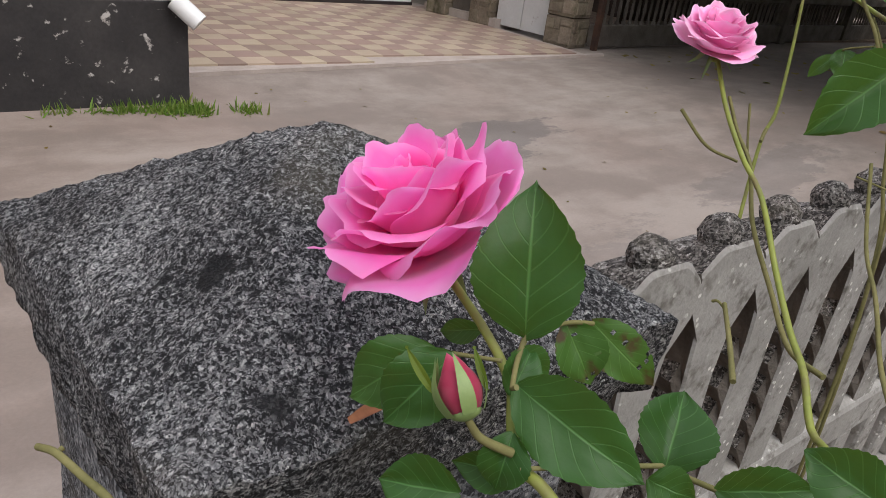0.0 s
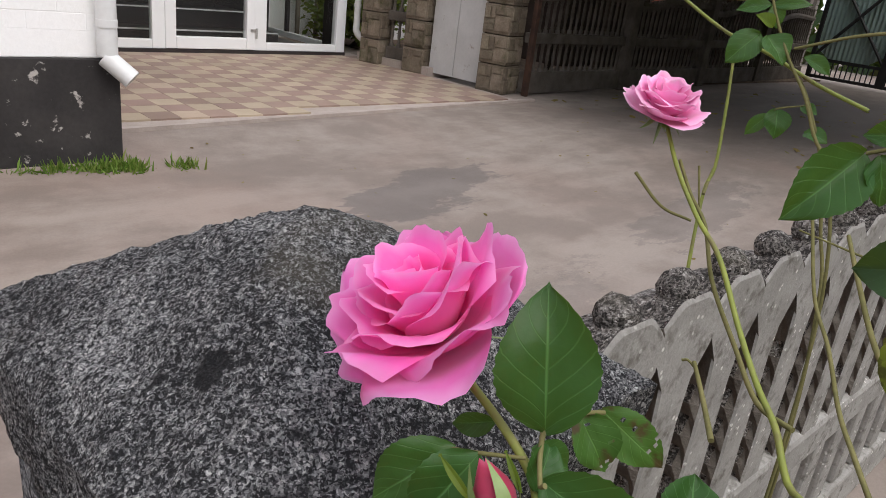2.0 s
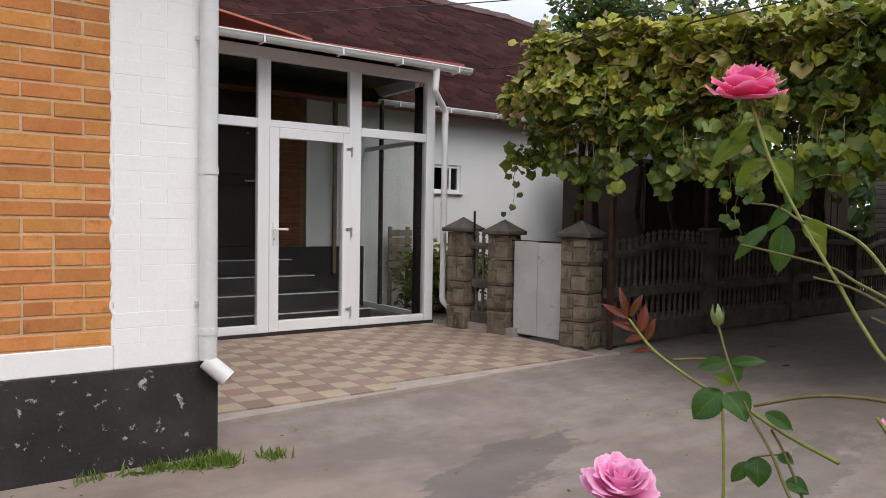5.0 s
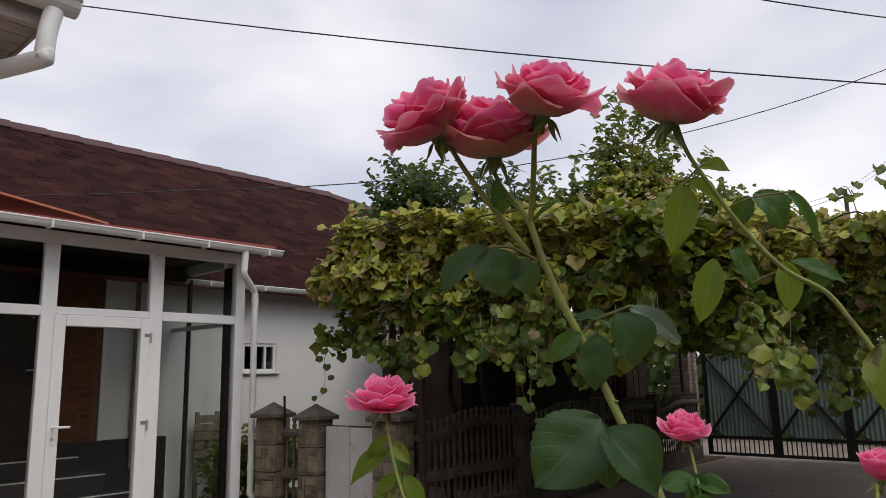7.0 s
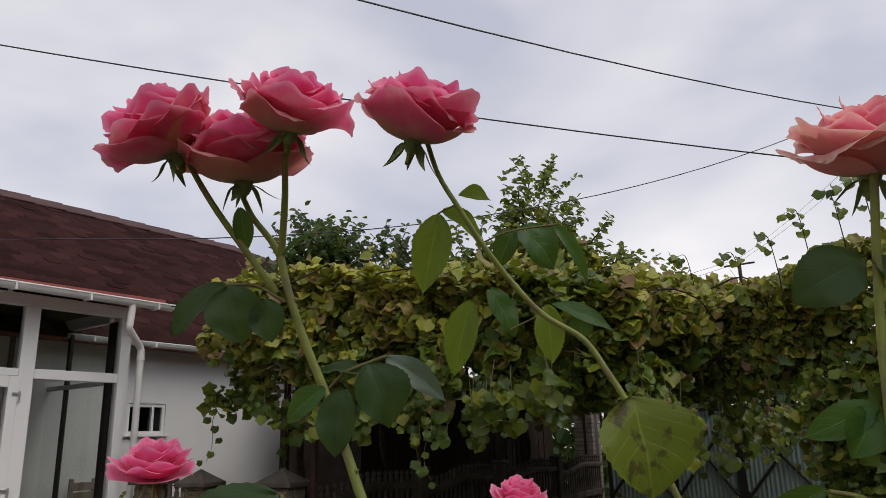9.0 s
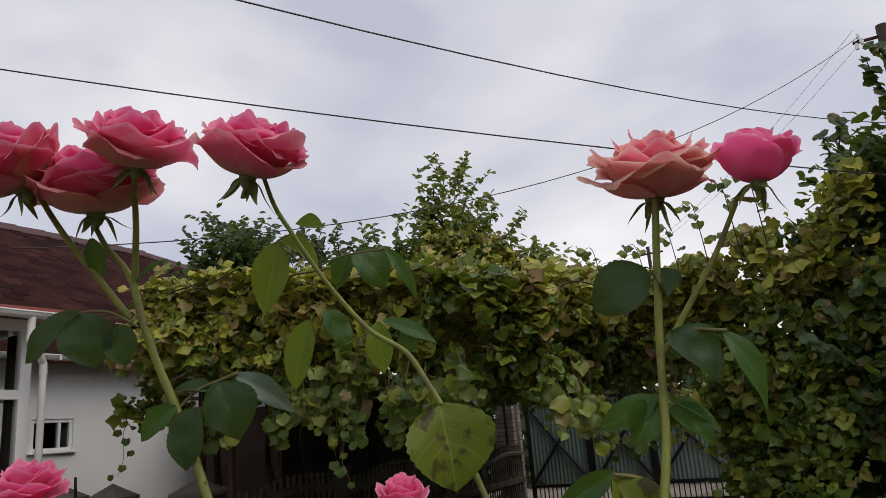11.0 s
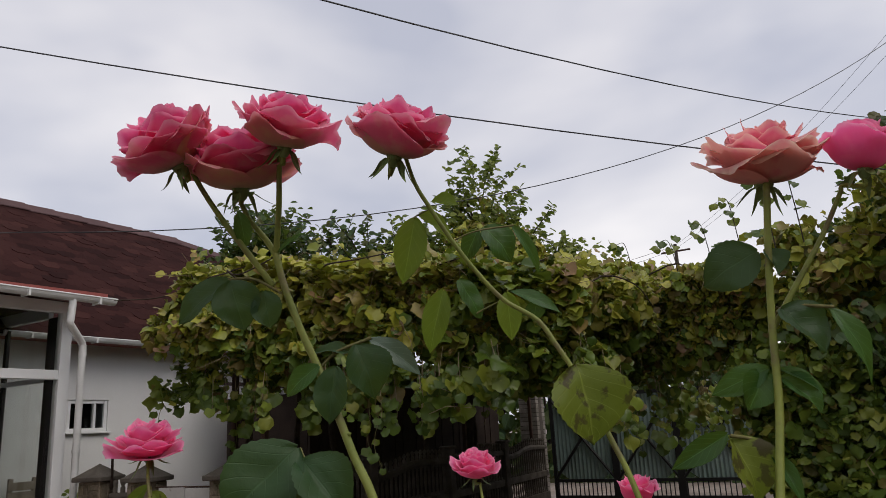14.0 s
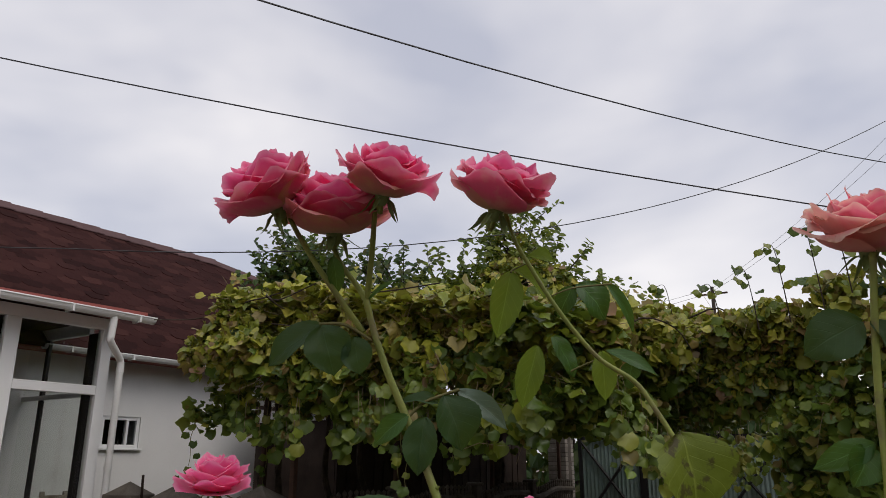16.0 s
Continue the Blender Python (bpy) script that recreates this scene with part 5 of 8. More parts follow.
VINES = [vine_leaf(0.30, 0.55, 0.05, 0.10), vine_leaf(0.10, -0.50, 0.07, -0.15), vine_leaf(0.75, 0.30, 0.04, 0.0), vine_leaf(-0.15, 1.0, 0.09, 0.2), vine_leaf(0.20, 0.1, 0.12, -0.2)]
VINE = VINES[0]
VINE_F = [(0, i, i + 1) for i in range(1, 15)] + [(0, 15, 1)]
OVAL = np.array([(0, 0, 0), (0.31, 0.30, 0.08), (0.28, 0.68, 0.05), (0, 1.0, -0.10), (-0.28, 0.68, 0.05), (-0.31, 0.30, 0.08)])
OVAL_F = [(0, 1, 2, 3), (0, 3, 4, 5)]


def spread_leaves(shape, faces, places, normals, tips, sizes):
    """One big mesh of leaves laid at places."""
    tx, ty, nz = basis(normals, tips)
    n3 = len(places)
    v = places[:, None] + sizes[:, None, None] * (shape[None, :, 0:1] * tx[:, None] + shape[None, :, 1:2] * ty[:, None] + shape[None, :, 2:3] * nz[:, None])
    k = len(shape)
    fs2 = [[i * k + j for j in f] for i in range(n3) for f in faces]
    return v.reshape(-1, 3), fs2


def mixed_leaves(places, normals, tips, sizes):
    """Vine leaves of all kinds, in turn, as one set of points and faces."""
    vs, fs, start = [], [], 0
    for k, shape in enumerate(VINES):
        v, f = spread_leaves(shape, VINE_F, places[k::len(VINES)], normals[k::len(VINES)], tips[k::len(VINES)], sizes[k::len(VINES)])
        vs.append(v)
        fs += [[q + start for q in face] for face in f]
        start += len(v)
    return np.concatenate(vs), fs


rng = np.random.default_rng(4)


def lump(p, s):
    return noise.fractal(Vector(p) * s, 0.8, 2.0, 3)


def vine_top(x, y):
    """Height of the arbor's leafy top."""
    edge = 2.50 + 0.13 * max(0.0, x - 0.5) + 0.17 * (y + 4.85)
    return min(3.02, edge) + 0.14 * lump((x, y, 0.0), 1.1)


def vine_foot(x, y, s):
    """Height at which the leafy skirt ends."""
    return 1.62 + 0.30 * lump((x * 1.3, y * 1.3, s), 1.0) + 0.22 * lump((x * 4, y * 4, s), 1.0)


vp, vn, vt = [], [], []
hung = []


def keep(p, cut):
    """Leaves stand in clumps with gaps between them."""
    return noise.fractal(Vector(p) * 2.6, 0.7, 2.1, 3) > cut


# west end, south side, top
while len(vp) < 5600:
    y = rng.uniform(-5.0, -0.5)
    x = 0.45 + 0.14 * max(0.0, -(y + 3.0)) + abs(rng.normal(0, 0.26)) + 0.22 * lump((0, y, 5), 1.6)
    top = vine_top(x, y)
    foot = vine_foot(0.5, y, 2.0) + 0.14
    if y > -1.7:
        foot += 0.25 * lump((0, y, 1), 2.0) - 0.10
    f = rng.uniform(0, 1) ** 0.85
    zz = foot + (top - foot) * f
    if y > -1.30 + 0.28 * math.sin(math.pi * min(1.0, max(0.0, (zz - 1.45) / 1.5))) - 0.30 * max(0.0, zz - 2.4) + 0.22 * lump((zz, 0, 8), 2.5):
        continue
    bulge = 0.26 * math.sin(math.pi * min(1, max(0, f))) + 0.15 * lump((y, zz, 4), 2.2)
    q = (x - bulge, y, zz)
    if not keep(q, 0.03):
        continue
    vp.append(q)
    vn.append((-0.5 + rng.normal(0, 0.75), -0.35 + rng.normal(0, 0.75), 0.65 + rng.normal(0, 0.6)))
    vt.append((-0.4 + rng.normal(0, 0.4), -0.3 + rng.normal(0, 0.4), -0.75))
south = len(vp)
while len(vp) < south + 7800:
    x = 0.7 + 6.6 * rng.uniform(0, 1) ** 1.15
    yb = -5.0 + 0.3 * lump((x, 0, 3), 1.2)
    y = yb + abs(rng.normal(0, 0.28))
    top = vine_top(x, y) + 0.02
    foot = vine_foot(x, -5.0, 6.0) - 0.08 + 0.24 * ease((x - 1.2) / 1.2) + 0.07 * min(3.0, max(0.0, x - 3))
    f = rng.uniform(0, 1) ** 0.9
    zz = foot + (top - foot) * f
    bulge = 0.22 * math.sin(math.pi * min(1, max(0, f))) + 0.15 * lump((x, zz, 6), 2.2)
    q = (x, y - bulge, zz)
    if not keep(q, 0.03):
        continue
    vp.append(q)
    vn.append((-0.35 + rng.normal(0, 0.75), -0.50 + rng.normal(0, 0.75), 0.65 + rng.normal(0, 0.6)))
    vt.append((-0.3 + rng.normal(0, 0.4), -0.4 + rng.normal(0, 0.4), -0.75))
roofed = len(vp)
while len(vp) < roofed + 14000:
    x, y = 0.35 + 6.9 * rng.uniform() ** 1.1, rng.uniform(-5.1, -1.1)
    vp.append((x, y, vine_top(x, y) - abs(rng.normal(0, 0.12)) + 0.05 + 0.10 * max(0, lump((x, y, 9), 3.0))))
    vn.append((rng.normal(-0.2, 0.4), rng.normal(-0.2, 0.4), 0.9))
    vt.append((rng.normal(0, 0.7), rng.normal(0, 0.7), -0.3))
# leaves hanging inside, under the roof
for k in range(4200):
    x, y = 0.7 + 6.4 * rng.uniform() ** 1.1, rng.uniform(-4.8, -0.7)
    vp.append((x, y, vine_top(x, y) - 0.15 - abs(rng.normal(0, 0.30))))
    vn.append((-0.5 + rng.normal(0, 0.5), -0.3 + rng.normal(0, 0.5), 0.5))
    vt.append((rng.normal(0, 0.5), rng.normal(0, 0.5), -0.8))
# far end over the gate
for k in range(2000):
    y = rng.uniform(-5.3, -0.6)
    zz = rng.uniform(1.95 + 0.2 * lump((y, 0, 4), 1.5), 3.05)
    vp.append((7.25 + rng.normal(0, 0.15), y, zz))
    vn.append((-0.7 + rng.normal(0, 0.4), rng.normal(0, 0.4), 0.5))
    vt.append((rng.normal(0, 0.4), rng.normal(0, 0.4), -0.8))
# vine that climbs into the two trees behind
for centre, radii, count in (((5.7, -1.95, 3.9), (0.8, 1.0, 0.95), 2800), ((5.75, -1.80, 4.6), (0.4, 0.45, 0.65), 600), ((3.9, 0.55, 3.62), (0.65, 0.75, 0.55), 1500), ((4.9, -0.7, 3.55), (0.9, 0.8, 0.40), 1500)):
    for k in range(count):
        d = rng.normal(0, 1, 3)
        d *= rng.uniform(0.75, 1.08) / np.linalg.norm(d)
        q = tuple(np.array(centre) + d * np.array(radii) * (1 - 0.35 * max(0.0, d[2])))
        if keep(q, -0.02):
            vp.append(q)
            vn.append((-0.4 + rng.normal(0, 0.7), -0.35 + rng.normal(0, 0.7), 0.6 + rng.normal(0, 0.5)))
            vt.append((rng.normal(-0.2, 0.5), rng.normal(-0.2, 0.5), -0.7))
# belt that closes the arbor towards the overgrown shrub
belt = len(vp)
while len(vp) < belt + 7800:
    f = rng.uniform(0, 1)
    x, y = 2.75 - 1.0 * f, -4.95 - 2.45 * f
    top = 2.62 + 0.25 * f + 0.5 * max(0.0, f - 0.6) + 0.18 * lump((x, y, 3), 1.6)
    foot = 1.84 + 0.20 * lump((y * 2, 0, 7), 1.0) if y > -6.0 else max(0.0, 0.9 - 5.0 * (-6.05 - y))
    zz = foot + (top - foot) * rng.uniform(0, 1) ** 0.85
    q = (x + abs(rng.normal(0, 0.25)) - 0.22 * lump((y, zz, 2), 1.8), y + rng.normal(0, 0.08), zz)
    if not keep(q, -0.16):
        continue
    vp.append(q)
    vn.append((-0.5 + rng.normal(0, 0.7), -0.2 + rng.normal(0, 0.7), 0.55 + rng.normal(0, 0.5)))
    vt.append((-0.4 + rng.normal(0, 0.4), -0.2 + rng.normal(0, 0.4), -0.75))
# shoots that stand up from the top and trail from the skirt
for k in range(110):
    x, y = rng.uniform(0.5, 8.0), rng.uniform(-5.2, -0.9)
    z0 = vine_top(x, y)
    dx, dy = rng.normal(0, 0.05, 2)
    for s in range(6):
        vp.append((x + dx * s, y + dy * s, z0 + 0.045 * s + rng.uniform(0, 0.04)))
        vn.append((rng.normal(-0.4, 0.4), rng.normal(-0.4, 0.4), 0.6))
        vt.append((rng.normal(0, 0.6), rng.normal(0, 0.6), -0.4))
for k in range(84):
    if k % 2:
        x, y = rng.uniform(0.25, 0.6), rng.uniform(-4.9, -1.7)
        z0 = vine_foot(0.5, y, 2.0) + 0.24
    else:
        x, y = rng.uniform(0.8, 6.5), rng.uniform(-5.3, -5.0)
        z0 = vine_foot(x, -5.0, 6.0)
    drop = rng.uniform(0.12, 0.32) if k % 2 else rng.uniform(0.15, 0.5)
    hung.append(((x, y, z0 + 0.15), (x + rng.normal(0, 0.02), y + rng.normal(0, 0.02), z0 - 0.5 * drop), (x, y, z0 - drop)))
    for s in range(8):
        vp.append((x + rng.normal(0, 0.035), y + rng.normal(0, 0.035), z0 - drop * s / 7))
        vn.append((-0.6 + rng.normal(0, 0.3), -0.6 + rng.normal(0, 0.3), 0.3))
        vt.append((rng.normal(0, 0.3), rng.normal(0, 0.3), -1.0))
vp, vn, vt = np.array(vp), np.array(vn), np.array(vt)
size = 0.045 + 0.105 * rng.uniform(0, 1, len(vp)) ** 1.5

arbor = thing("vine_arbor", (0.8, -3.5, 0.0), "grape vine arbor over the driveway with green and yellowing leaves", "vine")
SINGLE = [mesh_of("leaf", shape, VINE_F, M["vine_piece"]) for shape in VINES]
for me in SINGLE:
    for q in me.polygons:
        q.use_smooth = True
order = np.argsort(np.linalg.norm(vp - np.array([-1.5, -5.5, 2.0]), axis=1))
chosen = set(order[:280].tolist())
for i in sorted(chosen):
    tx, ty, nz = (Vector(a) for a in basis(vn[i], vt[i]))
    rot = Matrix((tx, ty, nz)).transposed().to_4x4()
    piece("leaf", SINGLE[i % 5], arbor, Matrix.Translation(vp[i]) @ rot @ Matrix.Scale(float(size[i]), 4))
rest = np.array([i for i in range(len(vp)) if i not in chosen])
# the top has turned yellow and brown, the hanging sides are still green; light is toned in too, top lighter and sides
# darker
ripe = rng.uniform(0, 1, len(vp)) < 1 / (1 + np.exp(-(vp[:, 2] - 2.2) * 7))
for pick, tone, label in ((rest[~ripe[rest]], "vine_leaf", "dark green vine leaves"), (rest[ripe[rest]], "vine_ripe_lit", "yellowing and browned vine leaves")):
    v2, f2 = mixed_leaves(vp[pick] - np.array(ORIGIN[arbor]), vn[pick], vt[pick], size[pick])
    tagged(as_part("foliage", mesh_of("foliage", v2, f2, M[tone]), None, arbor, label, smooth=True), kind="stuff")
# dry curled leaves and bare twigs in the skirts
dry = rng.choice(len(vp), 900, replace=False)
v2, f2 = spread_leaves(VINE * np.array([0.55, 0.9, 2.6]), VINE_F, vp[dry] + np.array([-0.05, -0.05, 0.0]) - np.array(ORIGIN[arbor]), vn[dry], vt[dry], size[dry] * 0.8)
tagged(as_part("dry_leaves", mesh_of("dry_leaves", v2, f2, M["litter"]), None, arbor, "curled dry brown leaves"), kind="stuff")
bm = bmesh.new()
for i in rng.choice(len(vp), 420, replace=False):
    a = Vector(vp[i]) + Vector((-0.06, -0.06, 0.03))
    d = Vector((rng.normal(-0.1, 0.5), rng.normal(-0.1, 0.5), rng.normal(-0.4, 0.5))).normalized() * rng.uniform(0.15, 0.4)
    bend = Vector(rng.normal(0, 0.03, 3))
    tube(bm, [a, a + d * 0.5 + bend, a + d], 0.0032, 4, 0.0015)
for line in hung:
    tube(bm, smooth_line(line, 4), 0.003, 4, 0.0015)
tagged(part("twig_tangle", bm, M["pale_twig"], arbor, "thin pale vine twigs"), kind="stuff")
# long shoots rising over the belt
random.seed(44)
for x, y, z0, z1 in ((1.75, -6.30, 2.60, 3.05), (1.70, -6.55, 2.65, 3.12), (1.85, -6.05, 2.58, 2.92), (1.95, -5.75, 2.58, 2.85), (1.6, -6.75, 2.75, 3.2), (2.2, -5.3, 2.6, 2.95), (1.1, -4.6, 2.6, 2.85)):
    line = [(x, y, z0 - 0.15), (x - 0.03, y + 0.02, 0.6 * z0 + 0.4 * z1), (x - 0.08, y + 0.05, z1), (x - 0.13, y + 0.13, z1 - 0.02)]
    part("tendril", tubed(line, 0.005, 6, 0.002), M["bark"], arbor)
    for k in range(9):
        a = Vector(line[1 + k % 3]).lerp(Vector(line[k % 3]), random.random())
        q = a + Vector((random.uniform(-0.06, 0.06), random.uniform(-0.06, 0.06), random.uniform(-0.05, 0.04)))
        nv = np.array((-0.7 + random.uniform(-0.5, 0.5), -0.4 + random.uniform(-0.5, 0.5), 0.4))
        tx, ty, nz = (Vector(b) for b in basis(nv, np.array((random.uniform(-0.5, 0.5), random.uniform(-0.5, 0.5), -0.8))))
        piece("leaf", SINGLE[k % 5], arbor, Matrix.Translation(q) @ Matrix((tx, ty, nz)).transposed().to_4x4() @ Matrix.Scale(random.uniform(0.06, 0.10), 4))
random.seed(21)
for x, y in ((1.25, -1.25), (1.0, -1.6), (2.6, -1.5), (4.4, -1.4), (1.9, -1.45), (6.2, -1.3)):
    pts = [(x, y, 0)]
    for k in range(1, 7):
        pts.append((x + random.uniform(-0.10, 0.10), y + random.uniform(-0.12, 0.10), 0.42 * k))
    part("trunk", tubed(pts, 0.05, 8, 0.022), M["bark"], arbor)
for k in range(60):
    x, y = 0.4 + 7.4 * random.random() ** 1.2, random.uniform(-5.0, -0.8)
    z0 = vine_top(x, y) - 0.12
    a = random.uniform(0, math.tau)
    pts = [(x + s * 0.28 * math.cos(a + 0.3 * s), y + s * 0.28 * math.sin(a + 0.3 * s), z0 + random.uniform(-0.10, 0.12)) for s in range(5)]
    part("branch", tubed(pts, 0.010, 6, 0.005, 3), M["bark"], arbor)
for y in (-4.6, -1.45):
    for x in (1.0, 3.2, 5.6, 8.0):
        if (x, y) != (1.0, -4.6) and y > -4:
            part("arbor_post", boxed(x - 0.025, x + 0.025, y - 0.025, y + 0.025, 0, 2.55), M["rust"], arbor)
for x in (0.9, 2.3, 3.7, 5.1, 6.5, 7.9):
    part("arbor_beam", straight([(x, -4.8, 2.42 + 0.02 * x), (x, -3.0, 2.66 + 0.02 * x), (x, -0.8, 2.62)], 0.02, 6), M["rust"], arbor)
for y in (-4.8, -3.6, -2.2, -0.9):
    part("arbor_beam", straight([(0.7, y, 2.46 + 0.05 * (y + 4.8)), (8.2, y, 2.6 + 0.05 * (y + 4.8))], 0.018, 6), M["rust"], arbor)

# hanging tendrils with leaves
random.seed(31)
for x, y, z0, z1 in ((0.30, -3.74, 1.72, 1.14), (0.36, -3.62, 1.78, 1.30), (0.75, -1.75, 1.75, 1.22), (2.9, -4.95, 1.6, 1.05), (0.35, -1.12, 1.9, 1.28)):
    line = [(x + random.uniform(-0.03, 0.03), y + random.uniform(-0.03, 0.03), z0 + (z1 - z0) * k / 5) for k in range(6)]
    part("tendril", tubed(line, 0.004, 6, 0.002), M["twig"], arbor)
    for k in range(9):
        q = Vector(line[k % 6]) + Vector((random.uniform(-0.07, 0.07), random.uniform(-0.07, 0.07), random.uniform(-0.05, 0.05)))
        nv = np.array((-0.7 + random.uniform(-0.3, 0.3), -0.6 + random.uniform(-0.3, 0.3), 0.3))
        tx, ty, nz = (Vector(a) for a in basis(nv, np.array((random.uniform(-0.3, 0.3), random.uniform(-0.3, 0.3), -1.0))))
        piece("leaf", SINGLE[k % 5], arbor, Matrix.Translation(q) @ Matrix((tx, ty, nz)).transposed().to_4x4() @ Matrix.Scale(random.uniform(0.05, 0.09), 4))


def tree(name, label, base, limbs, crown, leaves, leaf_size, material, seed, category="tree", shape=OVAL, faces=OVAL_F, shoots=0):
    """A tapered trunk, limbs that fork, and leaves round the twigs. crown: list of (centre, radii)."""
    random.seed(seed)
    r2 = np.random.default_rng(seed)
    t = thing(name, base, label, category)
    base = Vector(base)
    heart = Vector(crown[0][0])
    trunk_top = base.lerp(heart, 0.55)
    part("trunk", tubed([base, base.lerp(trunk_top, 0.5) + Vector((0.08, -0.05, 0)), trunk_top], limbs * 1.6, 8, limbs), M["bark"], t)
    pl, nl, tl = [], [], []
    total = sum(c[1][0] * c[1][1] * c[1][2] for c in crown)
    for centre, radii in crown:
        centre = Vector(centre)
        share = radii[0] * radii[1] * radii[2] / total
        twigs = max(8, int(70 * share))
        for k in range(twigs):
            d = Vector((random.gauss(0, 1), random.gauss(0, 1), random.gauss(0.3, 1))).normalized()
            far = random.uniform(0.6, 1.08)
            tip = centre + Vector((d.x * radii[0], d.y * radii[1], d.z * radii[2])) * far
            start = trunk_top.lerp(centre, random.uniform(0.1, 1.0))
            bend = start.lerp(tip, 0.5) + Vector((random.uniform(-0.1, 0.1), random.uniform(-0.1, 0.1), 0.12))
            line = smooth_line([start, bend, tip], 5)
            bm2 = bmesh.new()
            tube(bm2, line, limbs * 0.35, 5, 0.003)
            part("limb", bm2, M["bark"], t)
            for s in range(int(leaves * share / twigs)):
                f = r2.uniform(0.35, 1.0)
                q = line[min(len(line) - 1, int(f * len(line)))]
                pl.append(np.array(q) + r2.normal(0, leaf_size * 1.3, 3))
                nl.append((r2.normal(-0.2, 0.5), r2.normal(-0.3, 0.5), 0.6))
                tl.append((r2.normal(d.x, 0.5), r2.normal(d.y, 0.5), r2.normal(0.0, 0.5)))
    # shoots that stand out of the crown, leaves on alternate sides
    for k in range(shoots):
        centre, radii = crown[k % len(crown)]
        d = Vector((random.gauss(0, 0.6), random.gauss(0, 0.6), random.uniform(0.6, 1.2))).normalized()
        start = Vector(centre) + Vector((d.x * radii[0], d.y * radii[1], d.z * radii[2])) * 0.75
        reach = random.uniform(0.35, 0.75)
        lean = Vector((random.gauss(0, 0.12), random.gauss(0, 0.12), 0))
        line = smooth_line([start, start + d * reach * 0.5 + lean * 0.3, start + d * reach + lean], 6)
        bm2 = bmesh.new()
        tube(bm2, line, 0.009, 5, 0.003)
        part("shoot", bm2, M["bark"], t)
        for i in range(2, len(line)):
            side = d.cross(Vector((random.gauss(0, 1), random.gauss(0, 1), 0.2))).normalized() * (1 if i % 2 else -1)
            for turn_l in (side, -side) if random.random() < 0.6 else (side,):
                pl.append(np.array(line[i]) + r2.normal(0, 0.006, 3))
                nl.append((r2.normal(-0.5, 0.4), r2.normal(-0.4, 0.4), 0.5))
                tl.append((turn_l.x, turn_l.y, turn_l.z + 0.5))
    pl = np.array(pl) - np.array(base)
    v3, f3 = spread_leaves(shape, faces, pl, np.array(nl), np.array(tl), r2.uniform(0.7, 1.3, len(pl)) * leaf_size)
    tagged(as_part("crown", mesh_of("crown", v3, f3, material), None, t), kind="stuff")
    return t


tree("fruit_tree", "slender green fruit tree rising behind the vine arbor", (5.9, -1.1, 0), 0.06, [((5.75, -1.80, 4.6), (0.5, 0.6, 1.05)), ((5.95, -2.2, 3.95), (0.75, 0.9, 0.7)), ((5.4, -1.0, 3.8), (0.8, 0.8, 0.65)), ((6.6, -3.0, 3.6), (0.7, 0.8, 0.5))], 8500, 0.115, M["tree_leaf"], 3, shoots=34)
tree("young_tree", "dark leaved young tree beside the house roof", (3.9, 0.95, 0), 0.05, [((3.85, 0.85, 4.05), (0.65, 0.7, 0.75)), ((4.5, 0.2, 3.75), (0.65, 0.7, 0.6)), ((3.4, 1.25, 3.6), (0.55, 0.4, 0.6)), ((4.6, -0.5, 3.7), (0.5, 0.5, 0.55))], 6000, 0.11, M["shrub_leaf"], 5, shoots=40)
# the crown lump at y -9.9 is unseen, added to shade the driveway
tree("climber_tree", "tall dark shrub overgrown with vine beside the driveway", (2.9, -8.2, 0), 0.07, [((2.5, -8.2, 3.1), (0.75, 0.75, 1.05)), ((2.4, -7.7, 2.2), (0.7, 0.75, 0.9)), ((2.4, -7.3, 1.2), (0.6, 0.85, 1.0)), ((2.3, -8.9, 2.4), (0.8, 0.9, 1.7)), ((2.9, -9.9, 4.0), (1.1, 1.0, 1.5)), ((2.25, -8.25, 3.55), (0.40, 0.40, 0.45)), ((2.9, -7.0, 1.9), (0.5, 0.6, 0.9)), ((2.7, -6.9, 0.8), (0.5, 0.6, 0.9)), ((2.45, -7.98, 3.35), (0.40, 0.38, 0.5)), ((2.6, -7.35, 2.75), (0.5, 0.45, 0.6))], 25000, 0.105, M["shrub_vine"], 7, "shrub", VINE, VINE_F, shoots=22)
# added tree outside the view, blocks sky light from the driveway
tree("unseen_shade_tree", "large dark leaved tree added out of view for shade", (5.2, -11.6, 0), 0.16, [((5.2, -11.6, 4.8), (2.4, 2.3, 2.4)), ((8.4, -11.8, 4.4), (2.2, 2.1, 2.2)), ((2.4, -12.2, 4.2), (2.0, 1.9, 2.0))], 15000, 0.24, M["shrub_leaf"], 29)
tree("far_tree", "distant dark tree beyond the gate", (16.0, 2.5, 0), 0.10, [((16.0, 2.3, 3.6), (1.6, 1.8, 1.2))], 1800, 0.18, M["shrub_leaf"], 9)
tree("garden_shrub", "leafy green shrub beside the porch glass", (0.75, 0.75, 0), 0.02, [((0.62, 0.75, 0.40), (0.42, 0.45, 0.42)), ((1.2, 0.8, 0.40), (0.4, 0.4, 0.4))], 2600, 0.075, M["tree_leaf"], 13, "shrub")


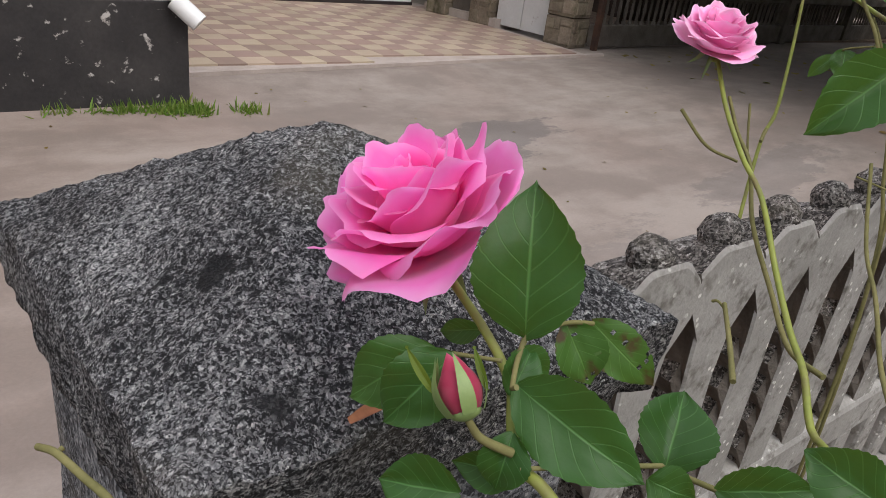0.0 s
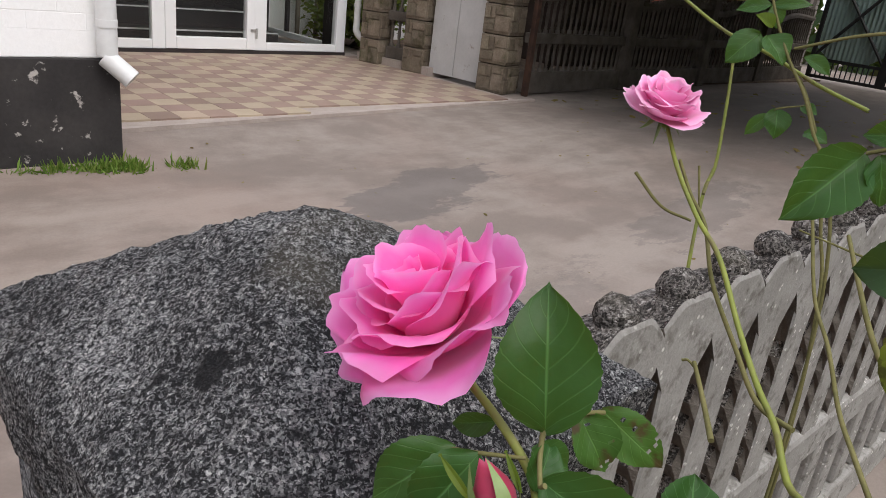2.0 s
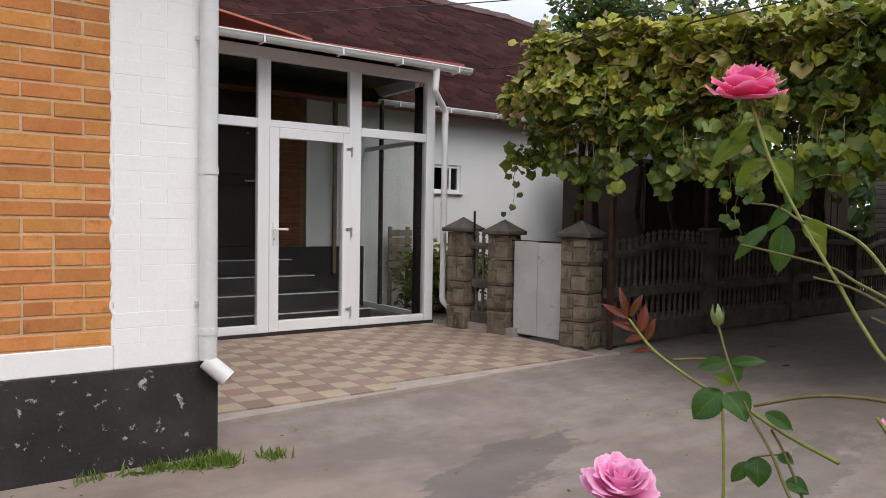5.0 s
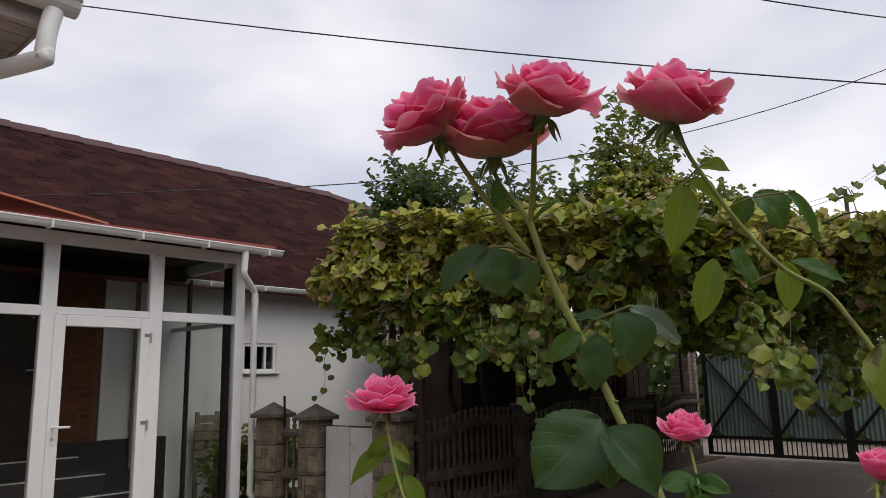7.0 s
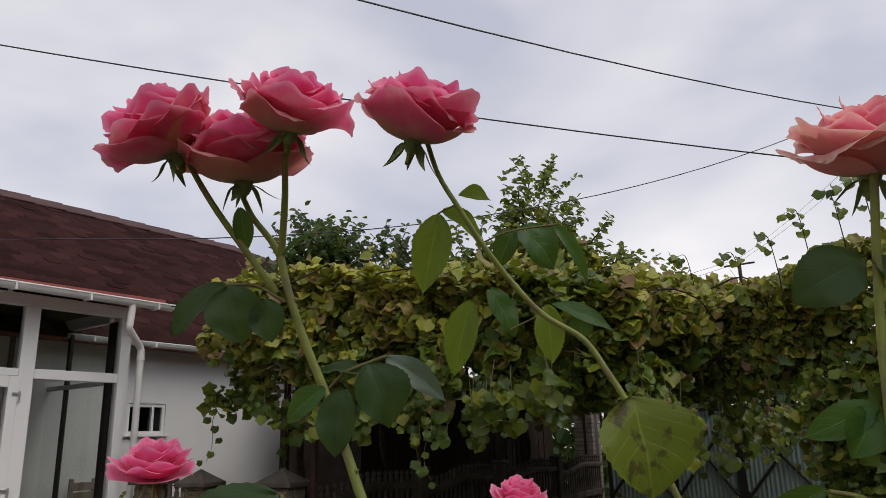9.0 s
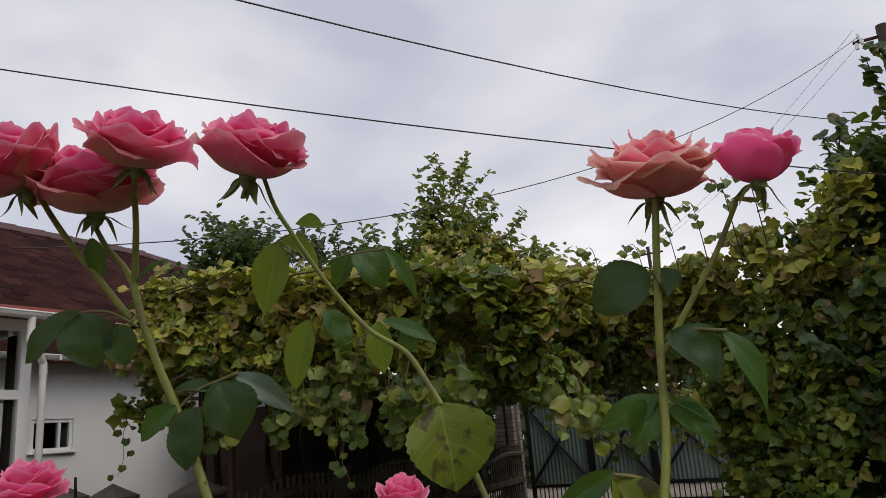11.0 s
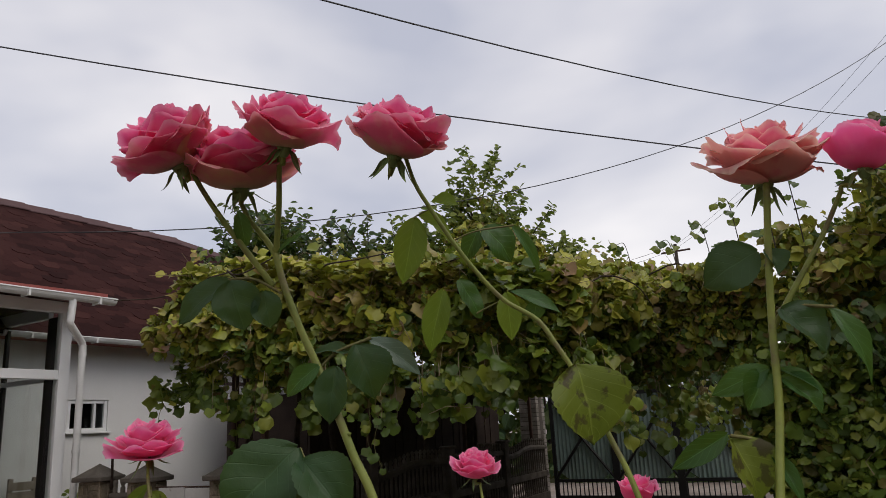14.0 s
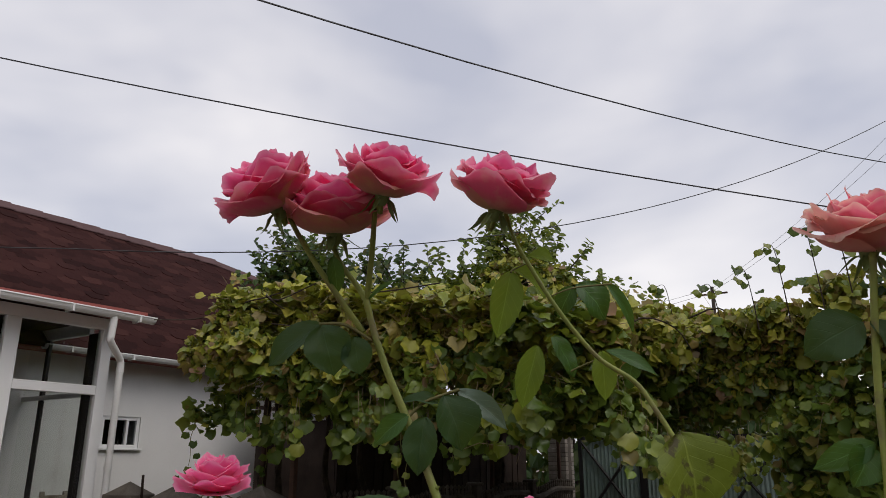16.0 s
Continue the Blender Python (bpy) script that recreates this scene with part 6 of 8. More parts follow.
def hedge(name, label, a, b, height, deep, count, leaf_size, material, seed):
    """A long leafy belt of uneven height on a dark core."""
    r5 = np.random.default_rng(seed)
    a, b = Vector((*a, 0)), Vector((*b, 0))
    h = thing(name, a, label, "hedge")
    d = (b - a).normalized()
    n6 = Vector((-d.y, d.x, 0))
    length = (b - a).length
    pl, nl, tl = [], [], []
    for k in range(count):
        s = r5.uniform(0, length)
        top = height * (0.8 + 0.28 * lump((s * 0.35, seed, 0), 1.0))
        z2 = top * r5.uniform(0.02, 1.0)
        off = deep * (0.5 + 0.25 * lump((s, z2, seed), 0.8)) * (1 if r5.uniform() < 0.5 else -1) * math.sqrt(max(0.05, 1 - (z2 / top) ** 4)) + r5.normal(0, 0.1)
        q = a + d * s + n6 * off
        pl.append((q.x - a.x, q.y - a.y, z2))
        sg = 1 if off > 0 else -1
        nl.append((n6.x * sg + r5.normal(0, 0.5), n6.y * sg + r5.normal(0, 0.5), 0.6))
        tl.append((r5.normal(0, 0.6), r5.normal(0, 0.6), -0.6))
    v5, f5 = spread_leaves(OVAL, OVAL_F, np.array(pl), np.array(nl), np.array(tl), r5.uniform(0.7, 1.3, count) * leaf_size)
    tagged(as_part("foliage", mesh_of("foliage", v5, f5, material), None, h), kind="stuff")
    steps = max(2, int(length / 1.2))
    for k in range(steps + 1):
        q = a + d * (length * k / steps)
        part("stem", tubed([q, q + Vector((0.1, 0.05, height * 0.4)), q + Vector((0.0, 0.1, height * 0.75))], 0.06, 6, 0.02), M["bark"], h)
    return h


hedge("far_hedge", "dark green hedge beyond the driveway gate", (12.5, -13.0), (13.5, 9.0), 3.9, 1.2, 6500, 0.34, M["shrub_leaf"], 17)
# the next two hedges are unseen, added to darken pane reflections and low sky
hedge("unseen_garden_hedge", "tall dark unseen hedge added to darken reflections", (-16.0, -15.5), (12.0, -15.0), 6.6, 1.8, 10000, 0.5, M["shrub_leaf"], 19)
hedge("unseen_side_hedge", "tall dark unseen hedge added behind the viewpoint", (-16.5, -15.0), (-15.5, -2.0), 4.6, 1.4, 3200, 0.42, M["shrub_leaf"], 23)

# grass tufts at the plinth
r4 = np.random.default_rng(6)
gp, gn, gt, gs = [], [], [], []
for cx, cy, sx, sy, n4 in ((-3.97, -3.17, 0.05, 0.02, 35), (-3.68, -3.18, 0.045, 0.025, 110), (-3.49, -3.21, 0.045, 0.04, 260), (-3.37, -3.24, 0.035, 0.05, 240), (-3.12, -3.29, 0.04, 0.03, 90), (-4.42, -3.16, 0.05, 0.02, 30), (-3.82, -3.17, 0.03, 0.02, 22)):
    for k in range(n4):
        x, y = cx + r4.normal(0, sx), cy + r4.normal(0, sy)
        gp.append((x, y, yard(x, y) - 0.004))
        gn.append((r4.normal(), r4.normal(), 0.3))
        gt.append((r4.normal(0, 0.8), r4.normal(0, 0.8), 1.0))
        gs.append(r4.uniform(0.025, 0.06) * r4.uniform(0.7, 1.5))
BLADE = np.array([(-0.09, 0, 0), (0.09, 0, 0), (0.05, 0.6, 0.05), (0, 1.0, 0.2), (-0.05, 0.6, 0.05)])
v4, f4 = spread_leaves(BLADE, [(0, 1, 2, 3, 4)], np.array(gp), np.array(gn), np.array(gt), np.array(gs))
gr = as_part("grass_tufts", mesh_of("grass_tufts", v4, f4, M["grass"]), None, None)
tagged(gr, "short green grass tufts along the black plinth", "grass", "", "stuff")

# fallen vine leaves on the yard
r6 = np.random.default_rng(12)
spots6 = [(r6.uniform(0.7, 6.0), r6.uniform(-5.4, -2.3)) for k in range(110)] + [(r6.uniform(-5.5, 1.0), r6.uniform(-6.2, -2.9)) for k in range(90)]
fp = np.array([(x, y, yard(x, y) + 0.004) for x, y in spots6])
fn = np.stack([r6.normal(0, 0.2, len(fp)), r6.normal(0, 0.2, len(fp)), np.ones(len(fp))], 1)
ft = np.stack([r6.normal(0, 1, len(fp)), r6.normal(0, 1, len(fp)), np.zeros(len(fp))], 1)
v6, f6 = spread_leaves(VINE * np.array([1, 1, 0.5]) + np.array([0, 0, 0.06]), VINE_F, fp, fn, ft, np.where(np.arange(len(fp)) < 110, r6.uniform(0.03, 0.075, len(fp)), r6.uniform(0.006, 0.022, len(fp))))
fl = as_part("fallen_leaves", mesh_of("fallen_leaves", v6, f6, M["litter"]), None, None)
tagged(fl, "scattered dry fallen vine leaves on the concrete", "leaves", "", "stuff")
dl = thing("dry_leaf", (-4.42, -6.537, 0.79), "curled reddish-brown dry leaf on the pillar cap", "leaf")
bm = bmesh.new()
rows7 = []
for k in range(13):
    v = k / 12
    c = Vector((-4.449 + 0.052 * v, -6.533 - 0.006 * v, 0.789 + 0.004 * math.sin(3 * v) + 0.006 * v))
    w = 0.0045 * math.sin(math.pi * min(1, 0.12 + 0.8 * v)) + 0.0008
    rows7.append([bm.verts.new(c + Vector((0.1 * w * u, w * u, 0.5 * w * u * u))) for u in (-1, -0.5, 0, 0.5, 1)])
for a, b in zip(rows7, rows7[1:]):
    for k in range(4):
        bm.faces.new((a[k], a[k + 1], b[k + 1], b[k]))
part("blade", bm, M["dry"], dl, smooth=True)

# ---- pole and overhead wires ----
pole = thing("utility_pole", (12.35, -8.85, 0), "old wooden utility pole with insulators", "pole")
part("shaft", tubed([(12.35, -8.85, 0), (12.3, -8.85, 4), (12.22, -8.86, 8.85)], 0.16, 12, 0.11), M["pole_wood"], pole)
part("cross_arm", straight([(12.2, -8.3, 8.62), (12.25, -9.2, 8.62)], 0.035, 8), M["rust"], pole)
for y, z in ((-8.42, 8.72), (-8.36, 8.52), (-8.46, 8.60)):
    part("insulator", straight([(12.17, y, z - 0.07), (12.17, y, z), (12.17, y, z + 0.06)], 0.04, 8), M["white_pvc"], pole)


def wire(a, b, sag, r, label):
    w = thing("overhead_wire", a, label, "wire", "overhead wires")
    a, b = Vector(a), Vector(b)
    pts = [a.lerp(b, k / 24) - Vector((0, 0, 4 * sag * (k / 24) * (1 - k / 24))) for k in range(25)]
    bm2 = bmesh.new()
    tube(bm2, pts, r * 0.58, 5)
    part("strand", bm2, M["cable"], w)


wire((12.163, -8.422, 8.716), (-0.349, 0.33, 3.598), 1.089, 0.012, "black service cable from the pole to the house")
wire((-0.349, 0.33, 3.598), (-3.3, 1.9, 3.30), 0.03, 0.012, "black service cable along the roof")
wire((-3.093, -3.487, 3.299), (4.224, -13.376, 2.022), 0.318, 0.006, "thin black cable from the eave across the yard")
wire((-6.0, -3.6, 3.2), (8.95, -9.93, 5.41), 0.654, 0.007, "thin cable from the eave over the yard")
wire((12.17, -8.36, 8.9), (18.65, -2.0, 6.6), 0.3, 0.007, "thin street wire beyond the pole")
wire((12.17, -8.46, 8.6), (18.65, -1.9, 6.45), 0.3, 0.007, "thin street wire beyond the pole")
wire((18.65, -2.0, 6.6), (24.0, 16.0, 6.9), 0.5, 0.010, "thin street wire beyond the gate")
wire((18.65, -1.9, 6.45), (24.0, 16.0, 6.5), 0.5, 0.010, "thin street wire beyond the gate")
pole2 = thing("utility_pole", (18.7, -2.0, 0), "distant utility pole beyond the gate", "pole")
part("shaft", straight([(18.7, -2.0, 0), (18.68, -2.0, 6.65)], 0.055, 10), M["pole_wood"], pole2)
part("cross_arm", straight([(18.66, -2.45, 6.42), (18.66, -1.55, 6.42)], 0.03, 6), M["rust"], pole2)
pole3 = thing("utility_pole", (24.0, 16.0, 0), "distant utility pole behind the house", "pole")
part("shaft", straight([(24.0, 16.0, 0), (24.0, 16.0, 7.1)], 0.11, 10), M["pole_wood"], pole3)
for px, py, ph in ((4.26, -13.43, 2.2), (8.95, -9.95, 5.5)):
    gpost = thing("garden_post", (px, py, 0), "wooden post carrying a cable", "post")
    part("shaft", straight([(px, py, 0), (px, py, ph)], 0.06, 10), M["pole_wood"], gpost)

# ---- roses ----
random.seed(77)


def rose_petal(s, radius, opening, curl, seed, cup=1.5, lip=0.68):
    """One petal: a broad cupped sheet whose upper corners roll back, so that it ends in a point. s: 0 innermost, 1 outermost."""
    rnd = random.Random(seed)
    nu, nv = 21, 17
    length = radius * (0.80 + 0.26 * s ** 0.8) * rnd.uniform(0.90, 1.08)
    wide = radius * (0.50 + 0.28 * s) * rnd.uniform(0.88, 1.10)
    tilt = opening * (0.07 + 0.93 * s ** 1.1) + rnd.uniform(-0.10, 0.10) * (0.4 + s)
    foot = radius * (0.02 + 0.12 * s)
    rise = radius * 0.12 * (1 - s)
    tip = rnd.uniform(-0.35, 0.35)
    skew = rnd.uniform(-0.45, 0.45)
    ph, ph2 = rnd.uniform(0, 9), rnd.uniform(0, 9)
    back = curl * rnd.uniform(0.65, 1.3)
    nick = rnd.uniform(-0.9, 0.9)
    verts, uvs = [], []
    for i in range(nu):
        u = 2 * i / (nu - 1) - 1
        corner = abs(u - tip) / (1 + abs(tip))
        roll = back * ((0.25 + 0.25 * s) + (0.95 + 0.75 * s) * corner ** 1.4 * (1 + skew * (1 if u > 0 else -1)))
        start = lip - 0.16 * corner
        r, h = foot, rise
        prof = [(r, h)]
        for k in range(1, nv):
            v = k / (nv - 1)
            x = max(0.0, min(1.0, (v - start) / (1 - start)))
            ang = tilt + cup * (0.42 - min(v, 0.80)) * (0.25 + 0.75 * s) + roll * x * x * (3 - 2 * x)
            r += length / (nv - 1) * math.sin(ang)
            h += length / (nv - 1) * math.cos(ang)
            prof.append((r, h))
        reach = 0.95 - 0.20 * corner ** 2.0 + 0.10 * math.exp(-(corner / 0.16) ** 2) + 0.018 * math.sin(5 * u + ph2) + 0.035 * (0.4 + s) * noise.noise(Vector((u * 5.5, seed * 1.7, 0.3))) - 0.05 * s * math.exp(-((u - nick) / 0.07) ** 2)
        for k in range(nv):
            v = k / (nv - 1)
            f = min(v * reach, 1.0) * (nv - 1)
            a = int(min(nv - 2, f))
            t = f - a
            rr = prof[a][0] * (1 - t) + prof[a + 1][0] * t
            hh = prof[a][1] * (1 - t) + prof[a + 1][1] * t
            half = wide * (0.28 + 0.72 * math.sin(0.5 * math.pi * min(1.0, v / 0.62))) * (1 - 0.20 * max(0.0, (v - 0.7) / 0.3) ** 2)
            az = u * min(1.9, half / max(rr, 0.17 * radius))
            ruffle = 0.045 * radius * v ** 3 * math.sin(3.6 * u + ph) * (0.4 + s)
            bump2 = 0.07 * radius * noise.noise(Vector((u * 1.5 + seed, v * 1.9, s * 3)))
            crumple = 0.035 * radius * noise.noise(Vector((u * 4.6 + 3 * seed, v * 4.4, 7.1))) * v * v * (0.5 + s)
            rr2 = max(0.002 * radius, rr + bump2 * v + crumple)
            verts.append((rr2 * math.cos(az), rr2 * math.sin(az), hh + ruffle + 0.7 * crumple))
            uvs.append((0.5 + 0.5 * u, v))
    faces = [(i * nv + k, (i + 1) * nv + k, (i + 1) * nv + k + 1, i * nv + k + 1) for i in range(nu - 1) for k in range(nv - 1)]
    me = bpy.data.meshes.new("petal")
    me.from_pydata(verts, [], faces)
    layer = me.uv_layers.new(name="UVMap")
    for loop in me.loops:
        layer.data[loop.index].uv = uvs[loop.vertex_index]
    for p in me.polygons:
        p.use_smooth = True
    return me


def sepal_mesh(length, width, hook):
    """A narrow pointed sepal, bent back and down, folded on its rib."""
    verts, faces = [], []
    n5 = 10
    ang, x, z = 0.35, 0.0, 0.0
    for k in range(n5):
        v = k / (n5 - 1)
        w = width * (0.75 + 0.9 * v if v < 0.28 else (1 - v) ** 0.8 * 1.30) + 0.0001
        for u in (-1, -0.5, 0, 0.5, 1):
            verts.append((x + 0.35 * w * abs(u), u * w, z + 0.25 * w * abs(u)))
        ang += (1.9 if v < 0.3 else hook) / n5
        x += length / n5 * math.cos(ang)
        z -= length / n5 * math.sin(ang)
    for k in range(n5 - 1):
        for j in range(4):
            a = k * 5 + j
            faces.append((a, a + 5, a + 6, a + 1))
    me = mesh_of("sepal", verts, faces, M["sepal"])
    for q in me.polygons:
        q.use_smooth = True
    return me


TIPS = {}
SEPALS = [sepal_mesh(0.030, 0.0036, 0.2), sepal_mesh(0.031, 0.0046, -1.1), sepal_mesh(0.036, 0.0024, -0.6)]
BLOOMS = 0


def bloom(parent, centre, axis, radius, material, opening=1.15, petals=27, curl=0.9, spin=0.0, sepals=True, label="", outer=None, cup=1.5, lip=0.68):
    """A rose: spiral of cupped petals on a green hip, looking along axis."""
    global BLOOMS
    BLOOMS += 1
    axis = Vector(axis).normalized()
    q = axis.to_track_quat("Z", "Y").to_matrix().to_4x4()
    at = Vector(centre) - axis * radius * 0.40
    m = Matrix.Translation(at) @ q @ Matrix.Rotation(spin, 4, "Z")
    bm2 = bmesh.new()
    prof = [(0.035, -0.20), (0.075, -0.17), (0.12, -0.09), (0.14, 0.0), (0.12, 0.08), (0.0, 0.12)]
    tips = [q for q in TIPS.get(parent, [])]
    if tips:
        low = at - axis * radius * 0.19
        near = min(tips, key=lambda q: (q[0] - low).length)
        gap = (near[0] - low).length
        if gap > 0.002:
            line = smooth_line([low, low - axis * min(0.3 * gap, 0.012), near[0] + near[2] * min(0.3 * gap, 0.012), near[0]], 4)
            bm3 = bmesh.new()
            tube(bm3, line, near[1] * 0.85, 9)
            part("neck", bm3, M["cane"], parent, smooth=True)
    rings2 = [[bm2.verts.new((radius * a * math.cos(k * math.tau / 10), radius * a * math.sin(k * math.tau / 10), radius * b)) for k in range(10)] for a, b in prof]
    for a, b in zip(rings2, rings2[1:]):
        for k in range(10):
            bm2.faces.new((a[k], a[(k + 1) % 10], b[(k + 1) % 10], b[k]))
    bmesh.ops.transform(bm2, matrix=m, verts=bm2.verts)
    head = part("flower", bm2, M["sepal"], parent, label, smooth=True)
    for i in range(petals):
        s = (i / (petals - 1)) ** 0.9
        guard = outer == M["petal_outer"] and i >= petals - 2
        me = rose_petal(s, radius * (0.86 if guard else 1.0), opening, curl, BLOOMS * 100 + i, cup, lip)
        me.materials.append(M["petal_guard"] if guard else outer if outer and s > 0.72 else material)
        piece("petal", me, head, m @ Matrix.Rotation(i * 2.39996, 4, "Z"))
    if sepals:
        for k in range(5):
            piece("sepal", SEPALS[(k + BLOOMS) % 3], head, m @ Matrix.Rotation(k * math.tau / 5 + 0.4 + 0.25 * math.sin(k * 3.3 + BLOOMS), 4, "Z") @ Matrix.Translation((radius * 0.11, 0, -radius * 0.06)) @ Matrix.Rotation(0.25 * math.sin(k * 2.1 + BLOOMS), 4, "Y") @ Matrix.Scale(min(1.0, radius / 0.05), 4))
    return head


PLANTS = 0


def plant(label):
    global PLANTS
    PLANTS += 1
    return thing("rose_plant", (0, 0, 0), label, "rose", "garden roses")


ROOTED = set()


def cane(p, r, *points):
    """A stem from tip to foot; a plant's first one goes down into the soil. Thorns along the thick ones."""
    pts = [Vector(q) for q in points]
    if p not in ROOTED:
        ROOTED.add(p)
        last, before = pts[-1], pts[-2]
        d = (last - before).normalized()
        side = Vector((d.x, d.y, 0)) * 0.12
        flat = Vector((d.x, d.y, 0))
        low = last + flat * 0.10 + Vector((0, 0, min(d.z, -0.25) * 0.14))
        pts += [last + d * 0.035 + Vector((0, 0, -0.012)), low, low + flat * 0.05 + Vector((0, 0, -0.22)), Vector((low.x + 0.06 * d.x, low.y + 0.06 * d.y, -0.01))]
        foot = Vector((pts[-1].x, pts[-1].y, 0.0))
        ORIGIN[p] = foot
        p.location = foot
    TIPS.setdefault(p, []).append((pts[0].copy(), r, (pts[0] - pts[1]).normalized()))
    bm2 = bmesh.new()
    line = smooth_line(pts, 6)
    tube(bm2, line, r * 0.85, 9, r * 1.15)
    if r > 0.003:
        rnd = random.Random(int(1000 * abs(pts[0].x)) + len(pts))
        for k in range(3, len(line) - 2, 4):
            if rnd.random() < 0.65:
                continue
            d = (line[k + 1] - line[k]).normalized()
            a = d.cross(Vector((rnd.uniform(-1, 1), rnd.uniform(-1, 1), rnd.uniform(-1, 1)))).normalized()
            e = d.cross(a)
            c = line[k] + a * r * 0.9
            ring = [bm2.verts.new(c + d * 0.003), bm2.verts.new(c - d * 0.003), bm2.verts.new(c + e * 0.0012), bm2.verts.new(c - e * 0.0012)]
            tip = bm2.verts.new(c + a * r * 1.4 + d * 0.0015)
            for i, j in ((0, 2), (2, 1), (1, 3), (3, 0)):
                bm2.faces.new((ring[i], ring[j], tip))
    return part("cane", bm2, M["cane"] if r > 0.0024 else M["twig"] if r < 0.0021 else M["cane"], p, smooth=True)


def leaflet(p, base, tip, width, tone):
    """A rose leaflet from its foot to its tip: toothed edge, folded on the rib, drooping."""
    a, b = Vector(base), Vector(tip)
    d = b - a
    length = d.length
    ty = d.normalized()
    want = Vector((-0.66, -0.60, 0.45))
    seed = int(abs(a.x * 997 + a.y * 613 + b.z * 401) * 100)
    rnd = random.Random(seed)
    want += Vector((rnd.uniform(-0.2, 0.2), rnd.uniform(-0.2, 0.2), rnd.uniform(-0.15, 0.25)))
    nz = (want - ty * want.dot(ty)).normalized()
    tx = ty.cross(nz)
    rows2, cols2 = 23, 8
    fold = rnd.uniform(0.15, 0.75)
    droop = rnd.uniform(0.12, 0.55)
    wave = rnd.uniform(0, 6)
    verts, uvs = [], []
    for k in range(rows2 + 1):
        v = k / rows2
        w = 0.5 * width * (math.sin(math.pi * v ** 0.88)) ** 0.74 if 0 < k < rows2 else 0.0008
        tooth = 1 + (0.032 if k % 2 else -0.014)
        for j in range(cols2 + 1):
            u = 2 * j / cols2 - 1
            edge = tooth if abs(u) == 1 else 1.0
            up = fold * abs(u) * w - droop * length * (v - 0.4) ** 2 + 0.06 * width * math.sin(7 * v + wave) * u * abs(u)
            up += 0.018 * width * math.sin(14 * v - 5 * abs(u)) * (1 - abs(u)) + 0.07 * width * noise.noise(Vector((u * 2.2 + seed % 97, v * 3.1, 0.0))) * (0.3 + abs(u))
            verts.append(a + ty * (length * (v - 0.03 * abs(u))) + tx * (w * u * edge) + nz * up)
            uvs.append((0.5 + 0.5 * u, v))
    nn = cols2 + 1
    faces = [(k * nn + j, k * nn + j + 1, (k + 1) * nn + j + 1, (k + 1) * nn + j) for k in range(rows2) for j in range(cols2)]
    if tone == "b":
        rnd2 = random.Random(seed + 1)
        eaten = {rnd2.randrange(len(faces)) for _ in range(5)}
        faces = [f for i, f in enumerate(faces) if i not in eaten]
    base_at = ORIGIN[p]
    me = bpy.data.meshes.new("leaf")
    me.from_pydata([v - base_at for v in verts], [], faces)
    layer = me.uv_layers.new(name="UVMap")
    for loop in me.loops:
        layer.data[loop.index].uv = uvs[loop.vertex_index]
    labels = {"y": "yellow-green rose leaf", "o": "yellowing leaf with brown spots", "b": "leaf with brown eaten patches", "s": "silvery leaf underside", "r": "young red leaf"}
    return as_part("leaf", me, M["leaf_" + tone], p, labels.get(tone, ""), smooth=True)


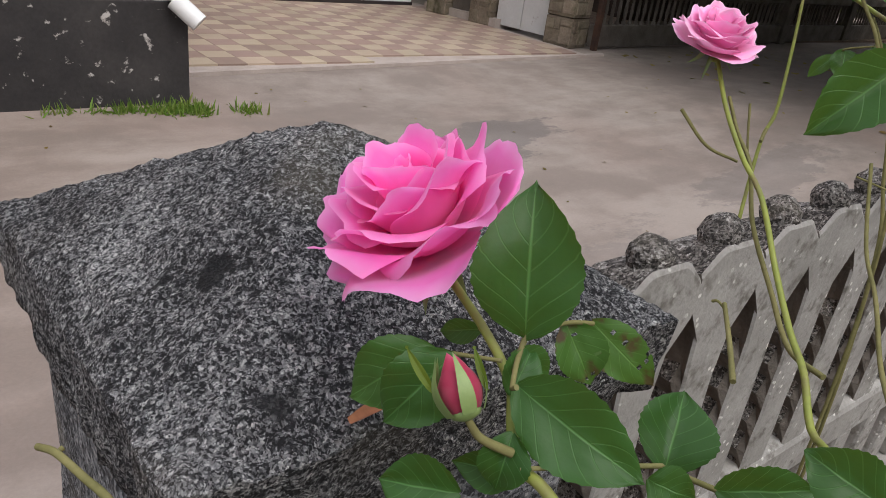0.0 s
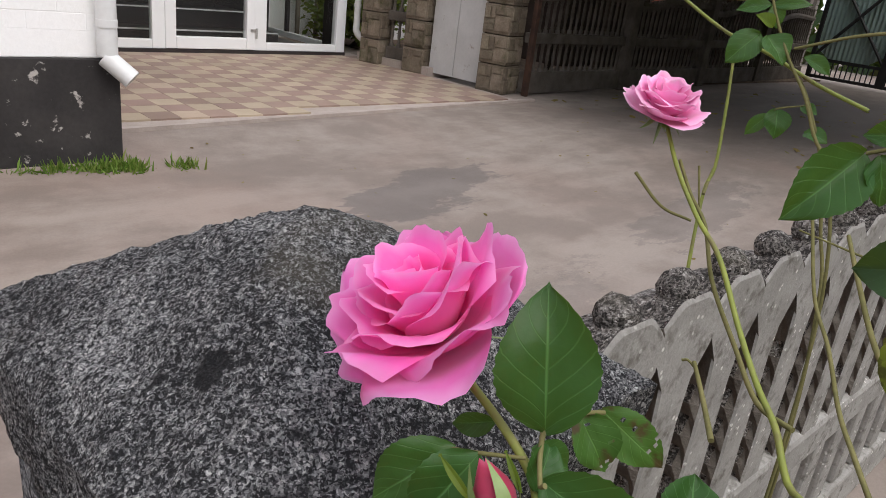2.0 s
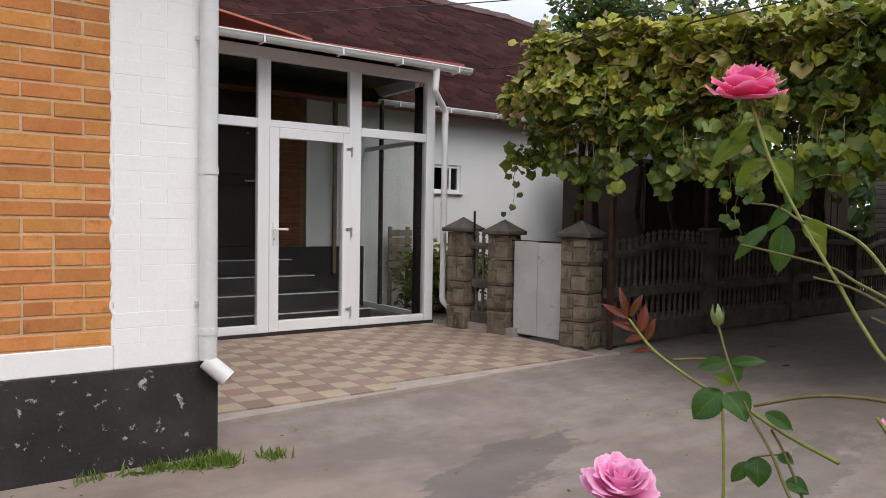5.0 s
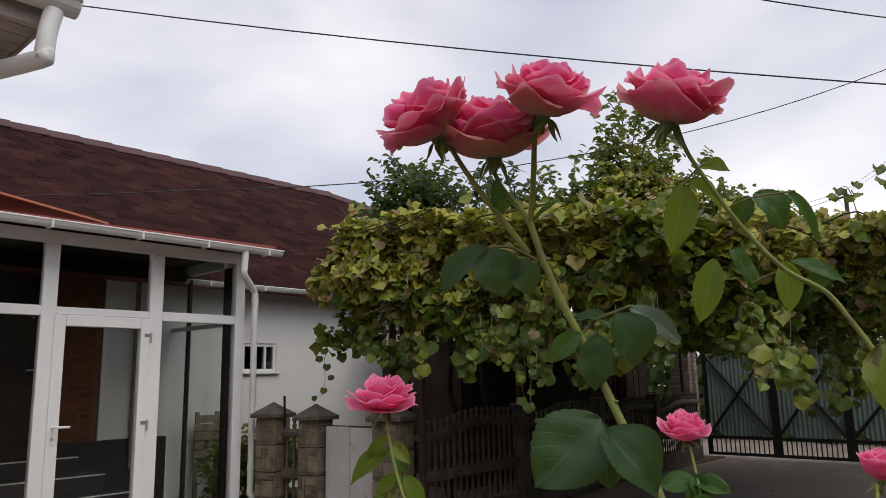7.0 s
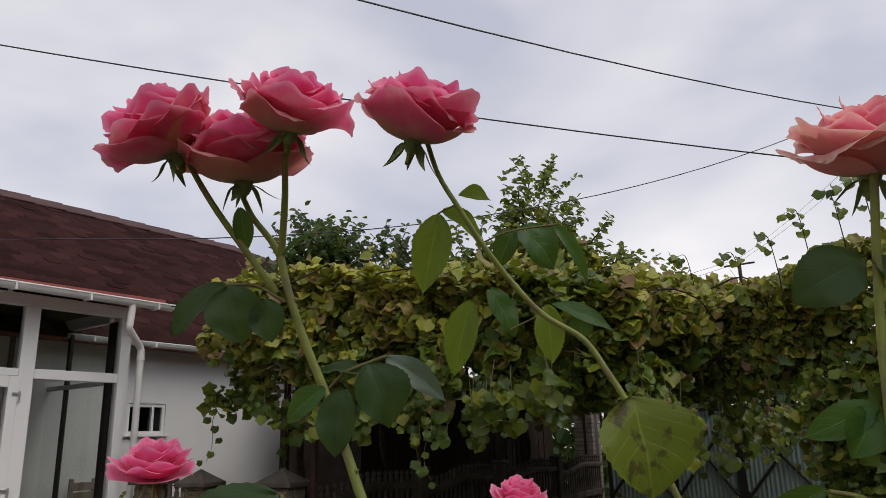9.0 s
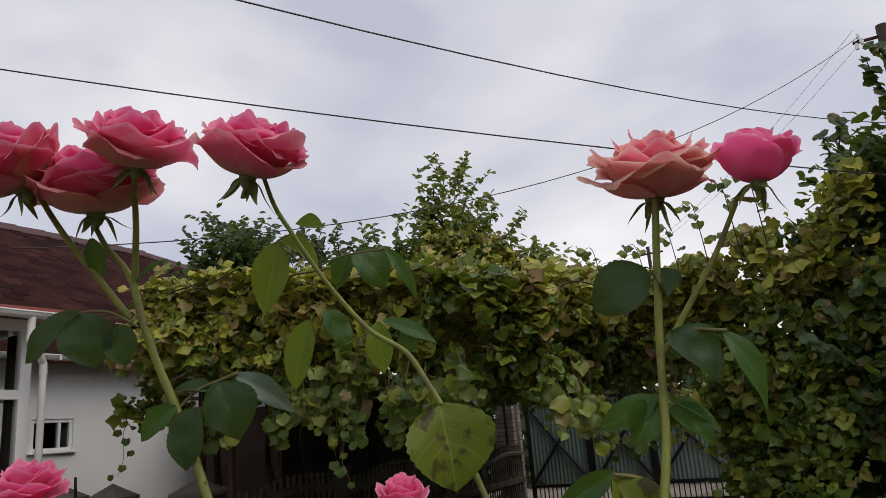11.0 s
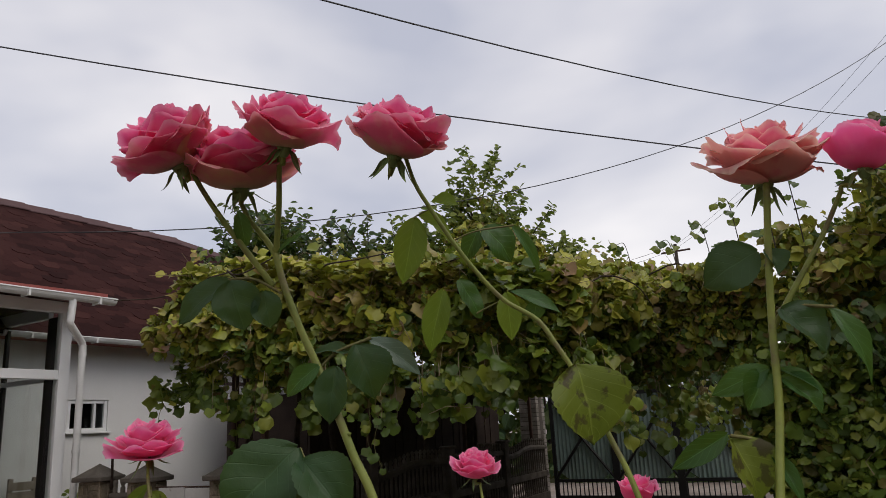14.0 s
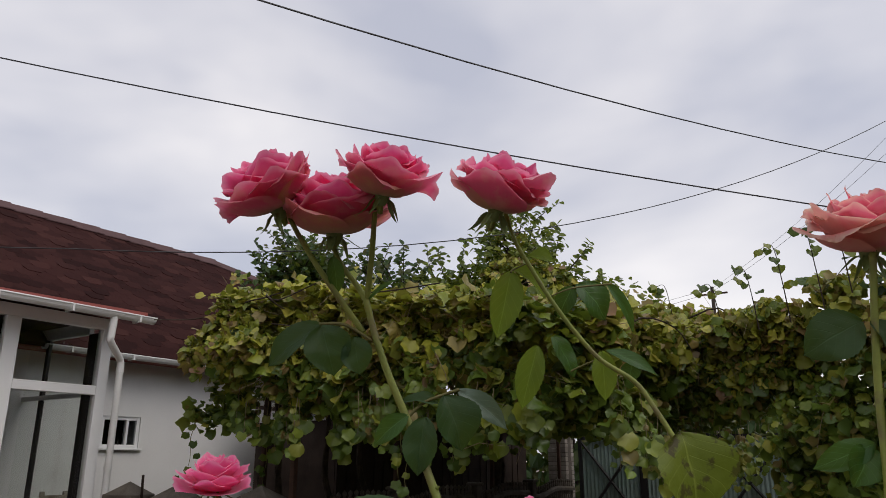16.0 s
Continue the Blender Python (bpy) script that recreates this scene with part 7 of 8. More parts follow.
def bud(p, foot, tip, kind):
    """A closed bud: wrapped petals in green sepals."""
    a, b = Vector(foot), Vector(tip)
    axis = b - a
    h = axis.length
    m = Matrix.Translation(a) @ axis.to_track_quat("Z", "Y").to_matrix().to_4x4() @ Matrix.Diagonal((1.45, 1.45, 1.0, 1.0) if kind == "deep" else (1.28, 1.28, 1.0, 1.0) if kind == "soft" else (1.1, 1.1, 1.0, 1.0))
    bm2 = bmesh.new()
    prof = [(0.05, -0.02), (0.14, 0.03), (0.17, 0.10), (0.13, 0.17), (0.10, 0.22)]
    rings2 = [[bm2.verts.new((h * x * math.cos(k * math.tau / 10), h * x * math.sin(k * math.tau / 10), h * y)) for k in range(10)] for x, y in prof]
    for r0, r1 in zip(rings2, rings2[1:]):
        for k in range(10):
            bm2.faces.new((r0[k], r0[(k + 1) % 10], r1[(k + 1) % 10], r1[k]))
    bmesh.ops.transform(bm2, matrix=m, verts=bm2.verts)
    head = part("flower_bud", bm2, M["sepal"], p, {"deep": "deep pink bud in green sepals", "soft": "pink bud in green sepals", "green": "small closed green bud"}[kind], smooth=True)
    if kind != "green":
        for i in range(6):
            verts, uvs = [], []
            for k in range(9):
                v = k / 8
                rr = h * (0.10 + 0.16 * math.sin(math.pi * min(1, 0.15 + 0.75 * v)) - 0.10 * v * v) * (0.75 + 0.05 * i)
                for j in range(7):
                    u = j / 3 - 1
                    az = u * 1.25 + 0.5 * v
                    verts.append((rr * math.cos(az), rr * math.sin(az), h * (0.12 + (0.86 - 0.03 * i) * v * (1 - 0.10 * abs(u)))))
                    uvs.append((0.5 + 0.5 * u, v))
            me = bpy.data.meshes.new("petal")
            me.from_pydata(verts, [], [(k * 7 + j, k * 7 + j + 1, (k + 1) * 7 + j + 1, (k + 1) * 7 + j) for k in range(8) for j in range(6)])
            layer = me.uv_layers.new(name="UVMap")
            for loop in me.loops:
                layer.data[loop.index].uv = uvs[loop.vertex_index]
            for q in me.polygons:
                q.use_smooth = True
            me.materials.append(M["petal_deep"] if kind == "deep" else M["petal_peach"])
            piece("petal", me, head, m @ Matrix.Rotation(i * 2.1, 4, "Z"))
    for i in range(5):
        verts, faces = [], []
        for k in range(9):
            v = k / 8
            rr = h * (0.12 + 0.20 * math.sin(math.pi * min(1, 0.15 + 0.72 * v)) - 0.08 * v * v) * 0.92 + (0.05 * h * max(0, v - 0.8) * 5)
            half = (0.72 * (1 - v) ** 0.75 + 0.02) * {"green": 1.2, "soft": 0.46, "deep": 0.52}[kind]
            for u in (-1, 0, 1):
                az = u * half
                verts.append((rr * math.cos(az), rr * math.sin(az), h * (0.08 + (0.95 if kind != "deep" else 0.88) * v)))
        for k in range(8):
            for j in range(2):
                faces.append((k * 3 + j, k * 3 + j + 1, (k + 1) * 3 + j + 1, (k + 1) * 3 + j))
        me = mesh_of("sepal", verts, faces, M["sepal"])
        for q in me.polygons:
            q.use_smooth = True
        piece("sepal", me, head, m @ Matrix.Rotation(i * math.tau / 5, 4, "Z"))
    return head


# rose near
P = plant("low rose shoot with bright pink bloom, bud and glossy leaves")
cane(P, 0.0022, (-4.421, -6.560, 0.870), (-4.420, -6.578, 0.861), (-4.421, -6.594, 0.853), (-4.425, -6.606, 0.848), (-4.433, -6.617, 0.841), (-4.439, -6.629, 0.835), (-4.439, -6.643, 0.835))
leaflet(P, (-4.419, -6.602, 0.868), (-4.412, -6.586, 0.924), 0.0405, "g")
leaflet(P, (-4.431, -6.614, 0.857), (-4.416, -6.664, 0.844), 0.0314, "g")
leaflet(P, (-4.443, -6.577, 0.854), (-4.469, -6.558, 0.827), 0.0278, "g")
leaflet(P, (-4.444, -6.591, 0.860), (-4.466, -6.581, 0.829), 0.0286, "g")
leaflet(P, (-4.410, -6.569, 0.850), (-4.419, -6.552, 0.842), 0.0116, "g")
leaflet(P, (-4.394, -6.600, 0.866), (-4.390, -6.616, 0.845), 0.0219, "b")
leaflet(P, (-4.383, -6.604, 0.866), (-4.367, -6.630, 0.845), 0.0206, "b")
leaflet(P, (-4.422, -6.600, 0.859), (-4.410, -6.611, 0.852), 0.0170, "g")
leaflet(P, (-4.429, -6.610, 0.850), (-4.415, -6.604, 0.864), 0.0150, "g")
leaflet(P, (-4.441, -6.625, 0.847), (-4.449, -6.629, 0.827), 0.0188, "g")
leaflet(P, (-4.468, -6.631, 0.838), (-4.486, -6.610, 0.835), 0.0234, "g")
leaflet(P, (-4.390, -6.656, 0.833), (-4.368, -6.643, 0.854), 0.0294, "g")
leaflet(P, (-4.405, -6.659, 0.838), (-4.395, -6.673, 0.835), 0.0182, "g")
leaflet(P, (-4.397, -6.679, 0.846), (-4.380, -6.702, 0.857), 0.0221, "g")
leaflet(P, (-4.411, -6.725, 0.886), (-4.418, -6.705, 0.892), 0.0193, "g")
leaflet(P, (-4.433, -6.625, 0.826), (-4.451, -6.607, 0.825), 0.0153, "g")
cane(P, 0.0011, (-4.436, -6.616, 0.859), (-4.425, -6.606, 0.861), (-4.413, -6.597, 0.863))
cane(P, 0.001, (-4.436, -6.616, 0.859), (-4.436, -6.618, 0.861))
cane(P, 0.00094, (-4.431, -6.604, 0.862), (-4.441, -6.587, 0.858), (-4.443, -6.577, 0.854))
cane(P, 0.00094, (-4.411, -6.598, 0.865), (-4.396, -6.602, 0.868), (-4.385, -6.606, 0.867))
cane(P, 0.001, (-4.443, -6.633, 0.839), (-4.406, -6.658, 0.844), (-4.396, -6.659, 0.839), (-4.382, -6.673, 0.834))
cane(P, 0.0016, (-4.458, -6.619, 0.856), (-4.453, -6.622, 0.848), (-4.443, -6.628, 0.842))
bud(P, (-4.458, -6.619, 0.856), (-4.457, -6.603, 0.8735), "deep")
leaflet(P, (-4.4657, -6.6097, 0.8623), (-4.4699, -6.5953, 0.8746), 0.0032, "y")
leaflet(P, (-4.4516, -6.6192, 0.8661), (-4.4514, -6.6092, 0.8775), 0.0028, "y")
bloom(P, (-4.421, -6.528, 0.8925), (-0.47, 0.24, 0.85), 0.0500, M["petal_hot"], 1.20, 28, 0.85, 2.4, label="open bright pink rose", cup=1.1, lip=0.60)

# rose twiggy
P = plant("leggy rose shoot with a pale ageing pink bloom and bare twigs")
cane(P, 0.0025, (-3.962, -6.365, 0.909), (-3.986, -6.400, 0.877), (-4.009, -6.442, 0.846), (-4.033, -6.482, 0.826), (-4.066, -6.527, 0.788), (-4.099, -6.565, 0.765), (-4.130, -6.597, 0.755))
cane(P, 0.002, (-3.967, -6.389, 0.883), (-3.987, -6.419, 0.859), (-4.007, -6.450, 0.841), (-4.036, -6.483, 0.804), (-4.063, -6.527, 0.770), (-4.091, -6.567, 0.746), (-4.108, -6.602, 0.748))
cane(P, 0.0016, (-3.969, -6.417, 0.829), (-3.978, -6.386, 0.836), (-3.983, -6.353, 0.862))
cane(P, 0.0011, (-3.957, -6.424, 0.821), (-3.954, -6.413, 0.845), (-3.949, -6.401, 0.879))
cane(P, 0.002, (-4.113, -6.520, 0.765), (-4.142, -6.547, 0.754), (-4.172, -6.572, 0.746))
cane(P, 0.0011, (-4.114, -6.524, 0.760), (-4.113, -6.515, 0.764), (-4.113, -6.510, 0.762))
cane(P, 0.002, (-3.872, -6.493, 0.843), (-3.916, -6.531, 0.782), (-3.956, -6.567, 0.756), (-4.001, -6.602, 0.726), (-4.041, -6.631, 0.716), (-4.085, -6.666, 0.703))
cane(P, 0.0011, (-3.859, -6.480, 0.824), (-3.844, -6.542, 0.814))
bloom(P, (-3.966, -6.362, 0.937), (-0.14, -0.20, 0.97), 0.042, M["petal_pale"], 1.40, 25, 0.8, 0.2, label="pale pink ageing rose", cup=1.2)

# rose red shoot
P = plant("thin rose shoot with young red leaves and a small green bud")
cane(P, 0.0019, (-3.737, -6.317, 1.082), (-3.744, -6.337, 1.041), (-3.751, -6.359, 1.007), (-3.757, -6.381, 0.978), (-3.762, -6.409, 0.946))
cane(P, 0.0022, (-3.725, -6.160, 1.070), (-3.731, -6.193, 1.046), (-3.737, -6.224, 1.029), (-3.726, -6.283, 0.998), (-3.718, -6.340, 0.980), (-3.713, -6.400, 0.956), (-3.709, -6.462, 0.938))
cane(P, 0.0014, (-3.728, -6.326, 1.037), (-3.751, -6.303, 1.038), (-3.778, -6.279, 1.035))
cane(P, 0.002, (-3.753, -6.380, 0.993), (-3.743, -6.441, 1.016), (-3.742, -6.500, 1.027), (-3.743, -6.569, 1.029))
bud(P, (-3.737, -6.317, 1.082), (-3.735, -6.312, 1.110), "green")
leaflet(P, (-3.736, -6.332, 1.037), (-3.760, -6.303, 1.027), 0.0191, "g")
leaflet(P, (-3.735, -6.333, 1.037), (-3.718, -6.373, 1.044), 0.0143, "g")
leaflet(P, (-3.734, -6.335, 1.036), (-3.733, -6.346, 1.012), 0.0207, "g")
leaflet(P, (-3.764, -6.341, 1.005), (-3.791, -6.321, 0.969), 0.0374, "g")
leaflet(P, (-3.759, -6.348, 1.003), (-3.761, -6.377, 0.975), 0.0359, "g")
leaflet(P, (-3.755, -6.350, 1.013), (-3.765, -6.332, 1.025), 0.0172, "y")
leaflet(P, (-3.747, -6.392, 0.986), (-3.734, -6.421, 0.971), 0.0193, "g")
leaflet(P, (-3.718, -6.153, 1.070), (-3.737, -6.115, 1.091), 0.0107, "r")
leaflet(P, (-3.719, -6.151, 1.075), (-3.724, -6.138, 1.117), 0.0107, "r")
leaflet(P, (-3.716, -6.154, 1.073), (-3.709, -6.170, 1.108), 0.0116, "r")
leaflet(P, (-3.716, -6.174, 1.052), (-3.707, -6.175, 1.094), 0.0159, "r")
leaflet(P, (-3.718, -6.171, 1.054), (-3.751, -6.148, 1.069), 0.0115, "r")
leaflet(P, (-3.715, -6.178, 1.046), (-3.727, -6.152, 1.038), 0.0123, "r")
leaflet(P, (-3.712, -6.182, 1.041), (-3.708, -6.193, 1.074), 0.0123, "r")
leaflet(P, (-3.716, -6.196, 1.031), (-3.738, -6.174, 1.025), 0.0070, "r")
cane(P, 0.0024, (-3.614, -6.243, 0.966), (-3.629, -6.259, 0.890), (-3.649, -6.274, 0.818), (-3.670, -6.277, 0.779), (-3.710, -6.303, 0.671), (-3.730, -6.319, 0.637))
cane(P, 0.002, (-3.633, -6.264, 0.809), (-3.688, -6.286, 0.784))


# rose leafy stem
P = plant("thin short rose shoot with small dark green leaves")
cane(P, 0.002, (-3.713, -6.380, 0.958), (-3.713, -6.397, 0.934), (-3.718, -6.426, 0.885), (-3.727, -6.446, 0.841))
leaflet(P, (-3.721, -6.367, 0.921), (-3.733, -6.378, 0.888), 0.0312, "g")
leaflet(P, (-3.725, -6.360, 0.912), (-3.739, -6.342, 0.885), 0.0187, "g")
leaflet(P, (-3.710, -6.389, 0.929), (-3.713, -6.410, 0.923), 0.0156, "g")
leaflet(P, (-3.719, -6.404, 0.901), (-3.720, -6.433, 0.898), 0.0232, "g")
cane(P, 0.0012, (-3.707, -6.395, 0.930), (-3.721, -6.367, 0.921), (-3.725, -6.360, 0.912))


# rose stub
P = plant("cut green rose stub beside the pillar")
cane(P, 0.0019, (-4.569, -6.480, 0.784), (-4.564, -6.491, 0.787), (-4.557, -6.508, 0.784), (-4.551, -6.525, 0.782))
cane(P, 0.0012, (-4.563, -6.484, 0.781), (-4.560, -6.483, 0.782))


# rose bud stem
P = plant("rose stem with a tall pink-tipped bud and dark green leaves")
cane(P, 0.002, (-4.246, -6.639, 1.017), (-4.248, -6.647, 0.999), (-4.251, -6.656, 0.987), (-4.253, -6.667, 0.975), (-4.255, -6.680, 0.963), (-4.258, -6.697, 0.949))
bud(P, (-4.246, -6.639, 1.017), (-4.245, -6.629, 1.048), "soft")
leaflet(P, (-4.247, -6.630, 0.974), (-4.278, -6.613, 0.940), 0.0301, "g")
leaflet(P, (-4.245, -6.636, 0.974), (-4.244, -6.643, 0.951), 0.0246, "g")
leaflet(P, (-4.248, -6.662, 0.972), (-4.253, -6.660, 0.944), 0.0304, "d")
leaflet(P, (-4.218, -6.672, 0.924), (-4.232, -6.636, 0.915), 0.0333, "d")
leaflet(P, (-4.223, -6.676, 0.909), (-4.250, -6.679, 0.865), 0.0393, "o")
leaflet(P, (-4.237, -6.652, 0.985), (-4.241, -6.666, 0.998), 0.0131, "g")
leaflet(P, (-4.248, -6.665, 0.969), (-4.252, -6.688, 0.955), 0.0240, "d")
leaflet(P, (-4.230, -6.643, 0.983), (-4.237, -6.623, 0.981), 0.0141, "g")
leaflet(P, (-4.238, -6.675, 0.958), (-4.231, -6.685, 0.973), 0.0197, "g")
leaflet(P, (-4.219, -6.677, 0.919), (-4.217, -6.697, 0.912), 0.0316, "g")
cane(P, 0.0011, (-4.247, -6.630, 0.974), (-4.246, -6.645, 0.981), (-4.247, -6.654, 0.986))
cane(P, 0.0011, (-4.223, -6.676, 0.909), (-4.224, -6.676, 0.921), (-4.220, -6.691, 0.936))
cane(P, 0.0017, (-4.088, -6.590, 0.893), (-4.124, -6.614, 0.876), (-4.163, -6.645, 0.852), (-4.201, -6.680, 0.838))


# rose leaning
P = plant("leaning thorny rose canes with pink bloom and drooping leaves")
cane(P, 0.0023, (-3.648, -6.295, 1.392), (-3.663, -6.314, 1.357), (-3.671, -6.343, 1.294), (-3.674, -6.389, 1.216), (-3.684, -6.436, 1.152), (-3.700, -6.479, 1.097), (-3.718, -6.519, 1.064), (-3.722, -6.572, 1.072), (-3.731, -6.631, 1.064))
cane(P, 0.0023, (-3.638, -6.367, 1.226), (-3.642, -6.442, 1.195), (-3.664, -6.496, 1.146), (-3.692, -6.543, 1.112), (-3.719, -6.597, 1.077), (-3.752, -6.648, 1.044))
cane(P, 0.0017, (-3.678, -6.308, 1.186), (-3.683, -6.359, 1.178), (-3.680, -6.427, 1.164), (-3.695, -6.470, 1.147), (-3.703, -6.536, 1.119), (-3.719, -6.587, 1.098))
cane(P, 0.0017, (-3.686, -6.412, 1.150), (-3.693, -6.462, 1.141), (-3.704, -6.513, 1.119), (-3.724, -6.557, 1.085), (-3.742, -6.606, 1.060))
cane(P, 0.0014, (-3.670, -6.316, 1.242), (-3.679, -6.357, 1.237), (-3.689, -6.399, 1.216))
leaflet(P, (-3.650, -6.298, 1.334), (-3.689, -6.259, 1.292), 0.0294, "y")
leaflet(P, (-3.649, -6.300, 1.336), (-3.633, -6.320, 1.302), 0.0233, "g")
leaflet(P, (-3.646, -6.318, 1.302), (-3.666, -6.288, 1.264), 0.0279, "y")
leaflet(P, (-3.650, -6.331, 1.301), (-3.634, -6.353, 1.262), 0.0240, "y")
leaflet(P, (-3.659, -6.335, 1.214), (-3.686, -6.300, 1.166), 0.0191, "g")
leaflet(P, (-3.666, -6.360, 1.212), (-3.672, -6.358, 1.150), 0.0304, "g")
leaflet(P, (-3.663, -6.383, 1.219), (-3.650, -6.408, 1.187), 0.0278, "y")
cane(P, 0.0017, (-3.616, -6.543, 1.196), (-3.628, -6.570, 1.170), (-3.654, -6.574, 1.134), (-3.683, -6.569, 1.109), (-3.703, -6.575, 1.108))
cane(P, 0.0014, (-3.665, -6.471, 1.107), (-3.682, -6.534, 1.087), (-3.705, -6.592, 1.065))
leaflet(P, (-3.655, -6.358, 1.263), (-3.644, -6.375, 1.241), 0.0177, "g")
leaflet(P, (-3.655, -6.303, 1.352), (-3.668, -6.275, 1.322), 0.0170, "y")
leaflet(P, (-3.661, -6.318, 1.345), (-3.652, -6.345, 1.318), 0.0190, "o")
leaflet(P, (-3.668, -6.340, 1.296), (-3.690, -6.318, 1.262), 0.0200, "o")
leaflet(P, (-3.672, -6.350, 1.280), (-3.662, -6.372, 1.245), 0.0210, "y")
leaflet(P, (-3.672, -6.372, 1.242), (-3.690, -6.352, 1.205), 0.0180, "g")
leaflet(P, (-3.676, -6.395, 1.208), (-3.668, -6.420, 1.172), 0.0170, "o")
cane(P, 0.0011, (-3.655, -6.303, 1.352), (-3.660, -6.316, 1.350), (-3.664, -6.322, 1.340))
cane(P, 0.0011, (-3.668, -6.340, 1.296), (-3.670, -6.346, 1.290), (-3.671, -6.350, 1.280))
bloom(P, (-3.650, -6.292, 1.408), (-0.14, -0.14, 0.96), 0.048, M["petal_bright"], 1.45, 30, 0.5, 1.0, label="flat open pink rose", cup=1.2)

# rose cluster
P = plant("tall rose cane carrying three pink blooms above grey-green leaves")
cane(P, 0.0039, (-3.772, -6.637, 1.578), (-3.769, -6.646, 1.545), (-3.763, -6.660, 1.504), (-3.757, -6.678, 1.463), (-3.754, -6.697, 1.421), (-3.755, -6.716, 1.383), (-3.759, -6.736, 1.354))
cane(P, 0.0028, (-3.833, -6.578, 1.670), (-3.823, -6.587, 1.645), (-3.810, -6.599, 1.617), (-3.793, -6.614, 1.586), (-3.772, -6.634, 1.547))
cane(P, 0.0028, (-3.791, -6.609, 1.631), (-3.783, -6.613, 1.615), (-3.773, -6.625, 1.595), (-3.772, -6.637, 1.578))
cane(P, 0.0028, (-3.796, -6.665, 1.672), (-3.788, -6.657, 1.648), (-3.780, -6.649, 1.622), (-3.771, -6.637, 1.578))
cane(P, 0.0015, (-3.772, -6.645, 1.538), (-3.787, -6.623, 1.553), (-3.799, -6.601, 1.554))
leaflet(P, (-3.799, -6.601, 1.554), (-3.821, -6.552, 1.516), 0.0330, "d")
leaflet(P, (-3.804, -6.609, 1.551), (-3.794, -6.619, 1.503), 0.0452, "d")
leaflet(P, (-3.785, -6.634, 1.540), (-3.780, -6.638, 1.504), 0.0310, "d")
leaflet(P, (-3.803, -6.619, 1.618), (-3.790, -6.616, 1.583), 0.0170, "g")
leaflet(P, (-3.774, -6.642, 1.580), (-3.760, -6.664, 1.601), 0.0059, "g")
cane(P, 0.0015, (-3.755, -6.676, 1.463), (-3.745, -6.688, 1.478), (-3.731, -6.706, 1.487), (-3.724, -6.715, 1.491))
leaflet(P, (-3.724, -6.715, 1.491), (-3.691, -6.753, 1.456), 0.0215, "s")
leaflet(P, (-3.740, -6.710, 1.484), (-3.730, -6.725, 1.434), 0.0451, "d")
leaflet(P, (-3.764, -6.682, 1.466), (-3.778, -6.653, 1.440), 0.0212, "g")
leaflet(P, (-3.760, -6.700, 1.463), (-3.764, -6.694, 1.412), 0.0326, "d")
leaflet(P, (-3.736, -6.698, 1.480), (-3.754, -6.665, 1.482), 0.0159, "d")
leaflet(P, (-3.890, -6.772, 1.396), (-3.928, -6.740, 1.351), 0.0548, "d")
leaflet(P, (-3.888, -6.775, 1.389), (-3.884, -6.813, 1.348), 0.0388, "d")
leaflet(P, (-3.883, -6.765, 1.384), (-3.882, -6.775, 1.346), 0.0300, "d")
cane(P, 0.0014, (-3.881, -6.767, 1.395), (-3.883, -6.774, 1.386), (-3.884, -6.785, 1.377))
leaflet(P, (-3.888, -6.738, 1.330), (-3.900, -6.729, 1.287), 0.0385, "g")
leaflet(P, (-3.879, -6.754, 1.332), (-3.889, -6.744, 1.300), 0.0317, "d")
bloom(P, (-3.858, -6.578, 1.682), (-0.55, 0.16, 0.81), 0.0575, M["petal_tall"], 1.12, 31, 0.9, 0.3, cup=1.40, lip=0.62, label="open pink rose", outer=M["petal_outer"])
bloom(P, (-3.799, -6.614, 1.671), (-0.18, -0.10, 0.98), 0.0640, M["petal_tall"], 1.06, 29, 0.9, 2.0, cup=1.40, lip=0.62, label="open pink rose", outer=M["petal_outer"])
bloom(P, (-3.810, -6.688, 1.688), (-0.16, -0.30, 0.93), 0.0515, M["petal_tall"], 1.10, 31, 0.9, 1.1, cup=1.40, lip=0.62, label="open pink rose", outer=M["petal_outer"])

# rose tall single
P = plant("tall rose cane with pink bloom and yellowed spotted leaf")
cane(P, 0.0022, (-3.771, -6.794, 1.643), (-3.762, -6.798, 1.617), (-3.752, -6.807, 1.594), (-3.740, -6.820, 1.565), (-3.729, -6.835, 1.538), (-3.717, -6.855, 1.510), (-3.707, -6.881, 1.490), (-3.704, -6.896, 1.466), (-3.702, -6.908, 1.444), (-3.702, -6.923, 1.413), (-3.704, -6.936, 1.385), (-3.708, -6.948, 1.360))
leaflet(P, (-3.741, -6.802, 1.606), (-3.727, -6.822, 1.602), 0.0166, "y")
leaflet(P, (-3.747, -6.786, 1.591), (-3.750, -6.772, 1.531), 0.0297, "y")
leaflet(P, (-3.745, -6.790, 1.595), (-3.723, -6.811, 1.570), 0.0201, "y")
leaflet(P, (-3.704, -6.827, 1.581), (-3.705, -6.811, 1.553), 0.0196, "g")
leaflet(P, (-3.701, -6.834, 1.584), (-3.682, -6.853, 1.552), 0.0356, "g")
leaflet(P, (-3.689, -6.858, 1.583), (-3.669, -6.875, 1.540), 0.0125, "g")
leaflet(P, (-3.729, -6.801, 1.524), (-3.731, -6.784, 1.469), 0.0249, "y")
leaflet(P, (-3.722, -6.815, 1.533), (-3.707, -6.828, 1.498), 0.0257, "g")
leaflet(P, (-3.699, -6.850, 1.519), (-3.693, -6.849, 1.476), 0.0223, "y")
leaflet(P, (-3.697, -6.855, 1.521), (-3.676, -6.894, 1.500), 0.0154, "g")
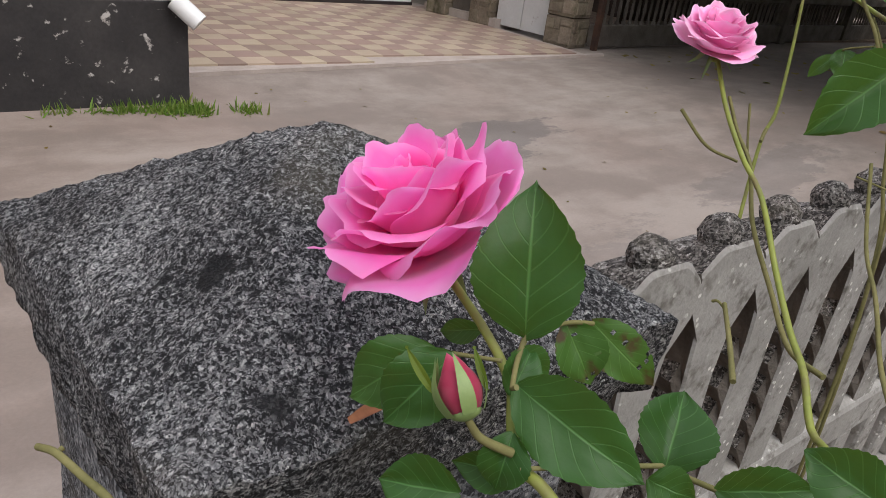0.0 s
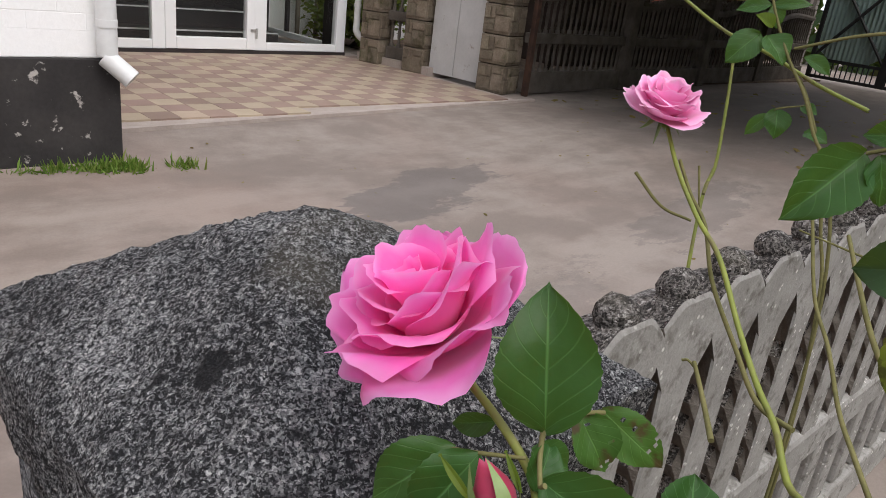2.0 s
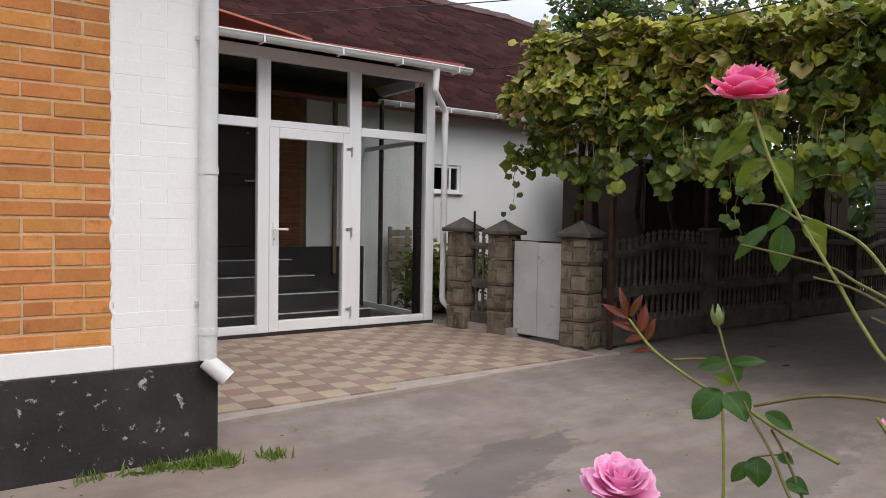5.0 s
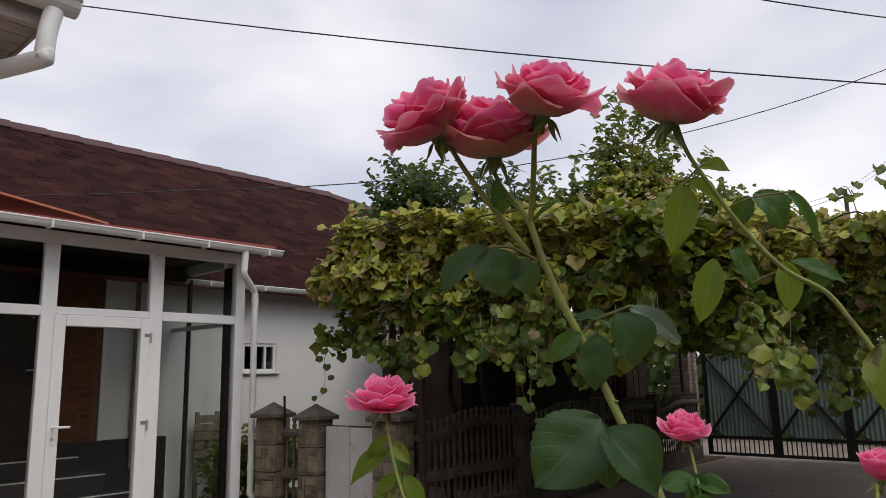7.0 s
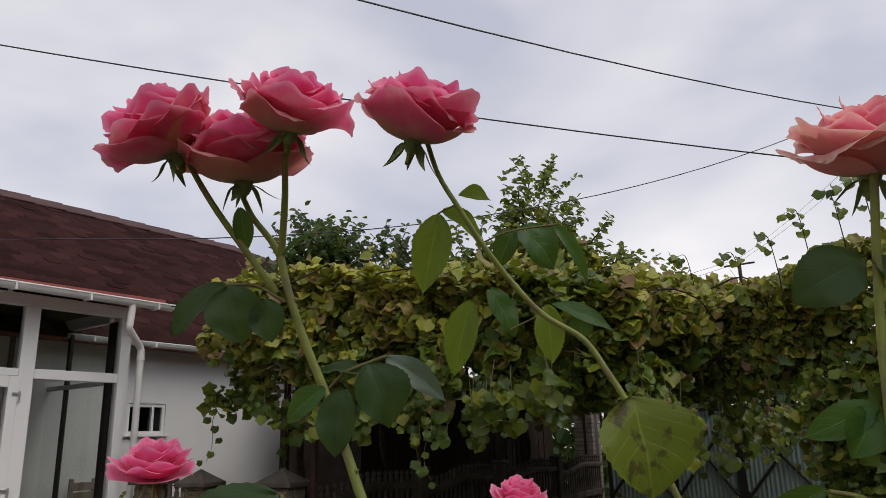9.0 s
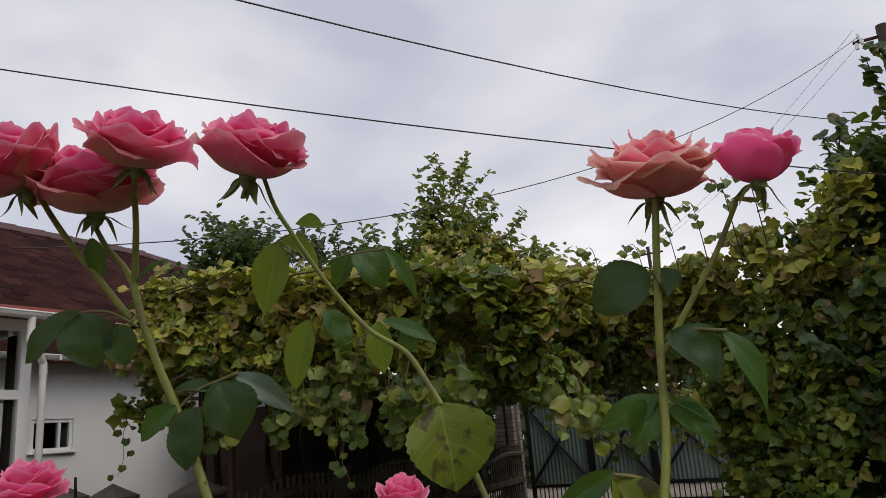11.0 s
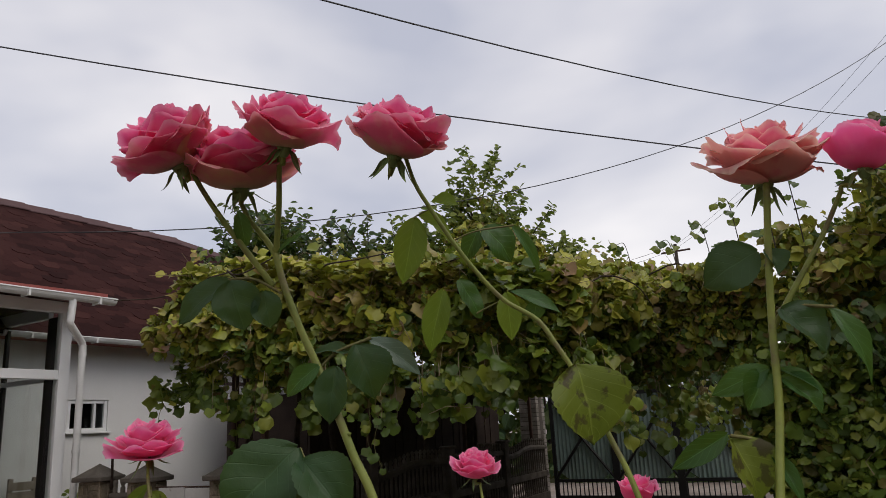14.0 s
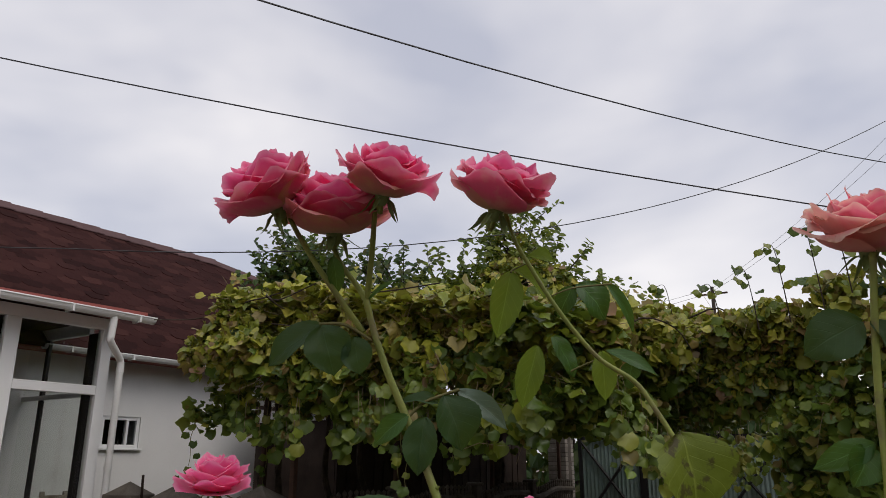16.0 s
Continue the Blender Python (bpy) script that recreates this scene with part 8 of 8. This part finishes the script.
leaflet(P, (-3.686, -6.873, 1.510), (-3.686, -6.868, 1.492), 0.0172, "g")
leaflet(P, (-3.738, -6.926, 1.446), (-3.736, -6.935, 1.385), 0.0637, "o")
cane(P, 0.00077, (-3.732, -6.815, 1.567), (-3.722, -6.835, 1.575), (-3.706, -6.866, 1.578))
cane(P, 0.00077, (-3.700, -6.846, 1.513), (-3.709, -6.827, 1.504), (-3.711, -6.822, 1.500))
cane(P, 0.00077, (-3.741, -6.799, 1.599), (-3.748, -6.789, 1.593), (-3.751, -6.788, 1.590))
bloom(P, (-3.790, -6.802, 1.656), (-0.05, -0.34, 0.92), 0.0515, M["petal_tall"], 1.04, 29, 0.9, 4.0, cup=1.40, lip=0.62, label="open pink rose", outer=M["petal_outer"])

# rose faded
P = plant("tall rose cane with fading peach and fresh pink blooms")
cane(P, 0.0036, (-3.595, -7.066, 1.597), (-3.596, -7.059, 1.540), (-3.600, -7.053, 1.476), (-3.611, -7.050, 1.410), (-3.627, -7.046, 1.367), (-3.645, -7.043, 1.327))
cane(P, 0.0025, (-3.548, -7.122, 1.594), (-3.557, -7.101, 1.554), (-3.569, -7.074, 1.511), (-3.584, -7.049, 1.470))
leaflet(P, (-3.591, -7.049, 1.544), (-3.600, -7.000, 1.518), 0.0474, "d")
leaflet(P, (-3.589, -7.058, 1.544), (-3.593, -7.065, 1.519), 0.0237, "d")
leaflet(P, (-3.589, -7.062, 1.490), (-3.579, -7.092, 1.450), 0.0527, "d")
leaflet(P, (-3.571, -7.101, 1.488), (-3.562, -7.127, 1.423), 0.0237, "g")
leaflet(P, (-3.599, -7.044, 1.439), (-3.612, -6.997, 1.419), 0.0240, "g")
leaflet(P, (-3.599, -7.040, 1.437), (-3.612, -7.028, 1.405), 0.0330, "g")
leaflet(P, (-3.596, -7.054, 1.431), (-3.589, -7.082, 1.401), 0.0280, "g")
leaflet(P, (-3.596, -7.055, 1.438), (-3.579, -7.086, 1.416), 0.0150, "g")
leaflet(P, (-3.628, -7.012, 1.385), (-3.627, -7.031, 1.331), 0.0426, "o")
leaflet(P, (-3.619, -7.007, 1.386), (-3.638, -6.962, 1.359), 0.0206, "g")
leaflet(P, (-3.621, -7.040, 1.371), (-3.629, -7.061, 1.331), 0.0135, "g")
cane(P, 0.0014, (-3.585, -7.049, 1.478), (-3.581, -7.064, 1.492), (-3.571, -7.101, 1.488))
cane(P, 0.0014, (-3.615, -7.043, 1.366), (-3.621, -7.029, 1.380), (-3.629, -7.011, 1.385))
bloom(P, (-3.585, -7.067, 1.630), (-0.22, -0.16, 0.95), 0.0605, M["petal_fading"], 1.10, 28, 1.1, 0.9, cup=1.30, lip=0.62, label="fading pink rose with cream outer petals", outer=M["petal_peach"])
bloom(P, (-3.556, -7.148, 1.627), (0.0, -0.20, 0.97), 0.047, M["petal_bright"], 0.72, 17, 1.1, 1.9, label="half-open fresh pink rose")

# rose far low
P = plant("short rose stem with a bright pink bloom among leaves")
cane(P, 0.0027, (-3.137, -6.500, 1.302), (-3.157, -6.517, 1.255), (-3.179, -6.532, 1.211))
leaflet(P, (-3.149, -6.509, 1.255), (-3.185, -6.460, 1.245), 0.0374, "g")
leaflet(P, (-3.147, -6.514, 1.254), (-3.139, -6.565, 1.241), 0.0353, "g")
leaflet(P, (-3.158, -6.521, 1.238), (-3.178, -6.512, 1.204), 0.0412, "g")
leaflet(P, (-3.159, -6.508, 1.263), (-3.164, -6.539, 1.211), 0.0355, "g")
leaflet(P, (-3.159, -6.510, 1.253), (-3.150, -6.564, 1.238), 0.0314, "g")
bloom(P, (-3.131, -6.490, 1.338), (-0.16, -0.16, 0.95), 0.046, M["petal_bright"], 1.2, 28, 0.5, 1.4, label="open bright pink rose")

# rose low leafy
P = plant("bushy low rose with green buds and mixed green and yellow leaves")
cane(P, 0.0022, (-3.413, -6.581, 1.231), (-3.435, -6.587, 1.183), (-3.462, -6.591, 1.127), (-3.491, -6.596, 1.077))
cane(P, 0.002, (-3.438, -6.623, 1.166), (-3.455, -6.625, 1.131), (-3.477, -6.622, 1.087))
cane(P, 0.0023, (-3.418, -6.683, 1.159), (-3.439, -6.658, 1.149), (-3.464, -6.632, 1.128))
cane(P, 0.0014, (-3.422, -6.581, 1.169), (-3.443, -6.565, 1.181), (-3.470, -6.538, 1.197))
bud(P, (-3.413, -6.581, 1.231), (-3.412, -6.577, 1.262), "green")
bud(P, (-3.438, -6.623, 1.166), (-3.434, -6.622, 1.196), "green")
leaflet(P, (-3.451, -6.528, 1.204), (-3.464, -6.490, 1.173), 0.0285, "g")
leaflet(P, (-3.461, -6.534, 1.194), (-3.484, -6.535, 1.127), 0.0547, "b")
leaflet(P, (-3.459, -6.541, 1.187), (-3.454, -6.581, 1.173), 0.0282, "g")
leaflet(P, (-3.457, -6.573, 1.176), (-3.486, -6.555, 1.126), 0.0280, "o")
leaflet(P, (-3.454, -6.581, 1.173), (-3.456, -6.611, 1.151), 0.0367, "g")
leaflet(P, (-3.422, -6.619, 1.210), (-3.420, -6.661, 1.197), 0.0405, "g")
leaflet(P, (-3.405, -6.620, 1.267), (-3.396, -6.647, 1.258), 0.0160, "g")
leaflet(P, (-3.424, -6.642, 1.210), (-3.423, -6.686, 1.191), 0.0297, "y")
leaflet(P, (-3.457, -6.610, 1.152), (-3.457, -6.644, 1.137), 0.0312, "d")
leaflet(P, (-3.449, -6.564, 1.185), (-3.465, -6.564, 1.153), 0.0300, "g")
leaflet(P, (-3.475, -6.596, 1.145), (-3.496, -6.567, 1.110), 0.0378, "g")


# rose small bud
P = plant("rose stem with a half-open pink bloom")
cane(P, 0.0027, (-3.252, -6.799, 1.270), (-3.278, -6.802, 1.234), (-3.304, -6.809, 1.200))
bloom(P, (-3.222, -6.800, 1.300), (-0.1, -0.1, 1.0), 0.042, M["petal_bright"], 0.65, 16, 0.7, 0.4, label="half-open pink rose")

# rose old
P = plant("low cane with a pale wilted rose")
cane(P, 0.0024, (-3.659, -6.486, 0.980), (-3.688, -6.516, 0.969), (-3.717, -6.553, 0.954))
bloom(P, (-3.60, -6.49, 0.96), (0.15, 0.1, 1.0), 0.040, M["petal_pale"], 0.9, 20, 0.6, 0.4, label="pale wilted rose")
